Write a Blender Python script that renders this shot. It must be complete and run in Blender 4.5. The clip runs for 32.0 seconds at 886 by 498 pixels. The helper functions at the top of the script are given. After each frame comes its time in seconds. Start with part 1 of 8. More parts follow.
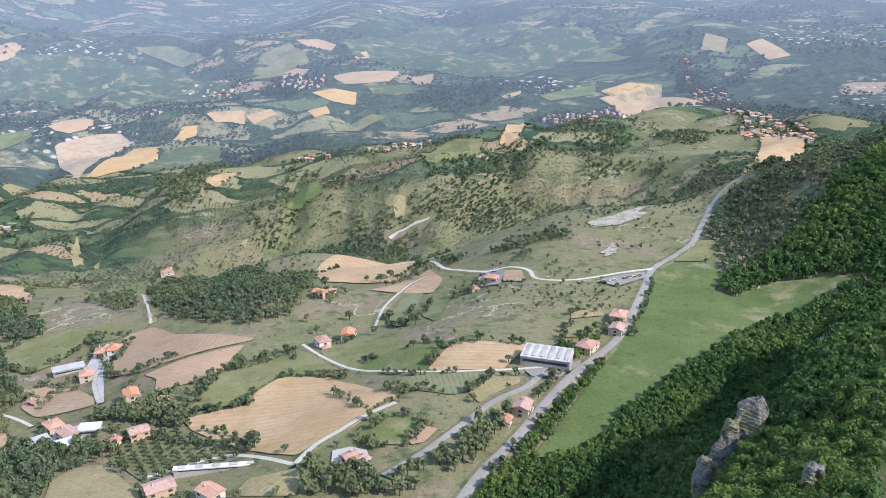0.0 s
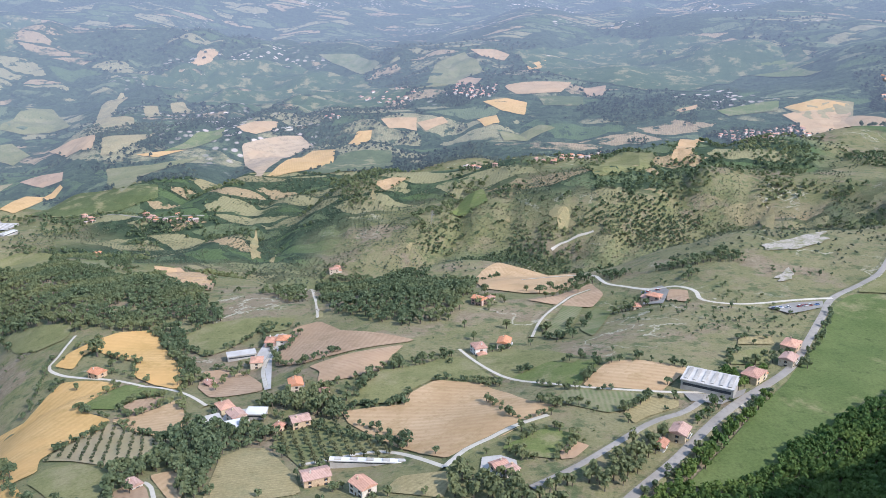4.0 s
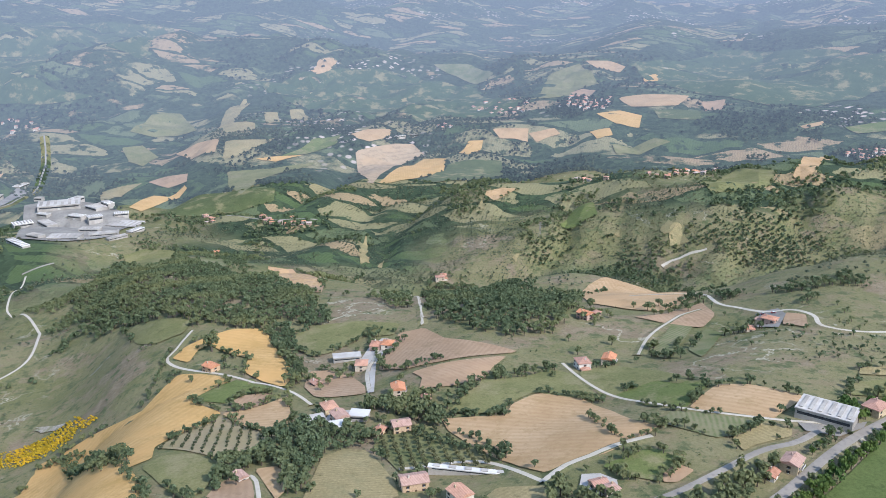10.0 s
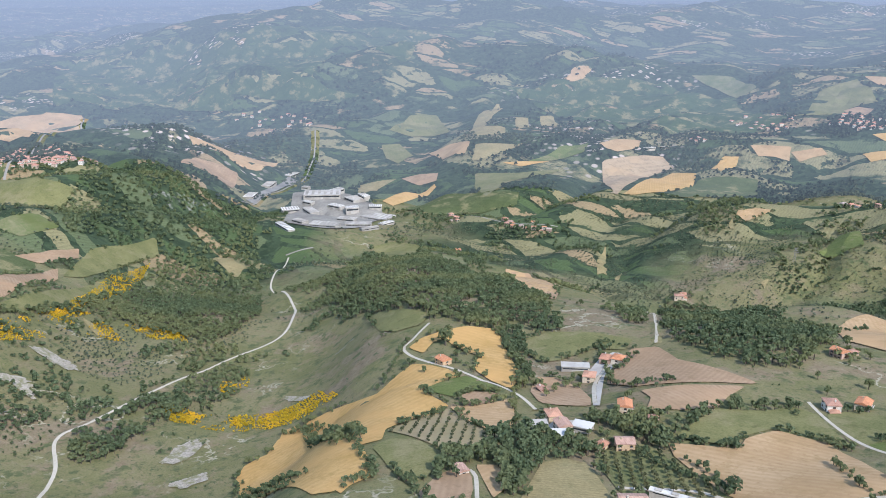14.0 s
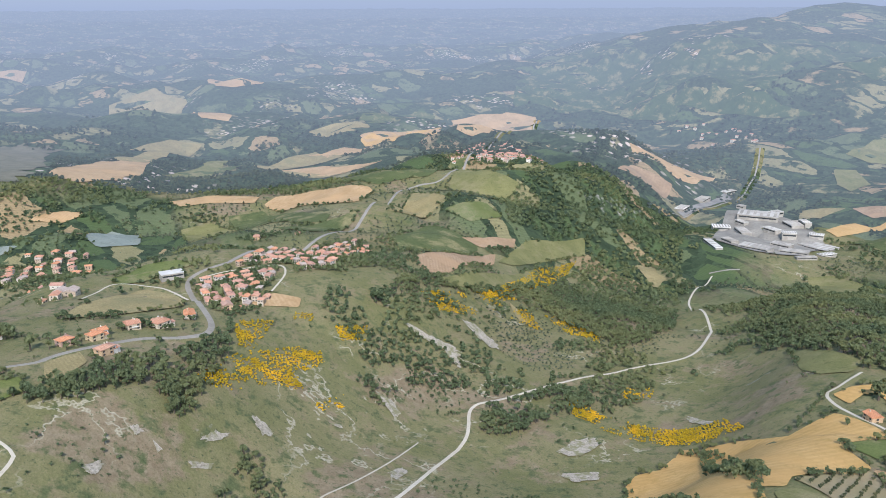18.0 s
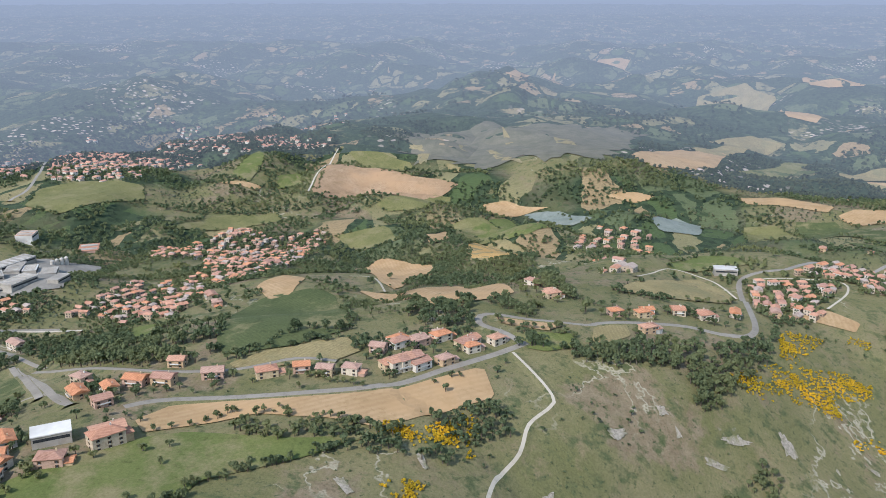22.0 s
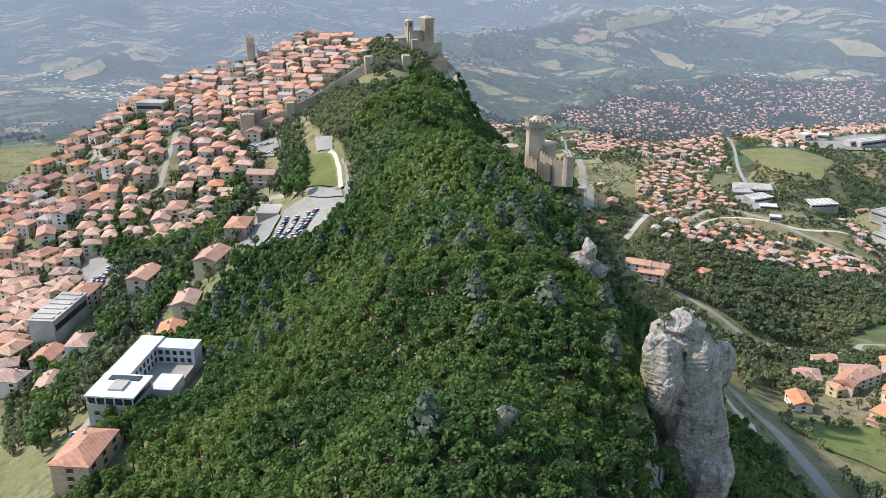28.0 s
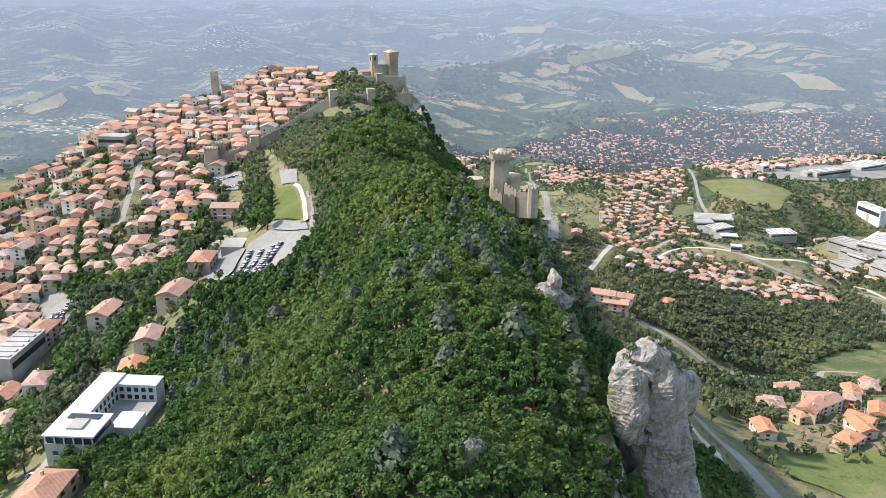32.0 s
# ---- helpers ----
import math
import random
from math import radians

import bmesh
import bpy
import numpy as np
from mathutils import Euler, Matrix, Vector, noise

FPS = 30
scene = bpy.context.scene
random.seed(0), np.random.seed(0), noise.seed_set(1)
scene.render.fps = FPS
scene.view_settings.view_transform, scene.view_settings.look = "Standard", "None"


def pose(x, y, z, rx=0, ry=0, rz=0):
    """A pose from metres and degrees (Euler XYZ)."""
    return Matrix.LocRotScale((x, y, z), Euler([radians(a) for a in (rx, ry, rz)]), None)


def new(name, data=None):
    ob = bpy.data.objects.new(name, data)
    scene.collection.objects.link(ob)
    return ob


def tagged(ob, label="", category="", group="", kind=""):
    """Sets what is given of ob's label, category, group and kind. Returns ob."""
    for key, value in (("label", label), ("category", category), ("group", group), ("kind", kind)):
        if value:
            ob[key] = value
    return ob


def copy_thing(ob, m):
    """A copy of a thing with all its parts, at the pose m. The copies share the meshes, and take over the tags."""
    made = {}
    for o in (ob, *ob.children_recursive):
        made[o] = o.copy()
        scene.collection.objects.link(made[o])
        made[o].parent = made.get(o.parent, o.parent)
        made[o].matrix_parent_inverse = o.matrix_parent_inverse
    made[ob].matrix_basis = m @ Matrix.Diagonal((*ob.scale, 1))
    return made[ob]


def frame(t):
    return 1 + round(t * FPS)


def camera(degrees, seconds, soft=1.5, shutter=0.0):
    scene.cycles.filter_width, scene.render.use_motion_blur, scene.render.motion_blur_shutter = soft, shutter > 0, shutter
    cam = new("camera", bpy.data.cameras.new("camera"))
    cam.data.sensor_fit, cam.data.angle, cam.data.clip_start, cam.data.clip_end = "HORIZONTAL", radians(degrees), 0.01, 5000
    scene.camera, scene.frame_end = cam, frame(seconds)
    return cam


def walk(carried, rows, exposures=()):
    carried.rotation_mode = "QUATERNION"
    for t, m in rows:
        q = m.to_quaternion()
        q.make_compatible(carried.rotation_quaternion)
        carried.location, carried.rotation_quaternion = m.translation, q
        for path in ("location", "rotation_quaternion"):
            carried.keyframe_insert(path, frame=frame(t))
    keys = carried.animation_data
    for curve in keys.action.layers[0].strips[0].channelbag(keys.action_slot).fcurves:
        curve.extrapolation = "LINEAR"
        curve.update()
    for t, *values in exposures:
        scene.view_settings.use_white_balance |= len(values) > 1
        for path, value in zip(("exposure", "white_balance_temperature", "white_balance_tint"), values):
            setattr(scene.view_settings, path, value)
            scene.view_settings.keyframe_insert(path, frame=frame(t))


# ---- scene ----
# ---- camera ----
EYE = (0.0, 0.0, 840.0)
cam = camera(55.06, 32.0, soft=0.65)
# seconds, yaw, pitch, roll: a drone that hovers and turns to its left
TURN = [
    (0.0, 0.00, -18.92, -0.38), (0.5, 1.67, -18.80, -0.27), (1.0, 3.37, -18.73, -0.33), (1.5, 5.02, -18.66, -0.26),
    (2.0, 6.44, -18.57, -0.19), (2.5, 7.94, -18.51, -0.22), (3.0, 9.17, -18.43, -0.14), (3.5, 10.39, -18.38, -0.11),
    (5.5, 12.72, -18.13, 0.01), (6.0, 13.09, -18.07, 0.06), (6.5, 14.08, -18.01, 0.09), (7.0, 14.55, -17.91, 0.08),
    (7.5, 15.21, -17.83, 0.11), (8.0, 15.97, -17.78, 0.10), (8.5, 16.56, -17.73, 0.06), (9.0, 17.31, -17.69, 0.02),
    (9.5, 17.62, -17.67, 0.03), (10.0, 18.87, -17.64, 0.00), (10.5, 20.78, -17.61, 0.03), (11.0, 22.47, -17.58, 0.06),
    (11.5, 25.21, -17.53, 0.03), (12.0, 27.87, -17.48, 0.07), (12.5, 30.20, -17.40, 0.10), (13.0, 32.68, -17.32, 0.02),
    (13.5, 35.10, -17.24, -0.03), (14.0, 35.58, -17.15, -0.02), (14.5, 36.50, -17.08, 0.01), (15.0, 46.07, -17.03, 0.07),
    (15.5, 57.81, -16.88, 0.13), (17.5, 62.75, -16.48, 0.19), (18.0, 64.74, -16.44, 0.17), (18.5, 68.91, -16.37, 0.09),
    (19.0, 77.06, -16.31, -0.00), (19.5, 81.49, -16.23, -0.01), (20.0, 83.65, -16.15, 0.01), (20.5, 87.67, -16.09, 0.00),
    (21.0, 92.39, -16.02, 0.01), (21.5, 97.70, -16.23, -0.02), (22.0, 102.63, -16.75, -0.03), (22.5, 106.54, -17.28, -0.07),
    (23.0, 109.44, -17.82, -0.09), (23.5, 112.21, -18.36, -0.08), (24.0, 115.19, -18.91, -0.06), (24.5, 118.53, -18.95, -0.05),
    (25.0, 122.45, -19.24, -0.12), (25.5, 127.87, -19.85, -0.12), (26.0, 145.59, -20.39, -0.00), (26.5, 158.88, -20.94, -0.08),
    (28.5, 165.19, -20.91, 0.01), (29.0, 164.74, -20.92, -0.01), (29.5, 164.31, -20.79, -0.04), (30.0, 163.94, -20.39, -0.10),
    (30.5, 163.60, -20.41, -0.15), (31.0, 163.28, -19.86, -0.18), (31.5, 163.00, -19.30, -0.26), (32.0, 162.76, -18.74, -0.30),
]
# the drone's camera sets its exposure as it turns; its white balance drifts a little
LIGHT = [(0, 1.05, 5980), (9, 0.84, 6020), (15, 0.78, 6180), (20, 0.66, 6380), (23, 0.55, 6380), (25, 0.62, 6380), (26, 0.64, 6380), (26.6, 0.74, 6460), (28.5, 1.08, 6640), (32, 1.20, 6720)]
walk(cam, [(t, pose(*EYE, 90 + p, r, y)) for t, y, p, r in TURN], [(t, e, w, 13 + 4.5 * max(0, 1 - t / 22)) for t, e, w in LIGHT])

# ---- world and sun ----
SUN_AZ, SUN_EL = 245.0, 43.0
world = bpy.data.worlds.new("sky")
scene.world = world
world.use_nodes = True
wn = world.node_tree
sky = wn.nodes.new("ShaderNodeTexSky")
sky.sky_type, sky.sun_disc = "NISHITA", False
sky.sun_elevation, sky.sun_rotation = radians(SUN_EL), radians(-SUN_AZ)
sky.air_density, sky.dust_density, sky.altitude = 1.6, 0.4, 700
wn.nodes["Background"].inputs["Strength"].default_value = 0.15
wn.links.new(sky.outputs[0], wn.nodes["Background"].inputs["Color"])
sun = new("sun", bpy.data.lights.new("sun", "SUN"))
sun.data.energy, sun.data.angle, sun.data.color = 3.1, radians(1.2), (1.0, 0.965, 0.90)
sd = Vector((-math.sin(radians(SUN_AZ)) * math.cos(radians(SUN_EL)), math.cos(radians(SUN_AZ)) * math.cos(radians(SUN_EL)), math.sin(radians(SUN_EL))))
sun.matrix_world = Matrix.Translation((0, 0, 1500)) @ sd.to_track_quat("Z", "Y").to_matrix().to_4x4()


# ---- materials ----


def mat(name, rough=0.9):
    m = bpy.data.materials.new(name)
    m.use_nodes = True
    b = m.node_tree.nodes["Principled BSDF"]
    b.inputs["Roughness"].default_value = rough
    b.inputs["Specular IOR Level"].default_value = 0.15
    return m, m.node_tree, b


def node(nt, kind, **kw):
    n = nt.nodes.new(kind)
    for k, v in kw.items():
        n.inputs[k.replace("_", " ")].default_value = v
    return n


def mix(nt, fac, a, b, mode="MIX"):
    n = nt.nodes.new("ShaderNodeMix")
    n.data_type, n.blend_type = "RGBA", mode
    for sock, v in ((n.inputs[0], fac), (n.inputs[6], a), (n.inputs[7], b)):
        if isinstance(v, bpy.types.NodeSocket):
            nt.links.new(v, sock)
        else:
            sock.default_value = v if isinstance(v, (int, float)) else (*v, 1)
    return n.outputs[2]


def ramp(nt, fac, lo, hi):
    n = nt.nodes.new("ShaderNodeMapRange")
    n.inputs[1].default_value, n.inputs[2].default_value = lo, hi
    nt.links.new(fac, n.inputs[0])
    return n.outputs[0]


def coord(nt, plan=False):
    if plan:
        n = nt.nodes.new("ShaderNodeAttribute")
        n.attribute_name = "plan"
        return n.outputs["Vector"]
    return nt.nodes.new("ShaderNodeNewGeometry").outputs["Position"]


def noise_of(nt, vec, size, detail=3, rough=0.55):
    n = node(nt, "ShaderNodeTexNoise", Scale=1 / size, Detail=detail, Roughness=rough)
    nt.links.new(vec, n.inputs["Vector"])
    return n.outputs["Fac"]


def cells(nt, vec, size, feature="F1"):
    n = node(nt, "ShaderNodeTexVoronoi", Scale=1 / size)
    n.feature = feature
    nt.links.new(vec, n.inputs["Vector"])
    return n


def bump(nt, b, height, strength, dist):
    n = node(nt, "ShaderNodeBump", Strength=strength, Distance=dist)
    nt.links.new(height, n.inputs["Height"])
    nt.links.new(n.outputs[0], b.inputs["Normal"])


def plain(name, c1, c2, size=1.0, rough=0.85, rnd=0.0, bmp=0.0):
    """Two tones in grain of that size, with a drift from object to object."""
    m, nt, b = mat(name, rough)
    p = coord(nt)
    col = mix(nt, ramp(nt, noise_of(nt, p, size), 0.3, 0.7), c1, c2)
    col = mix(nt, ramp(nt, noise_of(nt, p, size * 9, 2), 0.35, 0.75), col, tuple(0.6 * v for v in c1))
    if rnd:
        o = nt.nodes.new("ShaderNodeObjectInfo")
        hs = node(nt, "ShaderNodeHueSaturation")
        nt.links.new(col, hs.inputs["Color"])
        v = nt.nodes.new("ShaderNodeMapRange")
        v.inputs[3].default_value, v.inputs[4].default_value = 1 - rnd, 1 + rnd
        nt.links.new(o.outputs["Random"], v.inputs[0])
        nt.links.new(v.outputs[0], hs.inputs["Value"])
        col = hs.outputs[0]
    nt.links.new(col, b.inputs["Base Color"])
    if bmp:
        bump(nt, b, noise_of(nt, p, size, 5, 0.7), 0.7, bmp)
    return m


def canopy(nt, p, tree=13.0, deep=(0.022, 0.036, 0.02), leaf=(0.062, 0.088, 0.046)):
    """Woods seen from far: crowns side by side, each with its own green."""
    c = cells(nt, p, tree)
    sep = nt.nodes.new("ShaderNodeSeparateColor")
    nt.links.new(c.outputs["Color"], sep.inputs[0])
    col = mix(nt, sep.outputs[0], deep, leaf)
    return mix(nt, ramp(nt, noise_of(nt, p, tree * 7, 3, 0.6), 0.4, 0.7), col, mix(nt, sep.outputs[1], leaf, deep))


def patchwork(nt, p, col, size):
    """Fields that are too far off to be laid one by one: cells with their own crops and dark hedges between."""
    wob = node(nt, "ShaderNodeTexNoise", Scale=1 / 90, Detail=2.0)
    nt.links.new(p, wob.inputs["Vector"])
    sh = node(nt, "ShaderNodeVectorMath")
    sh.operation = "MULTIPLY_ADD"
    sh.inputs[1].default_value = (60, 60, 0)
    nt.links.new(wob.outputs["Color"], sh.inputs[0])
    nt.links.new(p, sh.inputs[2])
    tw = nt.nodes.new("ShaderNodeMapping")
    tw.inputs["Rotation"].default_value = (0, 0, 0.7)
    tw.inputs["Scale"].default_value = (0.75, 1.7, 1.0)
    nt.links.new(sh.outputs[0], tw.inputs["Vector"])
    p0, p = p, tw.outputs[0]
    c = cells(nt, p, size)
    c.inputs["Randomness"].default_value = 0.85
    sep = nt.nodes.new("ShaderNodeSeparateColor")
    nt.links.new(c.outputs["Color"], sep.inputs[0])
    crop = mix(nt, ramp(nt, sep.outputs[0], 0.60, 0.62), (0.125, 0.15, 0.075), (0.33, 0.24, 0.135))
    crop = mix(nt, ramp(nt, sep.outputs[1], 0.55, 0.57), crop, (0.26, 0.23, 0.12))
    crop = mix(nt, ramp(nt, sep.outputs[2], 0.68, 0.70), crop, (0.085, 0.12, 0.05))
    w = node(nt, "ShaderNodeTexWave", Scale=0.05, Distortion=6.0)
    nt.links.new(p0, w.inputs["Vector"])
    crop = mix(nt, 0.16, crop, w.outputs["Color"], "MULTIPLY")
    e = cells(nt, p, size, "DISTANCE_TO_EDGE")
    e.inputs["Randomness"].default_value = 0.8
    line = noise_of(nt, p0, 30, 3, 0.7)
    th = nt.nodes.new("ShaderNodeMath")
    th.operation = "MULTIPLY"
    th.inputs[1].default_value = 0.17
    nt.links.new(line, th.inputs[0])
    lt = nt.nodes.new("ShaderNodeMath")
    lt.operation = "LESS_THAN"
    nt.links.new(e.outputs["Distance"], lt.inputs[0])
    nt.links.new(th.outputs[0], lt.inputs[1])
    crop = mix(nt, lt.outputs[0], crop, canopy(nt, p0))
    return crop


def flat_of(nt, p):
    n = nt.nodes.new("ShaderNodeVectorMath")
    n.operation = "MULTIPLY"
    n.inputs[1].default_value = (1, 1, 0)
    nt.links.new(p, n.inputs[0])
    return n.outputs[0]


def ground_mat():
    m, nt, b = mat("meadow_and_scrub", 0.95)
    p = coord(nt)
    pf = flat_of(nt, p)
    col = mix(nt, ramp(nt, noise_of(nt, p, 90, 6, 0.6), 0.38, 0.62), (0.152, 0.148, 0.064), (0.21, 0.184, 0.096))
    col = mix(nt, ramp(nt, noise_of(nt, p, 26, 6, 0.7), 0.52, 0.64), col, (0.215, 0.175, 0.10))
    col = mix(nt, ramp(nt, noise_of(nt, p, 120, 7, 0.68), 0.54, 0.60), col, mix(nt, ramp(nt, noise_of(nt, p, 9, 5, 0.7), 0.4, 0.65), (0.205, 0.155, 0.098), (0.26, 0.205, 0.135)))
    col = mix(nt, ramp(nt, noise_of(nt, p, 14, 5, 0.65), 0.53, 0.64), col, (0.10, 0.115, 0.052))
    # bare rills and trodden paths that wind over the slopes
    rl = node(nt, "ShaderNodeMath")
    rl.operation = "SUBTRACT"
    rl.inputs[1].default_value = 0.5
    nt.links.new(noise_of(nt, p, 75, 5, 0.6), rl.inputs[0])
    ab = node(nt, "ShaderNodeMath")
    ab.operation = "ABSOLUTE"
    nt.links.new(rl.outputs[0], ab.inputs[0])
    thin = node(nt, "ShaderNodeMath")
    thin.operation = "MULTIPLY"
    nt.links.new(ramp(nt, ab.outputs[0], 0.012, 0.003), thin.inputs[0])
    nt.links.new(ramp(nt, noise_of(nt, p, 130, 4, 0.65), 0.53, 0.62), thin.inputs[1])
    col = mix(nt, thin.outputs[0], col, (0.38, 0.34, 0.25))
    ln = nt.nodes.new("ShaderNodeVectorMath")
    ln.operation = "LENGTH"
    nt.links.new(pf, ln.inputs[0])
    away = ramp(nt, ln.outputs["Value"], 1150, 1350)
    farm = ramp(nt, noise_of(nt, pf, 620, 2), 0.44, 0.50)
    f = nt.nodes.new("ShaderNodeMath")
    f.operation = "MULTIPLY"
    nt.links.new(away, f.inputs[0])
    nt.links.new(farm, f.inputs[1])
    crops = patchwork(nt, pf, None, 120)
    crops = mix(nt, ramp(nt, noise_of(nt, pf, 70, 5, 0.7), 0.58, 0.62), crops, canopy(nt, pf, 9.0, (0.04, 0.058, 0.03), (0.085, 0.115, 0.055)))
    col = mix(nt, f.outputs[0], col, crops)
    n = noise_of(nt, p, 3.5, 4, 0.7)
    col = mix(nt, ramp(nt, n, 0.58, 0.70), col, (0.07, 0.088, 0.042))
    # bare rock where the slope is steep
    g = nt.nodes.new("ShaderNodeNewGeometry")
    sx = nt.nodes.new("ShaderNodeSeparateXYZ")
    nt.links.new(g.outputs["Normal"], sx.inputs[0])
    rk = mix(nt, ramp(nt, noise_of(nt, p, 5, 8, 0.68), 0.36, 0.62), (0.19, 0.175, 0.155), (0.40, 0.375, 0.34))
    ad = nt.nodes.new("ShaderNodeMath")
    ad.operation = "MULTIPLY_ADD"
    ad.inputs[1].default_value = 0.5
    nt.links.new(noise_of(nt, p, 18, 4, 0.6), ad.inputs[0])
    nt.links.new(sx.outputs["Z"], ad.inputs[2])
    col = mix(nt, ramp(nt, ad.outputs[0], 0.95, 0.86), col, rk)
    nt.links.new(col, b.inputs["Base Color"])
    col = mix(nt, ramp(nt, noise_of(nt, p, 1.6, 3, 0.8), 0.35, 0.7), col, mix(nt, 1.0, col, (0.70, 0.72, 0.66), "MULTIPLY"))
    nt.links.new(col, b.inputs["Base Color"])
    bump(nt, b, noise_of(nt, p, 16, 7, 0.62), 0.8, 3.0)
    return m


# Haze colour: painted into far materials as emission, and low in the sky.
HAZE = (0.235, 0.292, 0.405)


def paint_haze(nt, b):
    """Paints blue haze over a far material as emission, growing with how far off it lies."""
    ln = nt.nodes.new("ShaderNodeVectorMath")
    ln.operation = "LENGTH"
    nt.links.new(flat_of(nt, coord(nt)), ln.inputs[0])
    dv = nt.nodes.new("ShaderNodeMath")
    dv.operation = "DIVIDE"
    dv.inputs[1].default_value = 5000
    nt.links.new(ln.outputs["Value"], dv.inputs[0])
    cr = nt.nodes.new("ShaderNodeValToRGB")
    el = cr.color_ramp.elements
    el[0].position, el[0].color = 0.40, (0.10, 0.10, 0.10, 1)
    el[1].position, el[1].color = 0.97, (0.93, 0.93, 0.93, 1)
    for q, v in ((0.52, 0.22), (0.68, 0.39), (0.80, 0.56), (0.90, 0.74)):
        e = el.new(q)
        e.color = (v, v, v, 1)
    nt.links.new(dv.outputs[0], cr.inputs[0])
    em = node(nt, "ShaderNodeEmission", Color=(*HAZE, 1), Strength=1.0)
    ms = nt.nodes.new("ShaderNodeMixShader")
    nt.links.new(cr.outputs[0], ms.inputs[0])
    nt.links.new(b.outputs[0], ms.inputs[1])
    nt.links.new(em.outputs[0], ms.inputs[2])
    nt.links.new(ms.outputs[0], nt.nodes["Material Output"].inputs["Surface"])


def far_mat():
    """Distant country: a patchwork of fields, woods and villages, with blue haze painted on as emission."""
    m, nt, b = mat("distant_country", 1.0)
    p = flat_of(nt, coord(nt, True))
    col = patchwork(nt, p, None, 170)
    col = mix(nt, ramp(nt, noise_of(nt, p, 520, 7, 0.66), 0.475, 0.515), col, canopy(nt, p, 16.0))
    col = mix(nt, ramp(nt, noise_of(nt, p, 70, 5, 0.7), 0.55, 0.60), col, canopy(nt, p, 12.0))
    dots = cells(nt, p, 30)
    ds = ramp(nt, dots.outputs["Distance"], 0.34, 0.22)
    tm = nt.nodes.new("ShaderNodeMath")
    tm.operation = "MULTIPLY"
    nt.links.new(ds, tm.inputs[0])
    nt.links.new(ramp(nt, noise_of(nt, p, 900, 3), 0.56, 0.64), tm.inputs[1])
    col = mix(nt, tm.outputs[0], col, (0.62, 0.50, 0.43))
    nt.links.new(col, b.inputs["Base Color"])
    bump(nt, b, noise_of(nt, coord(nt), 26, 6, 0.65), 1.0, 14.0)
    paint_haze(nt, b)
    return m


M_GROUND, M_FAR = ground_mat(), far_mat()

# ---- the lie of the land (true metres; z above the sea) ----
EDGE_U = [-1500, -900, -500, -250, 0, 130, 200, 300, 385, 500, 640, 745, 820, 1000, 1350]
EDGE_V = [-500, -260, -60, -12, 26, 33, 36, 27, 17, -25, -50, -62, -90, -160, -250]
CREST = [-200, 560, 664, 718, 740, 740, 743, 738, 742, 722, 738, 745, 712, 560, -300]


TOWN_AZ = [160, 166, 171, 174.3, 177.3, 179.4, 182.9, 185, 187.5, 190, 194, 200, 206]
TOWN_R = [760, 770, 795, 815, 805, 800, 780, 760, 740, 720, 690, 640, 600]
TOWN_Z = [300, 700, 740, 740, 724, 717, 709, 700, 684, 670, 650, 600, 300]


def pol(az, d, z):
    return (-math.sin(math.radians(az)) * d, math.cos(math.radians(az)) * d, z)


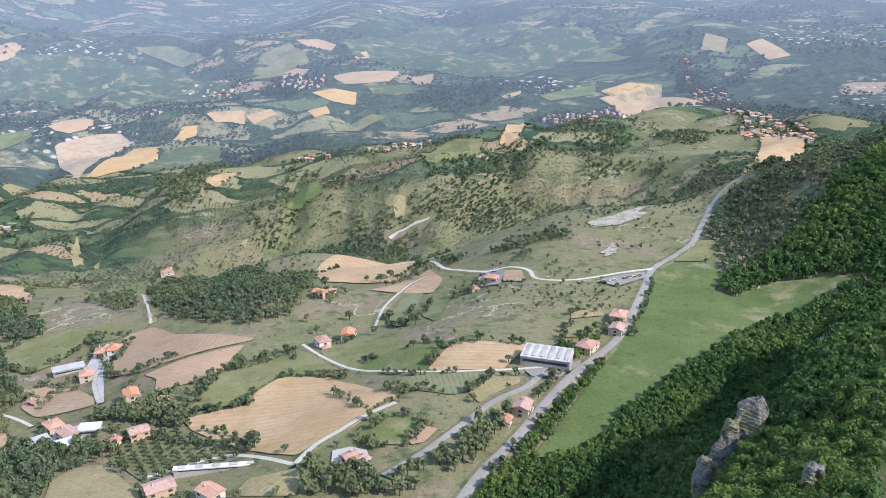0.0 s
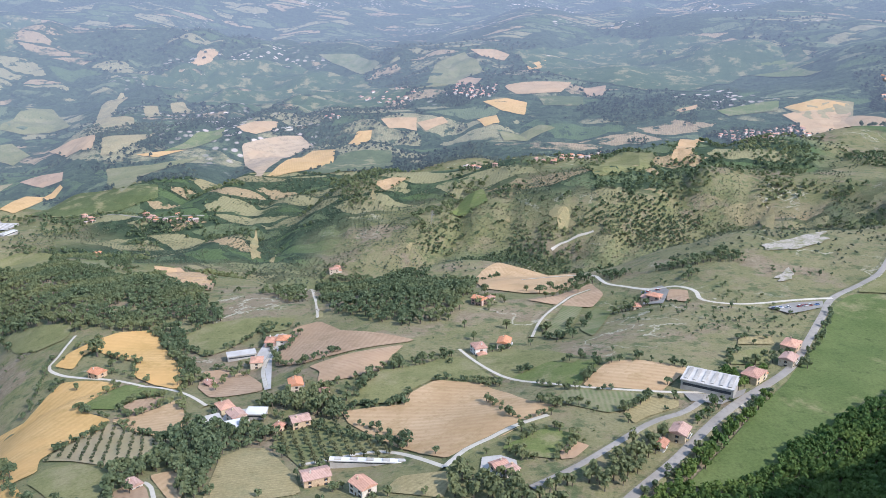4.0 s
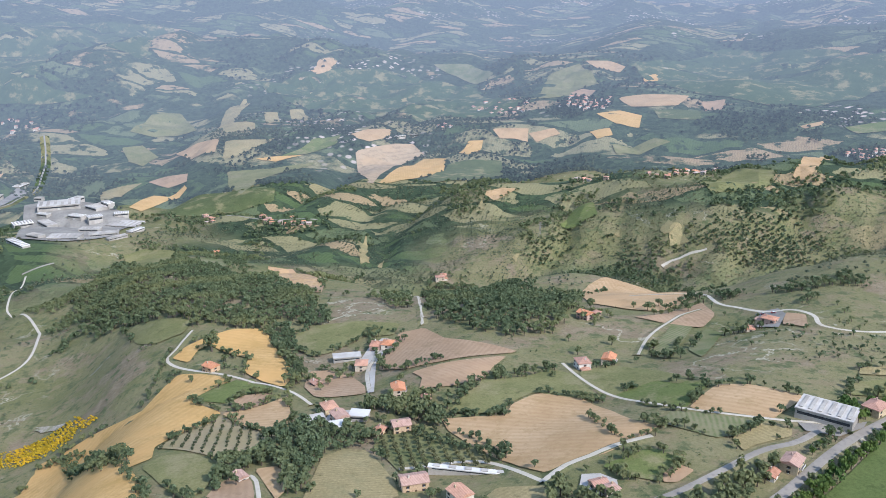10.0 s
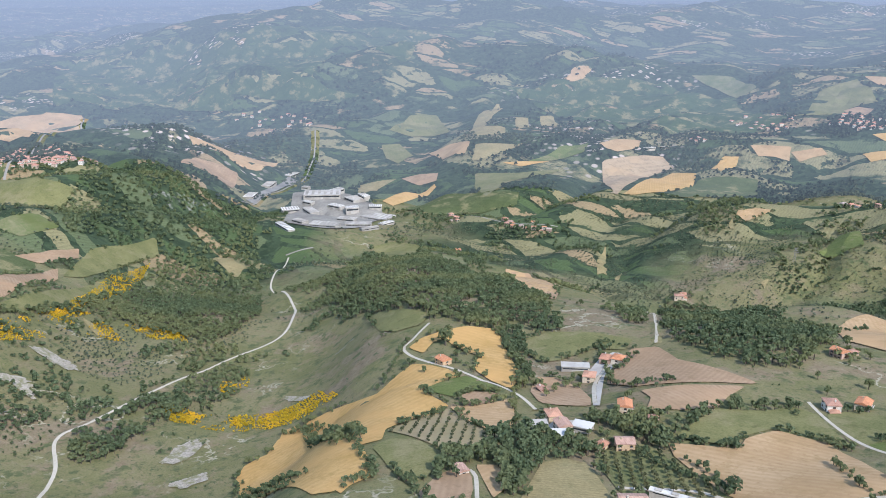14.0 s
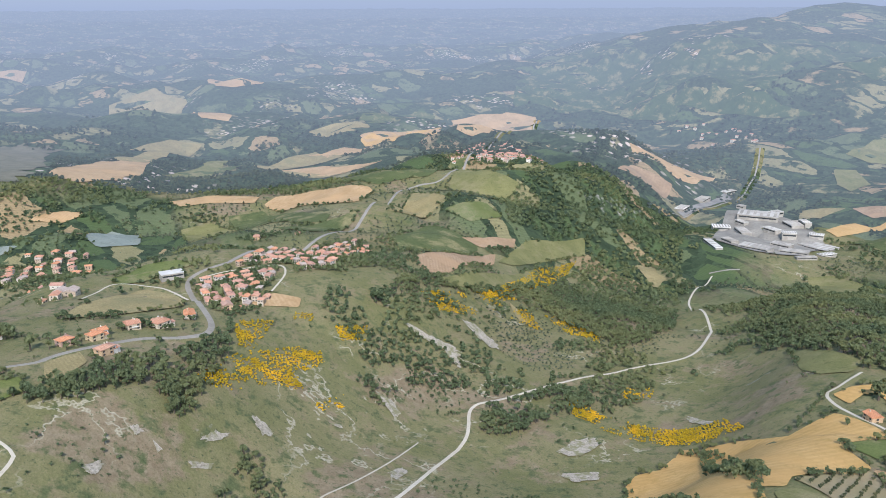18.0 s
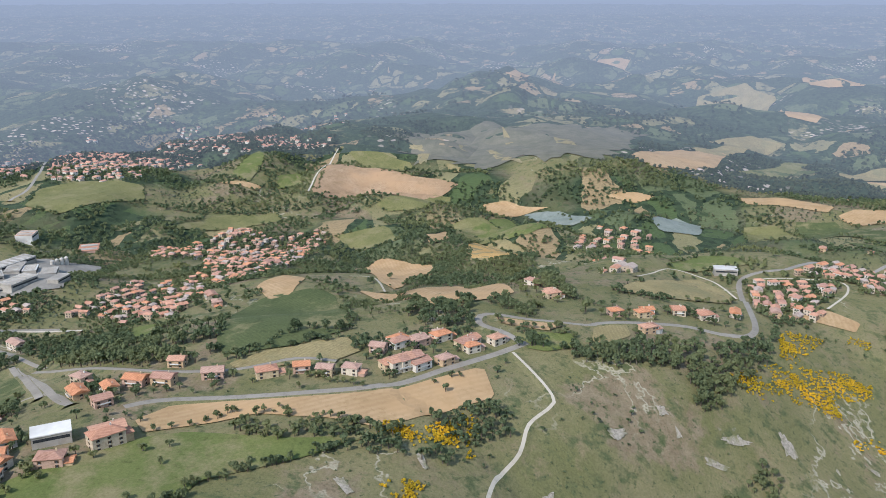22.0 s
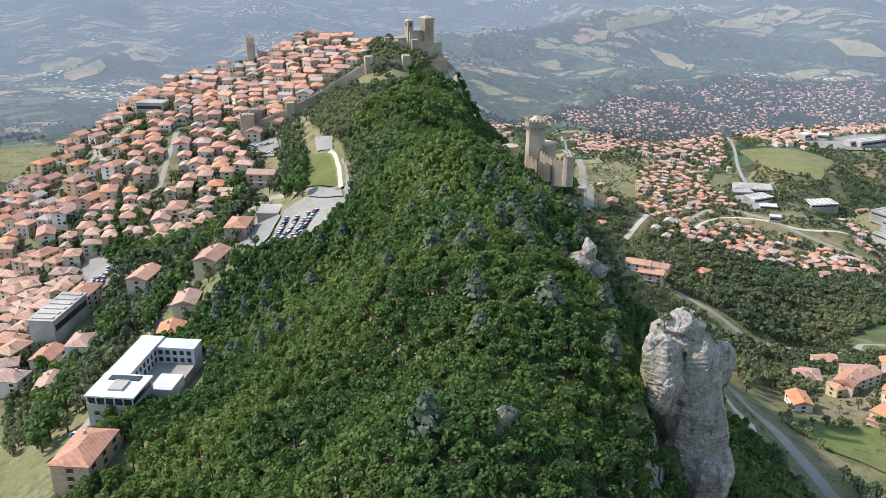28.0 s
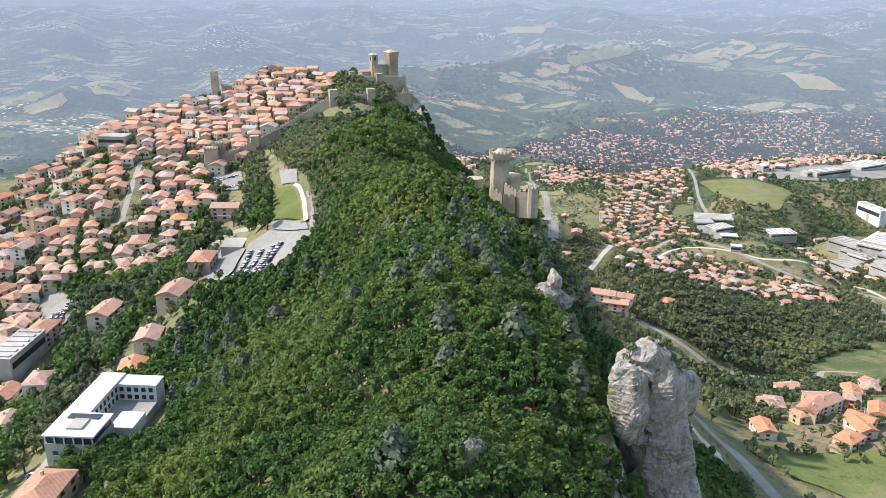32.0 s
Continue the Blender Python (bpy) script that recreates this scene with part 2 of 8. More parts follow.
# ridges, spurs and valley floors: a few turning points each (azimuth, distance, height) and how wide they rule
FORMS = [
    (150, [pol(128, 430, 612), pol(112, 560, 607), pol(97, 640, 600), pol(88, 900, 556), pol(80, 1000, 548)]),
    (150, [pol(80, 1000, 548), pol(73, 1250, 522), pol(63, 1800, 503), pol(58, 2350, 470)]),
    (130, [pol(66, 480, 505), pol(58, 620, 468), pol(48, 1160, 420), pol(43, 1830, 366), pol(40, 2600, 320)]),
    (160, [pol(38, 361, 600), pol(30, 600, 548), pol(33, 900, 528), pol(40, 1250, 455)]),
    (150, [pol(-2, 400, 602), pol(-8, 520, 600), pol(-13, 680, 590), pol(-14, 850, 588)]),
    (110, [pol(-19, 880, 605), pol(-24, 900, 652), pol(-33, 950, 700)]),
    (150, [pol(15, 520, 575), pol(5, 700, 560), pol(8, 930, 505)]),
    (170, [pol(-10, 1150, 485), pol(-3, 1170, 448), pol(12, 1190, 428), pol(26, 1220, 420)]),
    (110, [pol(-15.5, 1900, 539), pol(-11, 1750, 539), pol(-6, 1620, 536), pol(-2.6, 1560, 528), pol(3.2, 1530, 505), pol(10, 1540, 472), pol(16, 1560, 444), pol(22, 1600, 404), pol(28, 1650, 380)]),
    (200, [pol(-20, 1530, 560), pol(-8, 2100, 450), pol(10, 2020, 410), pol(22, 2100, 375)]),
    (260, [pol(-5, 2900, 470), pol(10, 2700, 470), pol(22, 2700, 430), pol(32, 2500, 420)]),
    (260, [pol(-20, 3000, 560), pol(-28, 3000, 560)]),
    (400, [pol(-12, 4700, 545), pol(0, 4800, 530), pol(5, 4700, 500)]),
    (400, [pol(8, 4400, 470), pol(20, 4200, 450), pol(30, 4300, 470)]),
    (500, [pol(-10, 8200, 610), pol(5, 8500, 560), pol(16, 8000, 600), pol(25, 8200, 560)]),
    (300, [pol(44, 4300, 460), pol(40, 5200, 560), pol(34, 6500, 640), pol(30, 8000, 600)]),
    (300, [pol(52, 3200, 280), pol(60, 4600, 230), pol(75, 4600, 260)]),
    (200, [pol(110, 800, 545), pol(100, 1000, 500), pol(92, 1250, 470), pol(84, 1800, 430), pol(78, 2700, 380)]),
    (180, [pol(100, 1960, 480), pol(92, 2050, 490), pol(82, 2400, 420)]),
    (200, [pol(150, 560, 560), pol(140, 800, 530), pol(126, 1000, 515), pol(112, 1500, 455), pol(100, 1700, 430)]),
    (250, [pol(150, 1150, 520), pol(138, 1600, 490), pol(120, 2000, 480), pol(112, 2100, 490)]),
    (250, [pol(160, 1700, 430), pol(145, 2400, 330), pol(128, 3000, 250)]),
    (300, [pol(160, 2600, 330), pol(155, 3300, 360), pol(148, 3600, 320)]),
    (300, [pol(172, 2300, 420), pol(166, 2700, 430)]),
    (400, [pol(185, 3000, 180), pol(178, 4500, 120), pol(165, 5200, 130)]),
    (300, [pol(200, 700, 560), pol(192, 1200, 480), pol(184, 1700, 400)]),
    (700, [pol(95, 6500, 180), pol(70, 8000, 180), pol(120, 6500, 200)]),
    (900, [pol(60, 15000, 70), pol(90, 15000, 60), pol(120, 15000, 60), pol(160, 15000, 60), pol(195, 15000, 90)]),
    (900, [pol(20, 15000, 330), pol(0, 15000, 420), pol(-25, 15000, 480)]),
    (900, [pol(60, 40000, 40), pol(90, 40000, 20), pol(130, 40000, 20), pol(200, 40000, 100)]),
    (900, [pol(30, 40000, 250), pol(0, 40000, 300), pol(-30, 40000, 300)]),
]


def valley(x, y):
    """Height of the country round the mountain, blended from the landforms."""
    d = np.hypot(x, y)
    top, low = np.zeros_like(x), np.zeros_like(x)
    for w, line in FORMS:
        near, z = np.full_like(x, 1e12), np.zeros_like(x)
        for (x0, y0, z0), (x1, y1, z1) in zip(line, line[1:]):
            ex, ey = x1 - x0, y1 - y0
            f = np.clip(((x - x0) * ex + (y - y0) * ey) / (ex * ex + ey * ey), 0, 1)
            q = (x - x0 - f * ex) ** 2 + (y - y0 - f * ey) ** 2
            z = np.where(q < near, z0 + f * (z1 - z0), z)
            near = np.minimum(q, near)
        k = 1 / (near + (w * 0.6) ** 2 + (d * 0.03) ** 2) ** 2
        top += k * z
        low += k
    return top / low


def hash2(i, j, s):
    n = (i * 374761393 + j * 668265263 + s * 974711) & 0x7FFFFFFF
    n = ((n ^ (n >> 13)) * 1274126177) & 0x7FFFFFFF
    return ((n ^ (n >> 16)) & 0xFFFF) / 65535.0


def vnoise(x, y, size, seed=0):
    """Smooth noise from 0 to 1 with that wavelength."""
    gx, gy = x / size, y / size
    i, j = np.floor(gx).astype(np.int64), np.floor(gy).astype(np.int64)
    fx, fy = gx - i, gy - j
    fx, fy = fx * fx * (3 - 2 * fx), fy * fy * (3 - 2 * fy)
    a, b = hash2(i, j, seed), hash2(i + 1, j, seed)
    c, e = hash2(i, j + 1, seed), hash2(i + 1, j + 1, seed)
    return (a * (1 - fx) + b * fx) * (1 - fy) + (c * (1 - fx) + e * fx) * fy


def mountain_uv(x, y):
    return -0.342 * x - 0.940 * y, -0.940 * x + 0.342 * y


def land(x, y):
    """True height of the ground."""
    x, y = np.asarray(x, float), np.asarray(y, float)
    d = np.hypot(x, y)
    z = valley(x, y)
    far = np.clip((d - 2200) / 2500, 0, 1)
    z = z + (0.75 - np.abs(vnoise(x, y, 1500, 3) * 2 - 1)) * 190 * far * np.clip(9000 / (d + 1), 0.25, 1)
    z = z + (vnoise(x, y, 420, 5) - 0.5) * (18 + 95 * far)
    gully = 1 - np.abs(vnoise(x, y, 165, 7) * 2 - 1)
    scrub = np.clip((d - 800) / 300, 0, 1) * np.clip((vnoise(x, y, 700, 17) - 0.3) * 4, 0.25, 1)
    z = z - gully * (3 + 40 * scrub) + (vnoise(x, y, 60, 9) - 0.5) * 4
    # the eroded scarp: gullies that run down towards the valley
    az = np.degrees(np.arctan2(-x, y))
    bad = np.clip((az + 16) / 6, 0, 1) * np.clip((30 - az) / 6, 0, 1) * np.clip((d - 1150) / 180, 0, 1) * np.clip((1720 - d) / 160, 0, 1)
    run = np.radians(az) * 1400 + 0.4 * (d - 1400) + 110 * vnoise(x, y, 190, 21)
    rib = np.abs(vnoise(run, d * 0.3, 75, 22) * 2 - 1) * 22 + np.abs(vnoise(run, d * 0.4, 30, 23) * 2 - 1) * 9
    z = z + bad * (rib - 13)
    # the old town's hill, falling away behind its skyline
    a = np.degrees(np.arctan2(-x, y)) % 360
    top = np.interp(a, TOWN_AZ, TOWN_Z) + np.where(d < np.interp(a, TOWN_AZ, TOWN_R), 0.18, -0.5) * (d - np.interp(a, TOWN_AZ, TOWN_R))
    q = np.clip(0.5 + (top - z) / 24, 0, 1)
    z = np.where(d > 300, z * (1 - q) + top * q + 12 * q * (1 - q), z)
    # the mountain: a crest with a cliff to the east and a wooded slope to the west
    u, v = mountain_uv(x, y)
    wob = (vnoise(x, y, 38, 11) - 0.5) * 16 + (vnoise(x, y, 14, 12) - 0.5) * 5
    e = v - np.interp(u, EDGE_U, EDGE_V) + wob
    c = np.interp(u, EDGE_U, CREST) + (vnoise(x, y, 45, 13) - 0.5) * 12
    west = c - np.interp(-e, [0, 20, 42, 60, 135, 245, 410, 800, 4000], [20, 8, 0, 4, 46, 88, 158, 335, 2500])
    east = c - np.interp(e, [0, 10, 26, 95, 190, 300, 3000], [20, 42, 70, 122, 152, 190, 1900])
    m = np.where(e < 0, west, east)
    blunt = 12.0
    a = np.clip(0.5 + (m - z) / (2 * blunt), 0, 1)
    return z * (1 - a) + m * a + blunt * a * (1 - a)


FOLD = 2000.0


def fold(d):
    """Past 2 km the land is drawn nearer along the line of sight, so that all of it lies within 5 km."""
    return np.where(d > FOLD, FOLD + 2850 * (1 - FOLD / np.maximum(d, 1)), d)


AZ = np.radians(np.concatenate([np.arange(-34, 200, 0.3), np.arange(200, 326, 3.0)]))
RAD = np.concatenate([[0.5], np.geomspace(25, 60000, 390)])
_a, _r = np.meshgrid(AZ, RAD, indexing="ij")
TX, TY = -np.sin(_a) * _r, np.cos(_a) * _r
TZ = land(TX, TY)
DRAWN = fold(RAD)
KEEP = fold(_r) / _r
GX, GY, GZ = TX * KEEP, TY * KEEP, EYE[2] + (TZ - EYE[2]) * KEEP


def ground(x, y):
    """Height of the built ground, as its mesh has it."""
    x, y = np.asarray(x, float), np.asarray(y, float)
    a = np.mod(np.arctan2(-x, y) - AZ[0], 2 * np.pi) + AZ[0]
    i = np.clip(np.searchsorted(AZ, a) - 1, 0, len(AZ) - 2)
    r = np.clip(np.hypot(x, y), DRAWN[0], DRAWN[-1])
    j = np.clip(np.searchsorted(DRAWN, r) - 1, 0, len(DRAWN) - 2)
    s = np.clip((a - AZ[i]) / (AZ[i + 1] - AZ[i]), 0, 1)
    q = (r - DRAWN[j]) / (DRAWN[j + 1] - DRAWN[j])
    return (GZ[i, j] * (1 - s) + GZ[i + 1, j] * s) * (1 - q) + (GZ[i, j + 1] * (1 - s) + GZ[i + 1, j + 1] * s) * q



def sheet(name, j0, j1, mat):
    """The ground between two rings of the polar grid, as one mesh."""
    na, nr = len(AZ), j1 - j0
    co = np.stack([GX[:, j0:j1], GY[:, j0:j1], GZ[:, j0:j1]], -1).reshape(-1, 3)
    i, j = np.meshgrid(np.arange(na), np.arange(nr - 1), indexing="ij")
    k = (i + 1) % na
    quads = np.stack([i * nr + j, k * nr + j, k * nr + j + 1, i * nr + j + 1], -1).reshape(-1, 4)
    me = bpy.data.meshes.new(name)
    me.vertices.add(len(co))
    me.vertices.foreach_set("co", co.ravel())
    me.loops.add(quads.size)
    me.loops.foreach_set("vertex_index", quads.ravel())
    me.polygons.add(len(quads))
    me.polygons.foreach_set("loop_start", np.arange(0, quads.size, 4))
    me.polygons.foreach_set("use_smooth", np.ones(len(quads), bool))
    true = np.stack([TX[:, j0:j1], TY[:, j0:j1], TZ[:, j0:j1]], -1).reshape(-1, 3)
    at = me.attributes.new("plan", "FLOAT_VECTOR", "POINT")
    at.data.foreach_set("vector", true.ravel())
    me.materials.append(mat)
    me.update()
    return tagged(new(name, me), kind="structure")


SPLIT = int(np.searchsorted(RAD, FOLD))
tagged(sheet("ground", 0, SPLIT + 1, M_GROUND), "hilly green farmland with grass and scrub", "ground")
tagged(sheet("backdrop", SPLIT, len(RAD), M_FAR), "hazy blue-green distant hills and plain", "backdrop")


def sky_ring():
    """The hazy sky low over the horizon, all round."""
    n, r = 180, 4890
    v, f = [], []
    for i in range(n):
        a = 2 * math.pi * i / n
        for z in (700, 840, 1000, 1250):
            v.append((math.cos(a) * r, math.sin(a) * r, z))
    for i in range(n):
        for k in range(3):
            f.append((i * 4 + k, i * 4 + k + 1, (i + 1) % n * 4 + k + 1, (i + 1) % n * 4 + k))
    m, nt, b = mat("low_hazy_sky", 1.0)
    sx = nt.nodes.new("ShaderNodeSeparateXYZ")
    nt.links.new(coord(nt), sx.inputs[0])
    em = node(nt, "ShaderNodeEmission", Strength=1.0)
    nt.links.new(mix(nt, ramp(nt, sx.outputs["Z"], 790, 1100), HAZE, (0.33, 0.395, 0.475)), em.inputs["Color"])
    nt.links.new(em.outputs[0], nt.nodes["Material Output"].inputs["Surface"])
    me = bpy.data.meshes.new("sky_backdrop")
    me.from_pydata(v, [], f)
    me.materials.append(m)
    return tagged(new("sky_backdrop", me), "pale hazy sky over the horizon", "sky", "", "structure")


sky_ring()

# ---- the plan: where things stand, in metres east and north of the viewpoint ----
FIELDS = []
FIELDS.append(('tan', [(-148, 909), (-76, 1197), (-21, 819), (-26, 747), (-78, 744), (-115, 781)]))
FIELDS.append(('dry', [(460, 2490), (551, 2533), (643, 2509), (622, 2404), (515, 2392)]))
FIELDS.append(('tan', [(449, 2442), (570, 2482), (702, 2284), (492, 1957), (482, 2356)]))
FIELDS.append(('tan', [(623, 1647), (639, 1465), (358, 849), (487, 1282)]))
FIELDS.append(('bright', [(420, 2961), (566, 2924), (618, 2812), (522, 2879)]))
FIELDS.append(('tan', [(944, 2707), (1006, 2738), (1035, 2573), (967, 2565)]))
FIELDS.append(('dry', [(851, 2820), (908, 2765), (863, 2667), (804, 2702)]))
FIELDS.append(('gold', [(-450, 360), (-493, 451), (-455, 455), (-272, 317), (-273, 282), (-285, 277)]))
FIELDS.append(('tan', [(-1990, 1536), (-1934, 1836), (-1841, 1658), (-1950, 1521)]))
FIELDS.append(('brown', [(-1750, 1318), (-1664, 1402), (-1774, 1528), (-1852, 1440)]))
FIELDS.append(('tan', [(-692, 1140), (-650, 1143), (-411, 799), (-438, 783), (-476, 811)]))
FIELDS.append(('tan', [(-393, -271), (-418, -261), (-450, -190), (-474, -141), (-530, -90), (-497, -76), (-468, -99), (-427, -134), (-425, -165), (-421, -182), (-419, -207), (-406, -223), (-391, -245), (-381, -258)]))
FIELDS.append(('brown', [(-1635, -651), (-1831, -693), (-1873, -652), (-1802, -481), (-1798, -371), (-1771, -383), (-1656, -489), (-1694, -602)]))
FIELDS.append(('bright', [(-254, -307), (-313, -301), (-376, -255), (-389, -236), (-399, -169), (-426, -127), (-383, -162), (-344, -204), (-324, -205), (-291, -242), (-260, -281)]))
FIELDS.append(('tan', [(-2106, 1), (-2453, 130), (-2410, 239), (-2068, 139)]))
FIELDS.append(('bright', [(-1648, -835), (-1895, -881), (-1764, -806), (-1630, -786)]))
FIELDS.append(('tan', [(-3046, 1467), (-2971, 1675), (-2909, 1785), (-2182, 1183), (-2344, 1149)]))
FIELDS.append(('tan', [(-2649, 946), (-2710, 1254), (-2658, 1251), (-2593, 945)]))
FIELDS.append(('tan', [(-2071, -3), (-2330, 57), (-2572, 283), (-2182, 210), (-2027, 74)]))
FIELDS.append(('dry', [(-2382, 609), (-2035, 790), (-2118, 759), (-2310, 607)]))
FIELDS.append(('dry', [(-2758, 232), (-2914, 382), (-2892, 476), (-2670, 313)]))
FIELDS.append(('olive', [(-2282, 265), (-2468, 405), (-2670, 569), (-2362, 404)]))
FIELDS.append(('dry', [(-2467, 543), (-2590, 773), (-2403, 806), (-2382, 609)]))
FIELDS.append(('green', [(-2922, 1041), (-3144, 1354), (-3084, 1424), (-2747, 1061)]))
FIELDS.append(('dry', [(-2871, 835), (-2862, 1020), (-2706, 1005), (-2787, 852)]))
FIELDS.append(('dry', [(-3666, 244), (-3712, 443), (-3583, 545), (-3163, 333)]))
FIELDS.append(('tan', [(-3516, -525), (-3965, -367), (-3937, -357), (-3402, -483)]))
FIELDS.append(('tan', [(-3735, 657), (-3920, 890), (-3536, 852), (-3540, 659)]))
FIELDS.append(('tan', [(-3476, 551), (-3098, 618), (-3071, 602), (-3095, 511)]))
FIELDS.append(('tan', [(-4147, -182), (-4136, -29), (-4121, -44), (-3981, -152)]))
FIELDS.append(('dry', [(-1612, -2994), (-1688, -2950), (-1718, -2852), (-1686, -2821), (-1631, -2940)]))
FIELDS.append(('dry', [(-1635, -2940), (-1737, -2860), (-1697, -2831), (-1641, -2904)]))
FIELDS.append(('olive', [(-1633, -3580), (-1877, -3512), (-1735, -3052), (-1482, -3081)]))
FIELDS.append(('dry', [(-1806, -3044), (-2260, -3140), (-2267, -2992), (-1926, -3025)]))
FIELDS.append(('dry', [(-2242, -2806), (-2343, -2673), (-2383, -2592), (-2254, -2681)]))
FIELDS.append(('dry', [(-1477, -3814), (-1660, -3711), (-1615, -3670), (-1489, -3770)]))
FIELDS.append(('dry', [(536, -3376), (405, -3433), (386, -3402), (488, -3274)]))
FIELDS.append(('dry', [(343, -3630), (135, -3745), (179, -3618), (293, -3469)]))
FIELDS.append(('olive', [(650, -3627), (531, -3651), (466, -3449), (593, -3383)]))
FIELDS.append(('olive', [(-852, -4024), (-1064, -3999), (-991, -3930), (-862, -3951)]))
FIELDS.append(('tarmac', [(96, -537), (72, -542), (60, -513), (70, -443), (73, -432)]))
FIELDS.append(('tarmac', [(-1272, 1164), (-1660, 1589), (-1571, 1692), (-1190, 1505), (-1085, 1278), (-1124, 1172)]))
FIELDS.append(('tarmac', [(-1592, 1357), (-1852, 1801), (-1817, 1812), (-1562, 1364)]))
FIELDS.append(('tarmac', [(-767, -833), (-809, -826), (-1038, -863), (-1121, -767), (-784, -593), (-736, -659)]))
FIELDS.append(('tarmac', [(-777, -812), (-994, -943), (-1075, -842), (-1037, -757), (-764, -672)]))
FIELDS.append(('tarmac', [(-654, -961), (-711, -978), (-695, -911), (-615, -830), (-622, -900)]))
FIELDS.append(('tarmac', [(-985, -1293), (-1218, -1303), (-1346, -1266), (-1289, -1198), (-1067, -1131), (-897, -1151)]))
FIELDS.append(('woods', [(-367, 3093), (-51, 3437), (336, 3319), (595, 3104), (636, 2905), (420, 2961), (207, 2686), (-5, 2753), (-251, 2892)]))
FIELDS.append(('woods', [(-1398, 2706), (-1394, 2952), (-1206, 3067), (-880, 2961), (-631, 2639), (-749, 2493), (-967, 2500), (-1171, 2514)]))
FIELDS.append(('woods', [(-3266, 1901), (-3320, 2273), (-2757, 2424), (-2651, 2736), (-2180, 3025), (-2066, 2640), (-2358, 2648), (-2317, 2375), (-2113, 2423), (-2253, 2330), (-2548, 2188), (-2959, 2071), (-3008, 1729)]))
FIELDS.append(('woods', [(-1657, 2762), (-1411, 2975), (-1199, 3015), (-1076, 2823), (-1130, 2480), (-1473, 2652)]))
FIELDS.append(('woods', [(-3086, 1734), (-3082, 2153), (-2764, 2327), (-2508, 2144), (-2796, 1971), (-2906, 1852)]))
FIELDS.append(('woods', [(-507, -4005), (-712, -4119), (-1008, -4102), (-991, -3930), (-729, -3946)]))
FIELDS.append(('gold', [(-436, 556), (-436, 576), (-424, 596), (-413, 617), (-391, 627), (-370, 611), (-351, 586), (-325, 555), (-306, 534), (-294, 498), (-345, 525), (-361, 557), (-392, 569), (-413, 580), (-419, 570), (-414, 549)]))
FIELDS.append(('gold', [(-481, 466), (-458, 474), (-406, 475), (-406, 489), (-408, 507), (-408, 527), (-372, 521), (-347, 509), (-350, 460), (-312, 443), (-307, 428), (-316, 405), (-314, 376), (-300, 355), (-308, 342), (-360, 372)]))
FIELDS.append(('bright', [(-350, 460), (-346, 509), (-333, 516), (-297, 488), (-314, 478), (-318, 458)]))
FIELDS.append(('brown', [(-316, 459), (-313, 475), (-296, 483), (-288, 463), (-299, 446)]))
FIELDS.append(('tan', [(-311, 442), (-296, 449), (-287, 462), (-280, 480), (-248, 425), (-255, 409), (-273, 418)]))
FIELDS.append(('orchard', [(-311, 372), (-313, 410), (-309, 439), (-271, 415), (-254, 407), (-242, 376), (-253, 361), (-289, 369)]))
FIELDS.append(('olive', [(-297, 342), (-296, 359), (-279, 365), (-253, 354), (-242, 324), (-244, 309), (-266, 321)]))
FIELDS.append(('gold', [(-468, 376), (-483, 399), (-477, 429), (-500, 458), (-488, 466), (-350, 362), (-290, 323), (-267, 309), (-270, 293), (-267, 281)]))
FIELDS.append(('brown', [(-233, 304), (-239, 330), (-236, 342), (-226, 344), (-216, 331), (-204, 308), (-225, 296)]))
FIELDS.append(('tan', [(-230, 353), (-221, 360), (-209, 352), (-198, 330), (-197, 319)]))
FIELDS.append(('dry', [(-182, 315), (-191, 343), (-203, 381), (-197, 397), (-184, 400), (-165, 378), (-150, 360), (-140, 342)]))
FIELDS.append(('grove', [(-183, 406), (-182, 429), (-165, 442), (-145, 428), (-120, 415), (-98, 392), (-128, 381), (-149, 369)]))
FIELDS.append(('brown', [(-294, 538), (-279, 543), (-253, 530), (-227, 498), (-223, 485), (-261, 482), (-281, 504)]))
FIELDS.append(('brown', [(-238, 542), (-249, 590), (-255, 629), (-236, 638), (-202, 600), (-166, 587), (-135, 575), (-185, 540), (-209, 528)]))
FIELDS.append(('brown', [(-201, 518), (-183, 534), (-142, 564), (-146, 538), (-145, 510), (-161, 494), (-183, 485), (-188, 505)]))
FIELDS.append(('olive', [(-354, 621), (-339, 648), (-308, 656), (-263, 653), (-259, 625), (-286, 621), (-299, 581), (-309, 570), (-332, 587)]))
FIELDS.append(('tan', [(-154, 448), (-116, 459), (-116, 475), (-104, 498), (-77, 498), (-53, 472), (-38, 450), (-23, 440), (-19, 444), (-32, 422), (-48, 401), (-61, 394), (-74, 379), (-87, 386), (-106, 399), (-144, 432)]))
FIELDS.append(('olive', [(-153, 456), (-146, 507), (-120, 528), (-106, 548), (-91, 541), (-60, 494), (-106, 499), (-118, 477), (-119, 461)]))
FIELDS.append(('olive', [(-86, 543), (-67, 564), (-34, 552), (-9, 525), (-16, 512), (-31, 525), (-57, 498), (-64, 502)]))
FIELDS.append(('dry', [(-29, 529), (-23, 542), (-12, 529), (-16, 516)]))
FIELDS.append(('gravel', [(-263, 564), (-269, 596), (-266, 617), (-256, 614), (-250, 586), (-245, 555), (-216, 485), (-221, 485), (-245, 540)]))
FIELDS.append(('gravel', [(-229, 433), (-232, 452), (-218, 455), (-209, 434), (-218, 419)]))
FIELDS.append(('olive', [(-592, 678), (-535, 653), (-469, 632), (-461, 607), (-481, 593), (-510, 603)]))
FIELDS.append(('tan', [(-9, 466), (6, 509), (26, 511), (57, 500), (44, 475), (38, 463)]))
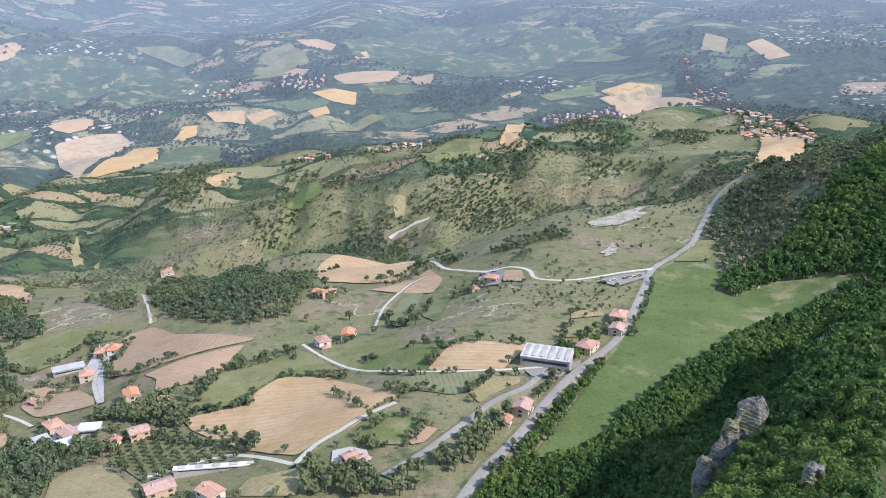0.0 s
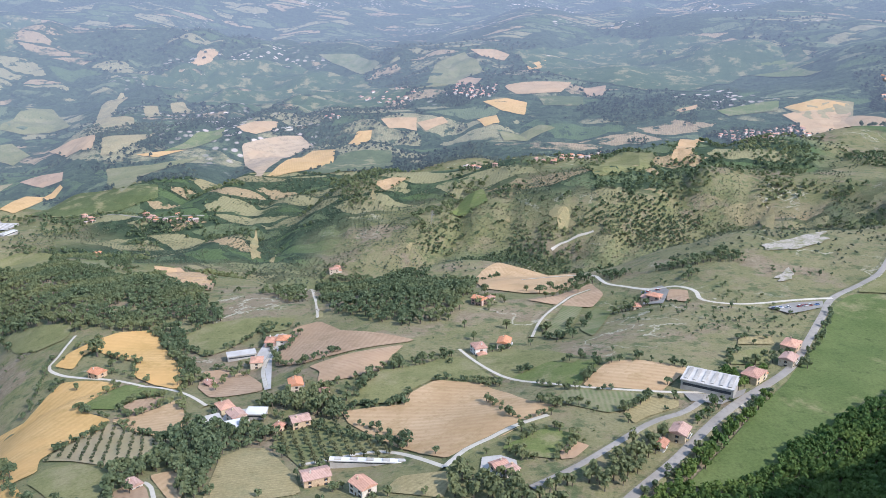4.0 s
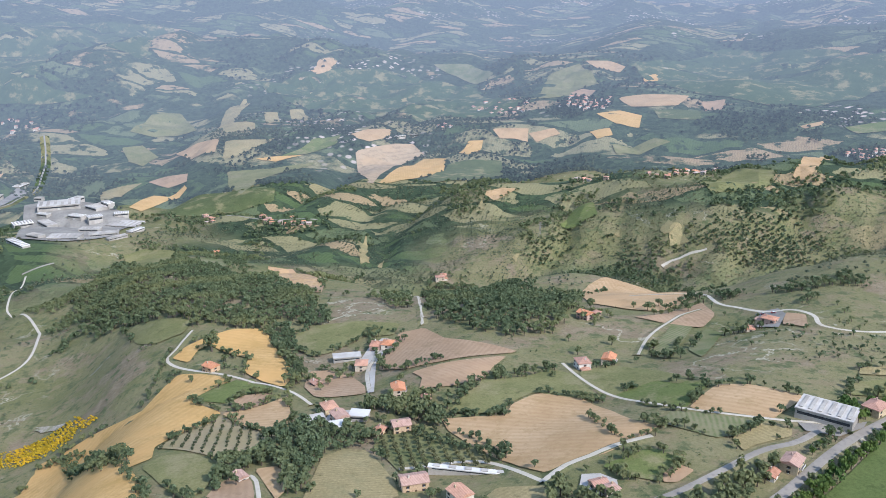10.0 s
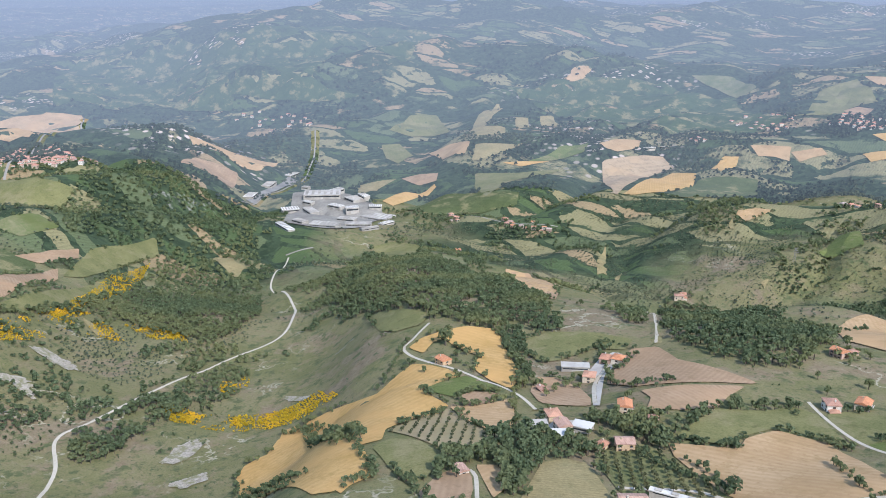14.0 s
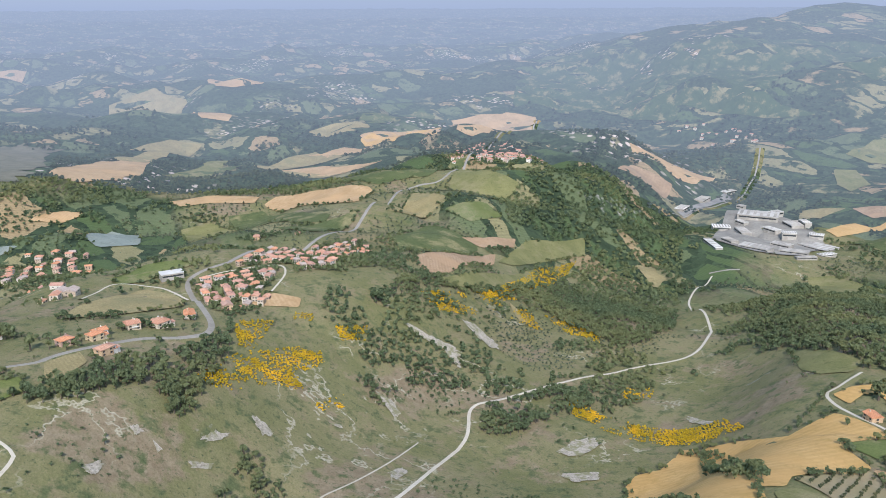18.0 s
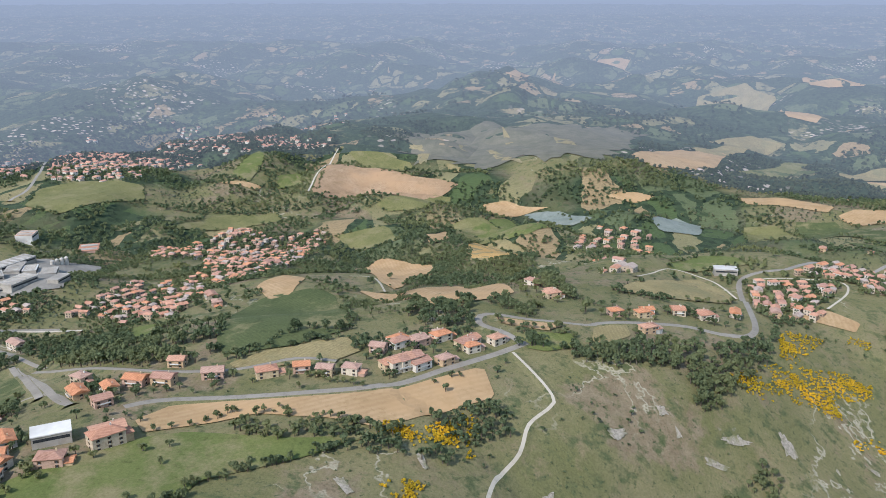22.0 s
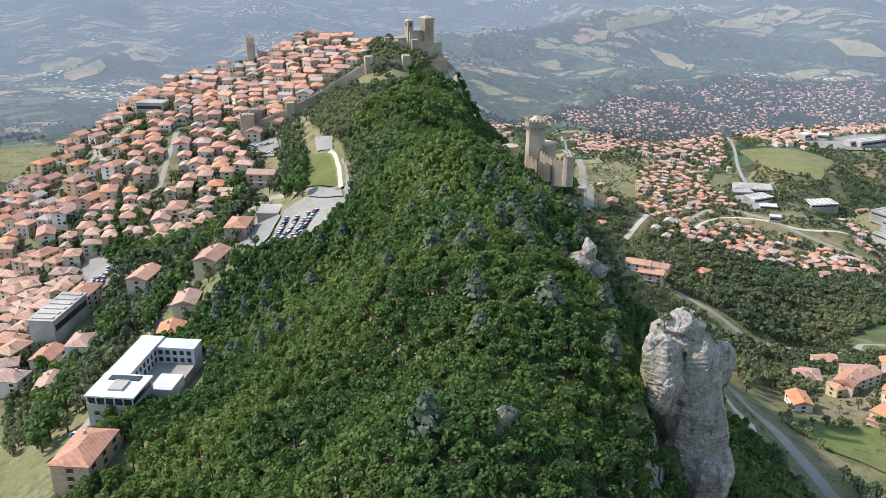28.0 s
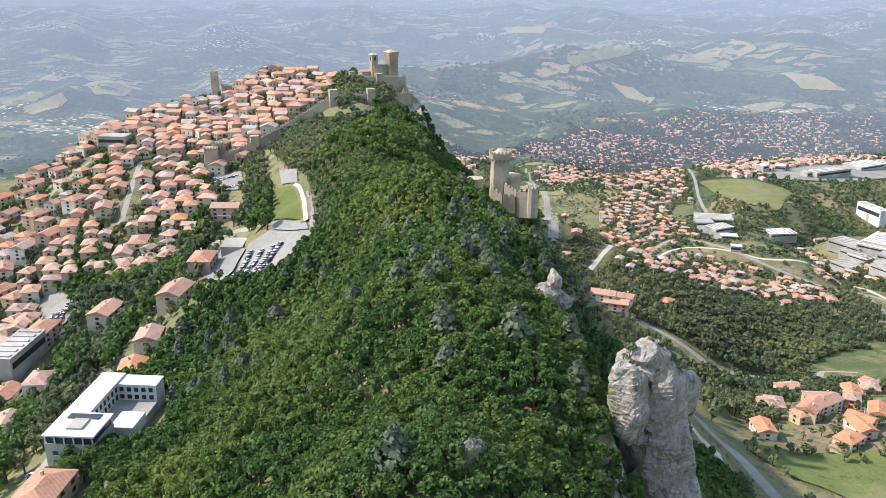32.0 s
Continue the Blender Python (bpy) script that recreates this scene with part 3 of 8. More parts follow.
FIELDS.append(('vines', [(-25, 445), (-17, 463), (31, 458), (23, 439), (7, 432)]))
FIELDS.append(('dry', [(16, 434), (31, 456), (47, 455), (47, 446), (29, 431), (22, 422)]))
FIELDS.append(('bright', [(-47, 388), (-25, 412), (-6, 404), (-17, 378), (-31, 380)]))
FIELDS.append(('brown', [(-16, 389), (-9, 398), (-1, 394), (-8, 380), (-15, 378)]))
FIELDS.append(('olive', [(-78, 519), (-57, 559), (-32, 545), (-35, 526), (-60, 508)]))
FIELDS.append(('bright', [(-57, 502), (-31, 535), (4, 516), (-10, 466), (-31, 473)]))
FIELDS.append(('vines', [(-44, 601), (-30, 689), (-15, 681), (-27, 584)]))
FIELDS.append(('vines', [(-15, 609), (-5, 674), (9, 654), (-4, 579)]))
FIELDS.append(('tan', [(-138, 861), (-118, 921), (-52, 1214), (-23, 803), (-42, 725), (-74, 735), (-114, 763)]))
FIELDS.append(('brown', [(-65, 695), (-41, 709), (-11, 762), (2, 710), (-7, 675), (-39, 683)]))
FIELDS.append(('dry', [(94, 564), (116, 575), (117, 560), (92, 553)]))
FIELDS.append(('olive', [(86, 538), (112, 553), (107, 524), (83, 515)]))
FIELDS.append(('brown', [(55, 690), (69, 677), (68, 641), (51, 654)]))
FIELDS.append(('tarmac', [(35, 703), (50, 705), (55, 686), (48, 646), (33, 657)]))
FIELDS.append(('tarmac', [(124, 636), (144, 653), (169, 663), (168, 650), (138, 624)]))
FIELDS.append(('gravel', [(-55, 378), (-46, 380), (-37, 375), (-35, 366), (-42, 359), (-54, 364)]))
FIELDS.append(('tarmac', [(50, 463), (72, 465), (88, 480), (85, 471), (71, 454), (54, 454)]))
FIELDS.append(('meadow', [(46, 370), (68, 408), (119, 510), (143, 563), (175, 654), (194, 682), (222, 684), (235, 650), (216, 625), (228, 611), (267, 636), (306, 625), (331, 614), (278, 585), (217, 542), (156, 478), (107, 417), (79, 382), (63, 369)]))
FIELDS.append(('olive', [(199, 688), (238, 740), (255, 729), (228, 686)]))
FIELDS.append(('dry', [(-100, 347), (-95, 363), (-70, 365), (-67, 357), (-68, 340)]))
FIELDS.append(('brown', [(-975, 415), (-1042, 502), (-1121, 619), (-1064, 585), (-943, 456), (-922, 408)]))
FIELDS.append(('brown', [(-1172, 582), (-1188, 659), (-1194, 698), (-1161, 675), (-1136, 603)]))
FIELDS.append(('olive', [(-1088, 604), (-1193, 713), (-1224, 784), (-1271, 892), (-1217, 856), (-1152, 732), (-1089, 636)]))
FIELDS.append(('green', [(-1150, 451), (-1245, 566), (-1186, 589), (-1134, 597), (-1022, 484), (-1009, 429), (-1130, 457)]))
FIELDS.append(('olive', [(-917, 425), (-967, 500), (-1115, 695), (-1053, 654), (-961, 540), (-907, 440)]))
FIELDS.append(('tan', [(-1746, 402), (-1790, 445), (-1732, 512), (-1581, 592), (-1477, 520), (-1549, 464)]))
FIELDS.append(('green', [(-1732, 319), (-1719, 402), (-1332, 420), (-1295, 398), (-1389, 335)]))
FIELDS.append(('green', [(-1308, 316), (-1297, 428), (-1304, 460), (-1266, 437), (-1199, 351)]))
FIELDS.append(('dry', [(-1279, 500), (-1464, 627), (-1330, 634), (-1293, 587), (-1274, 538)]))
FIELDS.append(('vines', [(-1284, 603), (-1280, 684), (-1242, 701), (-1225, 627)]))
FIELDS.append(('olive', [(-1525, 726), (-1725, 873), (-1489, 814), (-1427, 841), (-1336, 735)]))
FIELDS.append(('tan', [(-3042, 1477), (-3010, 1578), (-2905, 1759), (-2827, 1623), (-2225, 1171)]))
FIELDS.append(('gold', [(-2626, 937), (-2664, 1030), (-2707, 1273), (-2652, 1228), (-2351, 946)]))
FIELDS.append(('tan', [(-2382, 608), (-2336, 732), (-2034, 789), (-2119, 744), (-2325, 628)]))
FIELDS.append(('green', [(-1767, 555), (-1649, 666), (-1748, 828), (-1604, 736), (-1593, 596)]))
FIELDS.append(('tan', [(-1920, 228), (-1911, 326), (-1810, 411), (-1770, 389), (-1839, 249)]))
FIELDS.append(('net', [(-1627, 43), (-1752, 94), (-1717, 149), (-1591, 137), (-1567, 61)]))
FIELDS.append(('net', [(-1731, -199), (-1733, -133), (-1621, -63), (-1611, -105), (-1669, -172)]))
FIELDS.append(('bright', [(-1495, -313), (-1599, -285), (-1693, -238), (-1468, -134), (-1422, -167), (-1419, -203), (-1513, -281)]))
FIELDS.append(('gold', [(-1314, -250), (-1451, -235), (-1172, -140), (-1122, -171), (-1147, -217)]))
FIELDS.append(('tan', [(-1751, -307), (-1773, -256), (-1744, -178), (-1717, -230), (-1694, -279)]))
FIELDS.append(('tan', [(-810, 163), (-835, 196), (-815, 221), (-796, 213), (-802, 188)]))
FIELDS.append(('dry', [(-630, -20), (-654, 4), (-627, 9), (-596, -10), (-600, -20)]))
FIELDS.append(('tan', [(-621, -97), (-628, -72), (-619, -43), (-604, -54), (-609, -90)]))
FIELDS.append(('bright', [(-593, -79), (-606, -34), (-587, -28), (-570, -52), (-571, -75)]))
FIELDS.append(('bright', [(-950, 45), (-1014, 87), (-991, 126), (-960, 135), (-936, 86), (-925, 53)]))
FIELDS.append(('dry', [(-820, 10), (-903, 76), (-854, 113), (-798, 100), (-774, 32), (-772, -9)]))
FIELDS.append(('tan', [(-2551, 725), (-2543, 852), (-2513, 954), (-2388, 854), (-2464, 772)]))
FIELDS.append(('dry', [(-2467, 542), (-2501, 674), (-2477, 830), (-2464, 736), (-2390, 576)]))
FIELDS.append(('green', [(-2330, 302), (-2437, 417), (-2473, 526), (-2395, 443)]))
FIELDS.append(('tan', [(-2072, -3), (-2340, 88), (-2405, 248), (-2100, 160), (-2003, 47)]))
FIELDS.append(('dry', [(-2479, 158), (-2781, 326), (-2843, 409), (-2435, 252)]))
FIELDS.append(('tan', [(-1790, -55), (-1825, 16), (-1821, 63), (-1780, 14)]))
FIELDS.append(('green', [(-1604, 698), (-1781, 871), (-1778, 911), (-1648, 781)]))
FIELDS.append(('olive', [(-1724, 221), (-1717, 292), (-1616, 320), (-1261, 214)]))
FIELDS.append(('dry', [(-2829, 823), (-2769, 926), (-2698, 962), (-2774, 867)]))
FIELDS.append(('pitch', [(-53, -544), (-69, -511), (-58, -430), (-43, -448)]))
FIELDS.append(('court', [(-61, -567), (-70, -542), (-67, -521), (-59, -538)]))
FIELDS.append(('court', [(-69, -505), (-71, -503), (-61, -407), (-58, -410)]))
FIELDS.append(('court', [(-42, -447), (-58, -427), (-57, -410), (-42, -435)]))
FIELDS.append(('tarmac', [(-17, -395), (-29, -439), (-40, -437), (-59, -404), (-58, -392), (-42, -388), (-27, -380)]))
FIELDS.append(('court', [(-4, -413), (-15, -473), (-27, -435), (-18, -408), (-12, -396)]))
FIELDS.append(('tarmac', [(-17, -613), (-20, -626), (-39, -616), (-39, -586), (-36, -583), (-21, -601)]))
FIELDS.append(('tarmac', [(71, -440), (67, -530), (60, -520), (61, -441), (66, -434)]))
FIELDS.append(('clay', [(-2295, -609), (-2482, -512), (-2561, -331), (-2760, -103), (-2670, 25), (-2110, 4), (-1975, -79), (-1925, -234), (-1945, -390), (-1941, -523)]))
FIELDS.append(('green', [(-510, -279), (-665, -349), (-738, -349), (-778, -305), (-755, -277), (-565, -197), (-520, -226), (-499, -266)]))
FIELDS.append(('dry', [(-486, -258), (-510, -240), (-518, -226), (-548, -195), (-526, -176), (-506, -186), (-487, -220), (-479, -250)]))
FIELDS.append(('tan', [(-1143, -401), (-1227, -382), (-1172, -275), (-1072, -257), (-822, -235), (-864, -267)]))
FIELDS.append(('tan', [(-799, -270), (-802, -229), (-954, -189), (-719, -92), (-654, -120), (-632, -157), (-758, -227)]))
FIELDS.append(('tan', [(-773, -373), (-838, -370), (-825, -337), (-753, -325), (-732, -340)]))
FIELDS.append(('brown', [(-1645, -640), (-1878, -700), (-1845, -647), (-1795, -479), (-1797, -362), (-1754, -418), (-1740, -544), (-1641, -619)]))
FIELDS.append(('olive', [(-1412, -517), (-1470, -433), (-1289, -351), (-1297, -397), (-1381, -483)]))
FIELDS.append(('olive', [(-1584, -339), (-1636, -281), (-1469, -163), (-1428, -173), (-1449, -234), (-1431, -295)]))
FIELDS.append(('dry', [(-1295, -253), (-1469, -238), (-1359, -159), (-1110, -175), (-1142, -224)]))
FIELDS.append(('tan', [(-1735, -300), (-1769, -265), (-1749, -160), (-1736, -207), (-1696, -260)]))
FIELDS.append(('tan', [(-1327, -334), (-1477, -325), (-1327, -282), (-1251, -301)]))
FIELDS.append(('net', [(-1726, -214), (-1735, -158), (-1698, -117), (-1627, -110), (-1678, -178)]))
FIELDS.append(('olive', [(-1304, -808), (-1470, -778), (-1528, -681), (-1492, -652), (-1406, -743)]))
FIELDS.append(('dry', [(-1365, -758), (-1446, -715), (-1392, -653), (-1288, -680)]))
FIELDS.append(('olive', [(-1607, -500), (-1751, -428), (-1757, -372), (-1621, -404), (-1590, -471)]))
FIELDS.append(('bright', [(-1709, -760), (-1782, -730), (-1672, -683), (-1664, -738)]))
FIELDS.append(('olive', [(-793, -1156), (-890, -1158), (-927, -1091), (-803, -963), (-770, -1034)]))
FIELDS.append(('olive', [(-1397, -1120), (-1494, -1072), (-1510, -959), (-1441, -915), (-1257, -969), (-1282, -1058)]))
FIELDS.append(('green', [(-456, -487), (-564, -543), (-570, -505), (-466, -402), (-413, -400), (-429, -465)]))
FIELDS.append(('olive', [(-1945, -672), (-1966, -596), (-1929, -505), (-1806, -494), (-1885, -622)]))
FIELDS.append(('tan', [(-1599, -842), (-1624, -807), (-1641, -761), (-1616, -762)]))
FIELDS.append(('bright', [(-678, -464), (-668, -424), (-540, -342), (-533, -363)]))
FIELDS.append(('stripe', [(-991, 2157), (-931, 2260), (-884, 2315), (-829, 2257), (-858, 2153), (-845, 2042), (-798, 1819), (-819, 1825)]))
FIELDS.append(('gold', [(-796, 1833), (-842, 2113), (-813, 2211), (-739, 2189), (-701, 2005), (-727, 1934), (-766, 1845)]))
FIELDS.append(('tan', [(-1055, 2247), (-1025, 2320), (-971, 2362), (-951, 2288), (-986, 2226), (-1018, 2222)]))
FIELDS.append(('tan', [(-662, 2380), (-561, 2412), (-545, 2343), (-587, 2352), (-628, 2347)]))
FIELDS.append(('gold', [(-722, 2238), (-717, 2332), (-676, 2336), (-668, 2278), (-679, 2206)]))
FIELDS.append(('green', [(-699, 1897), (-717, 2147), (-580, 2195), (-546, 2063), (-599, 1942), (-659, 1863)]))
FIELDS.append(('bright', [(-1161, 2029), (-1144, 2196), (-1089, 2264), (-1064, 2171), (-1122, 2081)]))
FIELDS.append(('gold', [(-1221, 1987), (-1151, 2040), (-1119, 2073), (-1155, 1987)]))
FIELDS.append(('tan', [(-1583, 2132), (-1504, 2133), (-1399, 2101), (-1347, 1991), (-1441, 2009)]))
FIELDS.append(('dry', [(-1304, 1960), (-1353, 2057), (-1254, 2170), (-1258, 2053), (-1274, 1965)]))
FIELDS.append(('olive', [(-1241, 1884), (-1136, 1923), (-1070, 2041), (-1064, 2030), (-1089, 1786), (-1048, 1645), (-1172, 1772)]))
FIELDS.append(('green', [(-1240, 1564), (-1231, 1719), (-1099, 1681), (-993, 1698), (-951, 1618), (-1026, 1559), (-1136, 1519)]))
FIELDS.append(('brown', [(-1459, 1837), (-1418, 1874), (-1363, 1880), (-1327, 1827), (-1370, 1805)]))
FIELDS.append(('gold', [(-1298, 1558), (-1341, 1701), (-1324, 1809), (-1304, 1792), (-1275, 1631), (-1259, 1553)]))
FIELDS.append(('dry', [(-1574, 1788), (-1512, 1818), (-1472, 1832), (-1499, 1776), (-1393, 1577)]))
FIELDS.append(('dry', [(-1542, 2308), (-1624, 2489), (-1654, 2662), (-1575, 2565), (-1572, 2489), (-1493, 2326), (-1416, 2327), (-1357, 2225), (-1424, 2156)]))
FIELDS.append(('dry', [(-1467, 2467), (-1429, 2489), (-1369, 2394), (-1378, 2326)]))
FIELDS.append(('dry', [(-1414, 2541), (-1392, 2589), (-1291, 2469), (-1368, 2471)]))
FIELDS.append(('olive', [(-1837, 2247), (-1861, 2450), (-1812, 2498), (-1655, 2355), (-1747, 2257)]))
FIELDS.append(('olive', [(-1771, 2132), (-1729, 2177), (-1629, 2116), (-1605, 2008), (-1685, 2042)]))
FIELDS.append(('vines', [(-1111, 3125), (-965, 3160), (-844, 3045), (-896, 2999), (-1004, 3070)]))
FIELDS.append(('olive', [(-618, 2657), (-627, 3015), (-537, 3082), (-443, 2943), (-514, 2848), (-518, 2670)]))
FIELDS.append(('brown', [(-522, 2838), (-489, 2869), (-438, 2853), (-442, 2704)]))
FIELDS.append(('tan', [(-520, 3099), (-438, 3103), (-373, 3071), (-388, 3037), (-470, 3050)]))
FIELDS.append(('gold', [(-302, 2983), (-242, 3060), (-244, 2976), (-288, 2938)]))
FIELDS.append(('gold', [(-387, 2531), (-325, 2574), (-255, 2557), (-253, 2475), (-313, 2486)]))
FIELDS.append(('tan', [(-347, 2738), (-243, 2773), (-135, 2773), (-162, 2659), (-299, 2639)]))
FIELDS.append(('brown', [(-97, 2728), (-29, 2746), (-34, 2642), (-84, 2643)]))
FIELDS.append(('green', [(-227, 2614), (-93, 2646), (-88, 2546), (-203, 2540)]))
FIELDS.append(('tan', [(-555, 2384), (-487, 2426), (-465, 2403), (-519, 2345)]))
FIELDS.append(('gold', [(-386, 2421), (-333, 2453), (-316, 2393), (-352, 2362)]))
FIELDS.append(('olive', [(-309, 2344), (-203, 2381), (-154, 2355), (-226, 2313), (-280, 2243)]))
FIELDS.append(('bright', [(286, 2500), (410, 2553), (453, 2544), (444, 2477), (401, 2474), (311, 2448)]))
FIELDS.append(('gold', [(460, 2490), (551, 2533), (630, 2498), (597, 2469), (496, 2452)]))
FIELDS.append(('tan', [(493, 2384), (521, 2431), (622, 2452), (613, 2362), (524, 2369)]))
FIELDS.append(('bright', [(437, 3035), (541, 3036), (617, 2905), (557, 2923), (469, 2998)]))
FIELDS.append(('tan', [(172, 2492), (243, 2542), (226, 2502), (187, 2481)]))
FIELDS.append(('olive', [(-47, 1546), (13, 1730), (86, 1660), (74, 1575), (22, 1476), (-24, 1462)]))
FIELDS.append(('tan', [(110, 1624), (214, 2288), (240, 2267), (157, 1651), (130, 1603)]))
FIELDS.append(('bright', [(-271, 1409), (-258, 1504), (-228, 1512), (-205, 1430), (-240, 1403)]))
FIELDS.append(('tan', [(-457, 1573), (-425, 1604), (-391, 1608), (-419, 1538)]))
FIELDS.append(('olive', [(-1044, 1219), (-1025, 1264), (-946, 1252), (-753, 981), (-788, 954)]))
FIELDS.append(('vines', [(-765, 1062), (-763, 1130), (-639, 957), (-655, 912)]))
FIELDS.append(('brown', [(-674, 1127), (-648, 1152), (-431, 840), (-396, 757), (-448, 792)]))
SCARS = []
SCARS.append([(-792, 320), (-789, 353), (-771, 379), (-754, 381), (-734, 363), (-761, 361), (-778, 335)])
SCARS.append([(-844, 414), (-836, 437), (-792, 447), (-776, 435), (-803, 421)])
SCARS.append([(-557, 73), (-569, 86), (-569, 95), (-561, 89), (-554, 75)])
SCARS.append([(-600, 118), (-594, 128), (-583, 134), (-574, 123), (-588, 117)])
SCARS.append([(-681, 251), (-674, 263), (-652, 266), (-643, 254)])
SCARS.append([(-534, 60), (-537, 70), (-534, 78), (-530, 67)])
SCARS.append([(-507, -5), (-516, 8), (-504, 5), (-502, -2)])
SCARS.append([(-620, 184), (-620, 199), (-613, 195)])
SCARS.append([(-550, 27), (-547, 35), (-542, 30)])
SCARS.append([(-544, 40), (-536, 47), (-532, 42)])
SCARS.append([(-927, 534), (-902, 536), (-883, 522)])
SCARS.append([(-1224, 978), (-1114, 959), (-1074, 907), (-1132, 920)])
SCARS.append([(-556, 382), (-567, 421), (-552, 417), (-537, 381)])
SCARS.append([(-542, 205), (-557, 227), (-544, 227), (-530, 210)])
SCARS.append([(-410, -108), (-413, -104), (-401, -97), (-398, -100)])
SCARS.append([(-370, -143), (-373, -137), (-362, -127), (-357, -130)])
SCARS.append([(-319, -190), (-323, -184), (-315, -173), (-308, -175)])
SCARS.append([(-553, 74), (-568, 86), (-567, 95), (-559, 86)])
SCARS.append([(-501, -4), (-514, 4), (-513, 10), (-501, 3)])
SCARS.append([(-550, 27), (-552, 33), (-547, 37), (-542, 31)])
SCARS.append([(-533, 59), (-538, 78), (-533, 78), (-528, 61)])
SCARS.append([(-427, -37), (-436, -31), (-427, -30), (-422, -36)])
SCARS.append([(-339, -135), (-348, -121), (-338, -126), (-334, -132)])
SCARS.append([(-927, 533), (-896, 531), (-868, 530), (-862, 515), (-897, 521)])
SCARS.append([(-815, 427), (-808, 443), (-781, 441), (-790, 423)])
SCARS.append([(-1219, 962), (-1210, 1005), (-1088, 930), (-1121, 916)])
SCARS.append([(-566, 522), (-517, 519), (-526, 512), (-552, 512)])
SCARS.append([(-567, 398), (-567, 424), (-551, 408), (-539, 379), (-552, 359)])
SCARS.append([(-521, 346), (-507, 378), (-489, 375), (-498, 345)])
SCARS.append([(149, 721), (162, 746), (158, 713), (140, 697)])
SCARS.append([(229, 1333), (263, 1379), (261, 1337), (151, 843)])
SCARS.append([(-91, 1374), (-58, 1367), (-47, 1331), (-75, 1324)])
SCARS.append([(-613, 1318), (-619, 1364), (-575, 1292), (-581, 1262)])
SCARS.append([(-319, 1277), (-309, 1292), (-308, 1264)])
SCARS.append([(-172, 1374), (-162, 1385), (-157, 1365)])
SCARS.append([(-116, 1323), (-104, 1323), (-109, 1312)])
SCARS.append([(144, 799), (213, 859), (209, 816), (151, 773)])
SCARS.append([(-1115, 2805), (-1098, 2865), (-1039, 2748), (-1027, 2620)])
SCARS.append([(-2517, -401), (-2351, -347), (-2271, -305), (-2262, -332)])
SCARS.append([(-1987, -510), (-2121, -495), (-1927, -470), (-1936, -499)])
SCARS.append([(-2343, -501), (-2288, -438), (-2195, -396), (-2168, -442)])
SCARS.append([(-2341, -220), (-2354, -164), (-2158, -131), (-2189, -194)])
SCARS.append([(-1961, -437), (-1960, -392), (-1839, -375)])
SCARS.append([(-2170, -578), (-2162, -539), (-2125, -520), (-2144, -573)])
SCARS.append([(-2257, -393), (-2047, -284), (-1916, -233), (-2050, -323)])
SCARS.append([(-101, 1364), (-84, 1381), (-53, 1341), (-67, 1341), (-90, 1344)])
SCARS.append([(236, 1361), (262, 1404), (256, 1337), (233, 1312)])
SCARS.append([(144, 799), (172, 823), (226, 883), (196, 818), (151, 784)])
SCARS.append([(141, 712), (161, 753), (161, 726), (144, 703)])
SCARS.append([(-624, 1351), (-666, 1476), (-614, 1374), (-601, 1314)])
SCARS.append([(-546, 1252), (-569, 1341), (-527, 1227)])
SCARS.append([(-445, 1510), (-451, 1557), (-427, 1495)])
QUARRY = [(-1520, 2872), (-1501, 2954), (-1435, 2979), (-1440, 2937), (-1485, 2867)]
ROADS = []
ROADS.append(('asphalt', 8, [(6, 324), (11, 334), (20, 352), (42, 390), (73, 447), (117, 516), (135, 557), (161, 626), (178, 670), (210, 710), (233, 741), (264, 811), (307, 914), (349, 951)]))
ROADS.append(('asphalt', 6, [(-27, 351), (-5, 374), (29, 422), (51, 442), (72, 476)]))
ROADS.append(('pale', 6, [(178, 670), (150, 661), (104, 639), (78, 646), (74, 674), (59, 696), (40, 701), (5, 747), (-18, 818), (-82, 822)]))
ROADS.append(('pale', 4, [(-100, 561), (-80, 529), (-59, 503), (-35, 482), (-7, 465), (38, 462), (71, 468)]))
ROADS.append(('dirt', 4, [(-244, 655), (-259, 694), (-439, 1136)]))
ROADS.append(('dirt', 9, [(-82, 1286), (-69, 1298), (-19, 1312)]))
ROADS.append(('pale', 5, [(-222, 490), (-244, 536), (-252, 569), (-259, 594), (-261, 616)]))
ROADS.append(('pale', 6, [(-73, 369), (-65, 387), (-54, 399), (-43, 412), (-25, 426)]))
ROADS.append(('pale', 5, [(-73, 369), (-114, 394), (-154, 376)]))
ROADS.append(('dirt', 4, [(-50, 595), (-46, 644), (-30, 697), (-11, 730)]))
ROADS.append(('pale', 5.5, [(-486, 175), (-501, 200), (-546, 246), (-602, 305), (-656, 339), (-666, 379), (-689, 466), (-703, 553), (-701, 644), (-763, 733), (-822, 783), (-968, 883), (-1022, 937), (-1115, 1063)]))
ROADS.append(('pale', 4.5, [(-254, 465), (-287, 491), (-343, 514), (-393, 529), (-437, 551), (-443, 572), (-453, 611)]))
ROADS.append(('pale', 4, [(-202, 312), (-220, 338), (-228, 344)]))
ROADS.append(('dirt', 3, [(-246, 666), (-273, 727), (-440, 1135)]))
ROADS.append(('asphalt', 8.5, [(-574, -68), (-589, -84), (-602, -106), (-624, -103), (-625, -59), (-630, -26), (-646, -10), (-681, 46), (-691, 86), (-720, 113), (-813, 117), (-891, 119), (-927, 137), (-952, 175)]))
ROADS.append(('asphalt', 8, [(-952, 175), (-1174, 370), (-1277, 460), (-1546, 651), (-1577, 749), (-1747, 883), (-2105, 1159), (-2889, 1773)]))
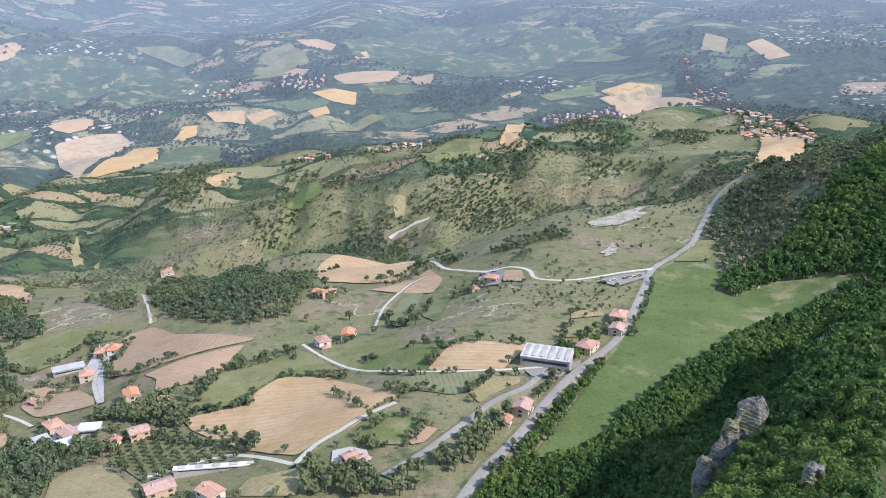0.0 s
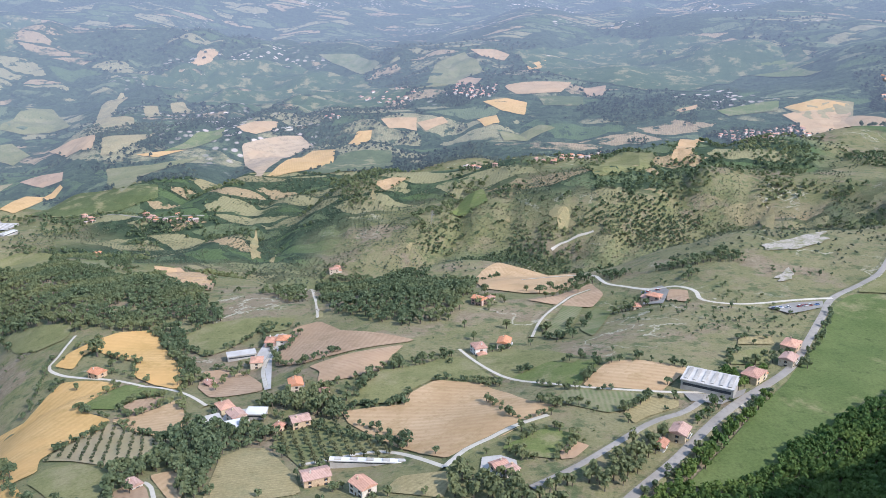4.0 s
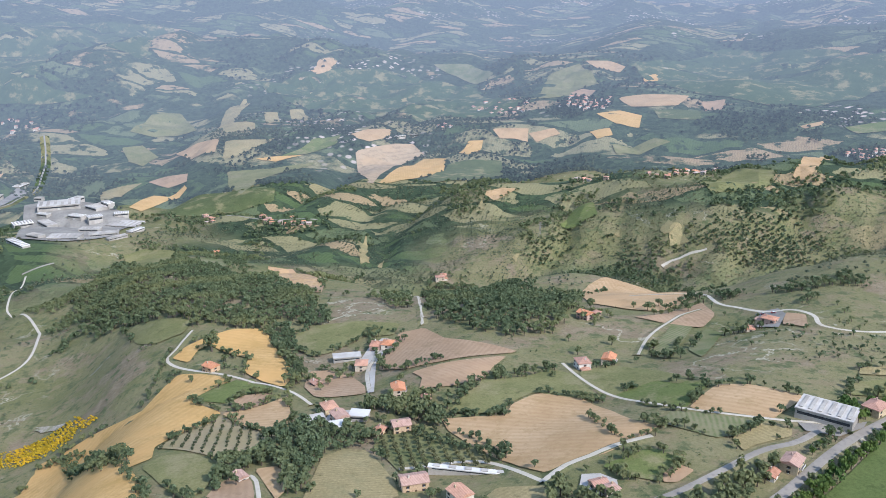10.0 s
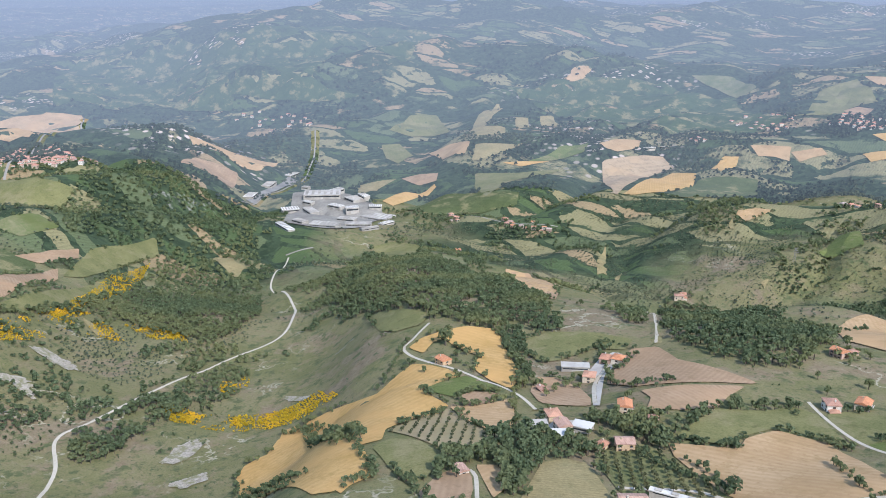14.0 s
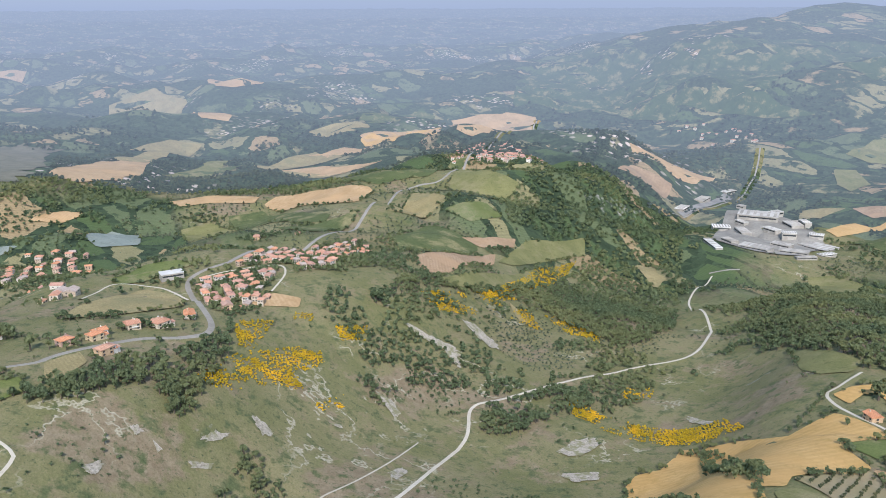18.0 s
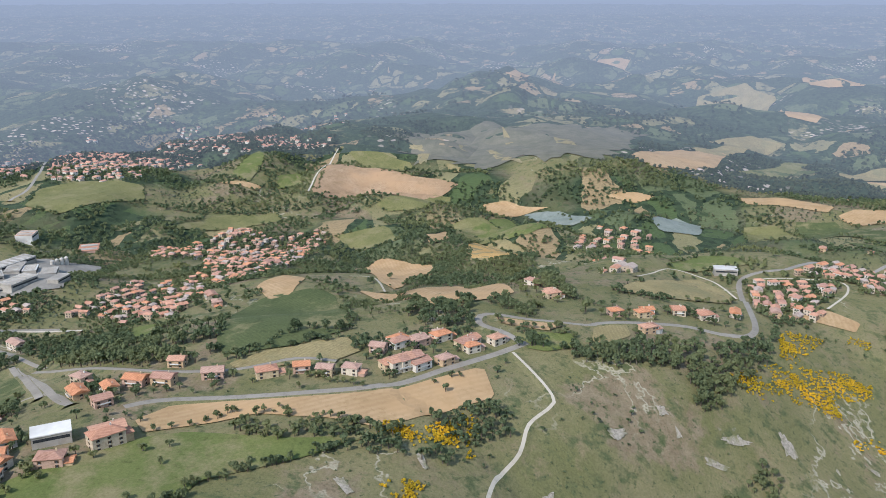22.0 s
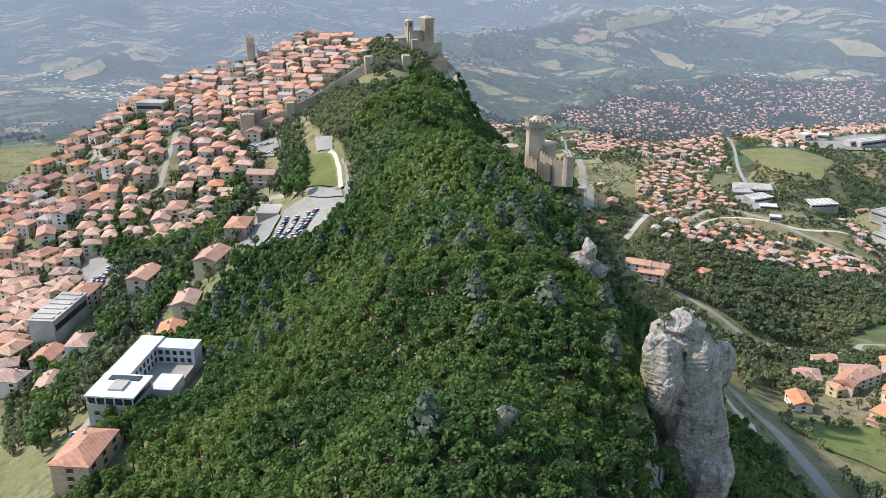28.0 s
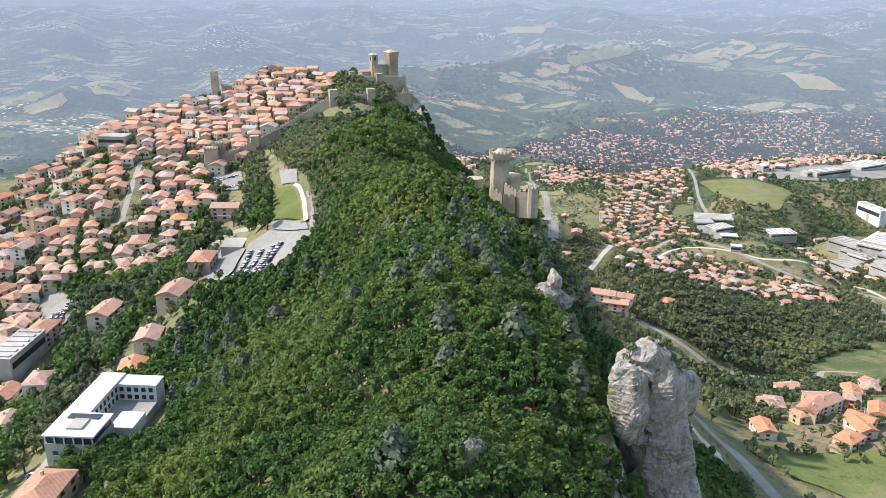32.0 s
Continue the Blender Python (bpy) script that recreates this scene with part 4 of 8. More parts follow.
ROADS.append(('asphalt', 8.5, [(-406, -286), (-424, -264), (-450, -190), (-478, -143), (-517, -111), (-559, -80), (-578, -66)]))
ROADS.append(('pale', 4, [(-560, -74), (-541, -59), (-516, -41), (-504, -41), (-480, -52), (-452, -54), (-421, -63), (-389, -64), (-375, -64)]))
ROADS.append(('dirt', 2.5, [(-507, 142), (-535, 186), (-601, 259)]))
ROADS.append(('pale', 4, [(-838, 196), (-891, 225), (-924, 223), (-921, 169), (-907, 134)]))
ROADS.append(('pale', 4, [(-853, 14), (-924, 47), (-902, 89), (-844, 112)]))
ROADS.append(('asphalt', 6.5, [(-416, -436), (-426, -402), (-438, -367), (-406, -323)]))
ROADS.append(('asphalt', 8, [(-573, -505), (-485, -411), (-419, -342), (-406, -323)]))
ROADS.append(('asphalt', 6, [(-569, -501), (-498, -399), (-464, -315), (-473, -254), (-499, -215), (-501, -186)]))
ROADS.append(('pale', 6, [(-1637, -656), (-1791, -685), (-1980, -704)]))
ROADS.append(('dirt', 4, [(-807, -243), (-877, -277), (-870, -303)]))
ROADS.append(('asphalt', 9, [(-250, -371), (-242, -344), (-229, -306), (-240, -296), (-241, -266), (-238, -246)]))
ROADS.append(('pale', 6, [(-212, -298), (-215, -291), (-226, -288)]))
ROADS.append(('asphalt', 7, [(-284, -522), (-317, -496), (-334, -475), (-346, -457), (-385, -451), (-415, -439), (-439, -458), (-458, -445)]))
ROADS.append(('asphalt', 7, [(-775, -1826), (-637, -1458), (-510, -1121), (-296, -636)]))
ROADS.append(('pale', 7, [(-314, -596), (-546, -840), (-629, -776), (-704, -754), (-686, -639), (-690, -523)]))
ROADS.append(('asphalt', 7, [(-1296, -2017), (-743, -1075), (-740, -982)]))
ROADS.append(('asphalt', 8, [(-431, -365), (-528, -459), (-576, -511)]))
ROADS.append(('asphalt', 9, [(-1331, -1127), (-1547, -1222), (-2484, -1907)]))
ROADS.append(('asphalt', 8, [(-365, -655), (-572, -885), (-620, -772), (-677, -666), (-694, -547)]))
ROADS.append(('asphalt', 7, [(-677, -666), (-607, -537), (-536, -423)]))
ROADS.append(('asphalt', 7, [(57, -247), (48, -276), (37, -359), (21, -403), (4, -457), (-21, -516), (-39, -449)]))
ROADS.append(('asphalt', 6, [(44, -584), (37, -641), (31, -679)]))
ROADS.append(('asphalt', 6, [(114, -646), (90, -687), (70, -706)]))
ROADS.append(('pale', 4, [(-58, -425), (-67, -504), (-65, -522)]))
ROADS.append(('asphalt', 6, [(-1089, 1542), (-909, 1477), (-791, 1513)]))
ROADS.append(('asphalt', 7, [(-1094, 1108), (-1127, 1067)]))
ROADS.append(('asphalt', 7, [(-1552, 1338), (-1823, 1844), (-2023, 2084)]))
ROADS.append(('asphalt', 10, [(-658, -1608), (-623, -1423), (-509, -1107), (-305, -648)]))
WOODS = []
WOODS.append([(-432, 1192), (-349, 1177), (-123, 762), (-112, 634), (-143, 606), (-184, 619), (-225, 654), (-276, 735)])
WOODS.append([(-1012, 1118), (-1018, 1207), (-666, 935), (-470, 783), (-407, 754), (-343, 673), (-327, 630), (-380, 657), (-429, 642), (-475, 613), (-600, 680), (-623, 672)])
WOODS.append([(-244, 370), (-251, 414), (-218, 417), (-200, 367), (-191, 329), (-209, 329)])
WOODS.append([(-199, 459), (-180, 472), (-152, 445), (-160, 437)])
WOODS.append([(-143, 463), (-139, 492), (-130, 494), (-132, 464)])
WOODS.append([(-9, 351), (0, 373), (25, 407), (37, 404), (57, 409), (24, 359)])
WOODS.append([(-73, 373), (-60, 364), (-49, 346), (-68, 345)])
WOODS.append([(56, 479), (74, 502), (86, 490), (77, 471)])
WOODS.append([(250, 774), (324, 908), (614, 1423), (929, 1764), (341, 612), (282, 640), (244, 622), (212, 619), (243, 688), (241, 732)])
WOODS.append([(-20, 335), (-5, 366), (28, 407), (47, 419), (72, 461), (36, 384), (14, 343), (6, 334)])
WOODS.append([(-66, 359), (-49, 356), (-24, 348), (-10, 334), (-63, 339)])
WOODS.append([(-64, 2278), (84, 1597), (220, 1656), (175, 1438), (95, 1414), (-21, 1406)])
WOODS.append([(273, 1714), (362, 1756), (393, 1676), (302, 1499), (257, 1602)])
WOODS.append([(-817, 845), (-1032, 1214), (-766, 1022), (-597, 896), (-411, 690), (-382, 611), (-445, 629), (-554, 676), (-701, 744)])
WOODS.append([(-409, 653), (-320, 556), (-295, 505), (-334, 548)])
WOODS.append([(-246, 314), (-251, 359), (-254, 407), (-225, 413), (-206, 393), (-189, 330), (-211, 317)])
WOODS.append([(-207, 474), (-175, 472), (-149, 435), (-167, 436)])
WOODS.append([(-675, 373), (-675, 449), (-630, 466), (-613, 421), (-624, 357)])
WOODS.append([(-567, -33), (-608, 7), (-634, 42), (-690, 111), (-738, 135), (-690, 127), (-569, 69), (-570, 53), (-601, 52), (-575, 5)])
WOODS.append([(-2801, 1722), (-2028, 1473), (-1682, 1328), (-1680, 1474), (-1247, 1108), (-791, 700), (-747, 592), (-799, 585), (-950, 576), (-877, 389), (-816, 317), (-814, 297), (-912, 404), (-1039, 655), (-1241, 891), (-1227, 709), (-1339, 737), (-1456, 869)])
WOODS.append([(-664, 350), (-680, 453), (-626, 431), (-608, 353)])
WOODS.append([(-1907, -5), (-2099, 160), (-2149, 337), (-1904, 143), (-1857, 17)])
WOODS.append([(-307, -576), (-357, -583), (-437, -573), (-563, -603), (-577, -511), (-444, -468), (-366, -451), (-329, -511), (-273, -516)])
WOODS.append([(-333, -463), (-375, -431), (-301, -339), (-274, -342), (-249, -334), (-302, -424)])
WOODS.append([(-134, -207), (-197, -278), (-249, -273), (-261, -237), (-255, -205)])
WOODS.append([(-849, -989), (-1030, -1079), (-1176, -1025), (-1119, -976), (-910, -959), (-798, -924)])
WOODS.append([(-645, -586), (-532, -384), (-545, -300), (-495, -282), (-467, -338), (-536, -449)])
WOODS.append([(-1676, -792), (-1857, -836), (-1948, -743), (-1657, -664), (-1632, -749)])
WOODS.append([(-633, -171), (-660, -130), (-612, -110), (-587, -149)])
WOODS.append([(-1083, -946), (-1275, -916), (-1455, -770), (-1526, -620), (-1445, -574), (-1280, -793), (-1105, -854)])
WOODS.append([(-665, -614), (-670, -512), (-496, -336), (-503, -402), (-578, -525)])
WOODS.append([(-519, -321), (-528, -287), (-484, -268), (-472, -315)])
WOODS.append([(-1282, -302), (-1494, -299), (-1134, -217), (-1017, -238)])
WOODS.append([(-633, -171), (-662, -120), (-614, -115), (-605, -159)])
WOODS.append([(-581, -63), (-589, -27), (-674, 91), (-729, 130), (-681, 125), (-616, 52), (-571, -26)])
WOODS.append([(-1503, -803), (-1762, -469), (-1759, -343), (-1610, -428), (-1550, -649), (-1466, -759)])
WOODS.append([(-645, -170), (-638, -117), (-592, -103), (-592, -155)])
WOODS.append([(-1625, -449), (-1597, -389), (-1456, -298), (-1214, -274), (-1452, -383)])
WOODS.append([(-1126, -199), (-1176, -170), (-1078, -117), (-704, -37), (-742, -77)])
WOODS.append([(-1870, -218), (-1976, -29), (-2073, 157), (-1901, 43), (-1825, -170)])
WOODS.append([(-1799, -489), (-1796, -364), (-1770, -423), (-1775, -485)])
WOODS.append([(-2018, 233), (-2142, 486), (-1597, 622), (-1935, 330)])
WOODS.append([(-476, -551), (-537, -565), (-468, -491), (-414, -474)])
WOODS.append([(-627, -480), (-639, -431), (-508, -333), (-491, -342)])
WOODS.append([(-38, -588), (-52, -570), (-39, -449), (-20, -496)])
WOODS.append([(66, -433), (47, -528), (14, -528), (-25, -575), (-2, -460), (21, -417), (38, -371), (58, -285), (78, -325), (66, -400)])
WOODS.append([(108, -558), (85, -572), (60, -568), (44, -525), (83, -551)])
WOODS.append([(-23, 335), (-16, 357), (3, 377), (28, 410), (38, 404), (23, 373), (12, 334)])
WOODS.append([(-63, 339), (-60, 358), (-37, 350), (-24, 355), (-16, 348), (-23, 335)])
WOODS.append([(22, 339), (36, 374), (72, 439), (79, 440), (54, 396), (43, 365), (40, 336)])
WOODS.append([(-222, 365), (-240, 424), (-212, 427), (-182, 410), (-214, 410), (-202, 360)])
WOODS.append([(-132, 412), (-117, 415), (-77, 392), (-73, 366), (-97, 369)])
WOODS.append([(-398, 653), (-364, 633), (-328, 580), (-300, 543), (-279, 488), (-321, 549), (-366, 601)])
WOODS.append([(-213, 464), (-184, 471), (-161, 457), (-154, 437), (-179, 449), (-200, 452)])
WOODS.append([(-243, 364), (-249, 406), (-230, 415), (-210, 394), (-200, 356), (-200, 337), (-232, 360)])
WOODS.append([(-143, 511), (-135, 531), (-128, 487), (-138, 470), (-145, 471)])
WOODS.append([(-237, 314), (-237, 327), (-245, 353), (-257, 356), (-243, 320)])
WOODS.append([(-667, 380), (-669, 455), (-639, 468), (-629, 433), (-603, 377), (-640, 352)])
WOODS.append([(-633, 333), (-657, 373), (-674, 462), (-637, 439), (-606, 390), (-589, 343), (-602, 323)])
WOODS.append([(-1744, -826), (-1915, -847), (-1951, -737), (-1783, -717), (-1700, -776)])
WOODS.append([(-1569, -486), (-1608, -411), (-1581, -349), (-1245, -246), (-1072, -229), (-1132, -272), (-1255, -323), (-1410, -423)])
WOODS.append([(-630, -161), (-634, -119), (-610, -106), (-587, -128), (-606, -163)])
WOODS.append([(-339, -592), (-407, -583), (-548, -588), (-558, -553), (-441, -478), (-368, -471), (-303, -503), (-290, -546)])
WOODS.append([(-751, -985), (-956, -1058), (-878, -950), (-791, -939)])
WOODS.append([(-1011, -1088), (-1023, -1034), (-878, -950)])
WOODS.append([(-737, -753), (-722, -636), (-652, -576), (-585, -578), (-586, -619)])
WOODS.append([(-1430, -908), (-1528, -810), (-1601, -715), (-1605, -642), (-1555, -694), (-1441, -814)])
SCRUB = []
SCRUB.append([(-784, 1432), (-723, 1657), (-411, 1574), (-190, 1537), (-23, 1575), (220, 1656), (499, 1659), (407, 1295), (206, 805), (211, 755), (143, 759), (65, 783), (-71, 1249), (-192, 969), (-420, 1235), (-653, 1178)])
SCRUB.append([(-1044, 1437), (-803, 1504), (-756, 1677), (-454, 1544), (-312, 1243), (-506, 1137), (-692, 1140), (-912, 1291)])
SCRUB.append([(-821, 430), (-882, 504), (-933, 645), (-807, 707), (-722, 665), (-724, 565), (-721, 457), (-712, 365)])
SCRUB.append([(-3162, -824), (-2787, -407), (-2775, 1), (-2617, 49), (-1934, -29), (-1854, -171), (-1909, -517)])
BROOM = []
BROOM.append([(-628, 84), (-647, 118), (-676, 138), (-686, 187), (-658, 181), (-648, 147), (-611, 97)])
BROOM.append([(-428, -136), (-457, -112), (-476, -84), (-449, -80), (-425, -96), (-421, -135)])
BROOM.append([(-674, 462), (-625, 446), (-578, 469), (-529, 501), (-513, 486), (-564, 447), (-615, 424)])
BROOM.append([(-856, 373), (-942, 513), (-1125, 706), (-1186, 817), (-1116, 742), (-906, 494)])
BROOM.append([(-897, 570), (-880, 608), (-798, 591), (-823, 563)])
BROOM.append([(-768, 241), (-773, 280), (-751, 269), (-746, 241)])
BROOM.append([(-641, 180), (-667, 219), (-644, 207)])
BROOM.append([(-639, 501), (-642, 547), (-622, 525)])
BROOM.append([(-747, 136), (-762, 179), (-717, 157), (-702, 133)])
BROOM.append([(-684, 132), (-719, 190), (-713, 211), (-680, 165)])
BROOM.append([(-428, -129), (-475, -94), (-460, -80), (-421, -75), (-422, -109)])
BROOM.append([(-372, -119), (-384, -111), (-386, -95), (-363, -98)])
BROOM.append([(-945, 505), (-897, 514), (-874, 462)])
BROOM.append([(-1110, 700), (-1169, 798), (-1037, 667), (-1034, 632)])
BROOM.append([(-669, 454), (-599, 454), (-541, 498), (-516, 526), (-481, 496), (-536, 472), (-583, 434), (-631, 432)])
BROOM.append([(-656, 511), (-634, 540), (-619, 512)])
BROOM.append([(-656, 445), (-628, 446), (-581, 451), (-536, 476), (-504, 497), (-490, 512), (-467, 495), (-488, 481), (-521, 463), (-570, 435), (-626, 431)])
BROOM.append([(-697, 174), (-719, 198), (-707, 211), (-683, 189), (-681, 169)])
BROOM.append([(-677, 167), (-678, 186), (-655, 178), (-650, 159)])
BROOM.append([(-764, 240), (-769, 270), (-755, 271), (-745, 240)])
BROOM.append([(-789, 204), (-783, 224), (-770, 219), (-775, 200)])
BROOM.append([(-870, 392), (-960, 543), (-943, 557), (-870, 425), (-838, 388)])
BROOM.append([(-907, 496), (-912, 555), (-841, 534), (-882, 504)])
BROOM.append([(-858, 597), (-805, 594), (-779, 574), (-812, 573)])
BROOM.append([(-664, 517), (-645, 549), (-623, 530), (-622, 498)])
BROOM.append([(-615, 76), (-679, 124), (-680, 164), (-678, 185), (-660, 177), (-638, 125), (-609, 79)])
BROOM.append([(-738, 135), (-730, 144), (-702, 149), (-698, 169), (-722, 213), (-706, 209), (-690, 157), (-692, 131)])
BROOM.append([(-433, -138), (-439, -123), (-464, -108), (-474, -82), (-448, -81), (-429, -86), (-421, -135)])
BROOM.append([(-769, 245), (-768, 275), (-749, 262), (-749, 239)])
BROOM.append([(-641, 180), (-666, 216), (-644, 207), (-633, 183)])
BROOM.append([(-849, 378), (-905, 494), (-857, 447), (-831, 384)])
BROOM.append([(-426, -128), (-459, -108), (-479, -87), (-460, -80), (-418, -78), (-418, -91), (-417, -107)])
BROOM.append([(-375, -119), (-386, -108), (-385, -97), (-366, -99), (-366, -111)])
TOWNS = []
TOWNS.append(('old', 12.5, [(39, -628), (-2, -665), (-37, -624), (-4, -541), (28, -463), (77, -558), (97, -550), (116, -538), (119, -562), (61, -599)]))
TOWNS.append(('old', 14, [(116, -538), (75, -531), (76, -404), (88, -381)]))
TOWNS.append(('old', 14, [(136, -526), (92, -431), (88, -369), (93, -325)]))
TOWNS.append(('town', 21, [(-179, -608), (-803, -2223), (-1124, -2350), (-1483, -2463), (-1988, -2401), (-2180, -2178), (-1280, -1263), (-1023, -1308), (-1536, -2243), (-1193, -2057), (-775, -1936), (-683, -2110)]))
TOWNS.append(('town', 20, [(-1145, -2029), (-1253, -2011), (-746, -1106), (-705, -1116), (-685, -1227)]))
TOWNS.append(('town', 30, [(-1466, -2383), (-1675, -2393), (-2148, -2488), (-2126, -2232), (-1972, -2103), (-1759, -2185), (-946, -1340), (-1284, -2035)]))
TOWNS.append(('town', 30, [(-2290, -2090), (-2514, -1955), (-2693, -1875), (-2944, -1696), (-2246, -1013), (-2170, -799), (-1972, -738), (-1948, -955), (-1814, -1011), (-1490, -1039), (-1453, -1132)]))
TOWNS.append(('town', 40, [(-2693, -1875), (-3098, -1402), (-3119, -1067), (-2305, -801), (-2887, -1587)]))
TOWNS.append(('town', 34, [(-666, -2172), (-1258, -2350), (-1675, -2390), (-2115, -2305), (-2488, -1975), (-2880, -1682), (-2916, -1561), (-1936, -1025), (-1625, -1061), (-1419, -1269), (-1131, -1226), (-843, -1120), (-1105, -1828), (-634, -1462), (-572, -1657)]))
TOWNS.append(('town', 24, [(-1437, -102), (-1577, -54), (-1616, 33), (-1468, 44), (-904, -3), (-1316, -74)]))
TOWNS.append(('town', 15.5, [(-890, 122), (-934, 151), (-961, 204), (-1080, 309), (-1127, 408), (-1086, 393), (-919, 291), (-894, 229), (-864, 209), (-825, 163), (-839, 135)]))
TOWNS.append(('town', 30, [(-1470, -97), (-1589, 31), (-950, 42), (-862, -15), (-1311, -73)]))
TOWNS.append(('town', 26, [(-1775, 896), (-2056, 1167), (-1794, 1126), (-1644, 951)]))
TOWNS.append(('town', 34, [(-1257, 435), (-1470, 619), (-1409, 604), (-1233, 445)]))
TOWNS.append(('town', 26, [(738, 2715), (766, 2551), (791, 2305), (731, 1967), (759, 1834), (778, 1656), (637, 1432), (590, 1600), (625, 1809), (715, 2304), (711, 2529)]))
TOWNS.append(('town', 34, [(309, 2279), (504, 2306), (380, 1789), (253, 1735)]))
TOWNS.append(('town', 34, [(-2729, 1872), (-2648, 2055), (-2560, 2006), (-2045, 1433)]))
TOWNS.append(('town', 36, [(-2481, 2178), (-2212, 2255), (-1921, 1974), (-1938, 1865), (-2292, 2107), (-2455, 2098)]))
TOWNS.append(('town', 30, [(-1995, 1130), (-1902, 1129), (-1616, 1016), (-1649, 926)]))
TOWNS.append(('old', 11.5, [(-146, -771), (-124, -782), (-85, -808), (-42, -801), (-0, -797), (41, -776), (79, -748), (115, -723), (157, -680), (176, -615), (143, -500), (85, -483), (54, -517), (20, -575), (-21, -600), (-57, -648), (-96, -683), (-135, -728)]))
TOWNS.append(('town', 12, [(-860, 117), (-912, 148), (-948, 201), (-1094, 296), (-1120, 388), (-1087, 398), (-904, 286), (-888, 234), (-828, 194), (-765, 148), (-788, 133)]))
TOWNS.append(('town', 15, [(-1751, 843), (-2048, 1047), (-2086, 1133), (-1906, 1131), (-1784, 1120), (-1644, 951), (-1737, 919)]))
TOWNS.append(('town', 19, [(-1424, -2427), (-1649, -2386), (-1821, -2389), (-1876, -2266), (-1975, -2159), (-2030, -2060), (-1237, -1306), (-1109, -1298), (-914, -1186), (-1381, -2029), (-1258, -2065), (-1275, -2217)]))
TOWNS.append(('town', 15, [(-1022, -1818), (-1203, -1981), (-797, -1235), (-754, -1090), (-720, -1031), (-715, -1129), (-706, -1230)]))
TOWNS.append(('town', 14, [(-637, -1147), (-652, -1088), (-644, -1013), (-633, -902), (-598, -856), (-566, -898), (-525, -859), (-564, -963), (-590, -1068)]))
TOWNS.append(('town', 13, [(-513, -830), (-548, -818), (-570, -760), (-551, -672), (-479, -602), (-410, -586), (-361, -588), (-328, -594), (-349, -613)]))
TOWNS.append(('town', 13, [(-548, -678), (-615, -738), (-629, -725), (-593, -651), (-542, -605), (-521, -638)]))
TOWNS.append(('town', 14, [(-739, -581), (-793, -572), (-886, -584), (-842, -534), (-705, -448), (-693, -478), (-720, -535)]))
TOWNS.append(('town', 14, [(-753, -718), (-764, -671), (-755, -628), (-730, -617), (-719, -668)]))
TOWNS.append(('town', 14, [(-1275, -696), (-1409, -721), (-1347, -609), (-1438, -549), (-1392, -525), (-1046, -462), (-807, -425), (-988, -547)]))
TOWNS.append(('town', 15, [(-1204, -764), (-1275, -707), (-1106, -613), (-1109, -698)]))
TOWNS.append(('town', 14, [(-870, -552), (-941, -521), (-787, -443), (-667, -407), (-705, -448)]))
TOWNS.append(('town', 24, [(-2693, -1711), (-2888, -1538), (-2264, -1022), (-2201, -811), (-1989, -745), (-1912, -891), (-1970, -1048), (-1777, -1054)]))
TOWNS.append(('town', 22, [(-2272, -2101), (-2478, -1929), (-1752, -1113), (-1552, -986), (-1451, -1116), (-1479, -1283)]))
TOWNS.append(('town', 19, [(-1116, -2393), (-1398, -2447), (-1712, -2415), (-2300, -2361), (-1336, -1352), (-1765, -2158), (-1396, -2048), (-1340, -2137), (-1136, -2238)]))
TOWNS.append(('town', 14, [(-691, -1580), (-1084, -2132), (-1333, -2094), (-744, -1113), (-632, -1054), (-658, -1153), (-658, -1424)]))
TOWNS.append(('town', 14, [(-614, -1142), (-689, -1072), (-573, -869), (-378, -622), (-286, -601), (-359, -651)]))
TOWNS.append(('town', 13, [(-378, -622), (-540, -759), (-599, -739), (-624, -753), (-561, -803)]))
TOWNS.append(('town', 13, [(-599, -739), (-661, -741), (-608, -645), (-545, -619), (-546, -654)]))
TOWNS.append(('town', 14, [(-768, -913), (-765, -745), (-704, -680), (-671, -755)]))
TOWNS.append(('town', 24, [(-839, 2738), (-750, 2772), (-616, 2647), (-599, 2575), (-678, 2572), (-766, 2560)]))
TOWNS.append(('town', 22, [(-532, 2559), (-486, 2691), (-367, 2748), (-367, 2624), (-437, 2518)]))
TOWNS.append(('town', 16, [(-300, 1676), (-214, 1634), (-210, 1610), (-282, 1642)]))
TOWNS.append(('town', 16, [(-156, 1611), (-105, 1649), (-26, 2170), (-31, 1698), (-102, 1603)]))
TOWNS.append(('town', 16, [(244, 2319), (343, 2345), (382, 2321), (496, 2365), (500, 2302), (310, 1751), (295, 2281)]))
TOWNS.append(('town', 16, [(-902, 1465), (-790, 1487), (-783, 1471), (-881, 1451)]))
TOWNS.append(('town', 16, [(-1085, 1525), (-1008, 1471), (-992, 1446), (-1037, 1464)]))
TOWNS.append(('town', 22, [(-864, 2412), (-824, 2451), (-791, 2405), (-838, 2387)]))
TOWNS.append(('town', 18, [(693, 2527), (748, 2547), (746, 2363), (729, 2003), (766, 1856), (780, 1663), (641, 1444), (698, 1740), (569, 1572), (628, 1782), (705, 2271), (671, 2375)]))
PARKS = []
PARKS.append([(-113, -763), (-694, -3784), (-174, -711), (-168, -668), (-139, -634), (-113, -622)])
PARKS.append([(-60, -637), (-95, -618), (-131, -606), (-158, -596), (-117, -497), (-72, -408), (-58, -395), (-73, -510), (-63, -565)])
PARKS.append([(-14, -558), (3, -529), (21, -417), (38, -371), (29, -356), (5, -371), (-21, -516)])
PARKS.append([(124, -469), (92, -401), (81, -374), (75, -299), (77, -256)])
PARKS.append([(-39, -621), (-59, -629), (-41, -457), (-30, -452), (-35, -561)])
PARKS.append([(49, -349), (58, -285), (60, -260), (52, -244), (44, -277), (38, -299)])
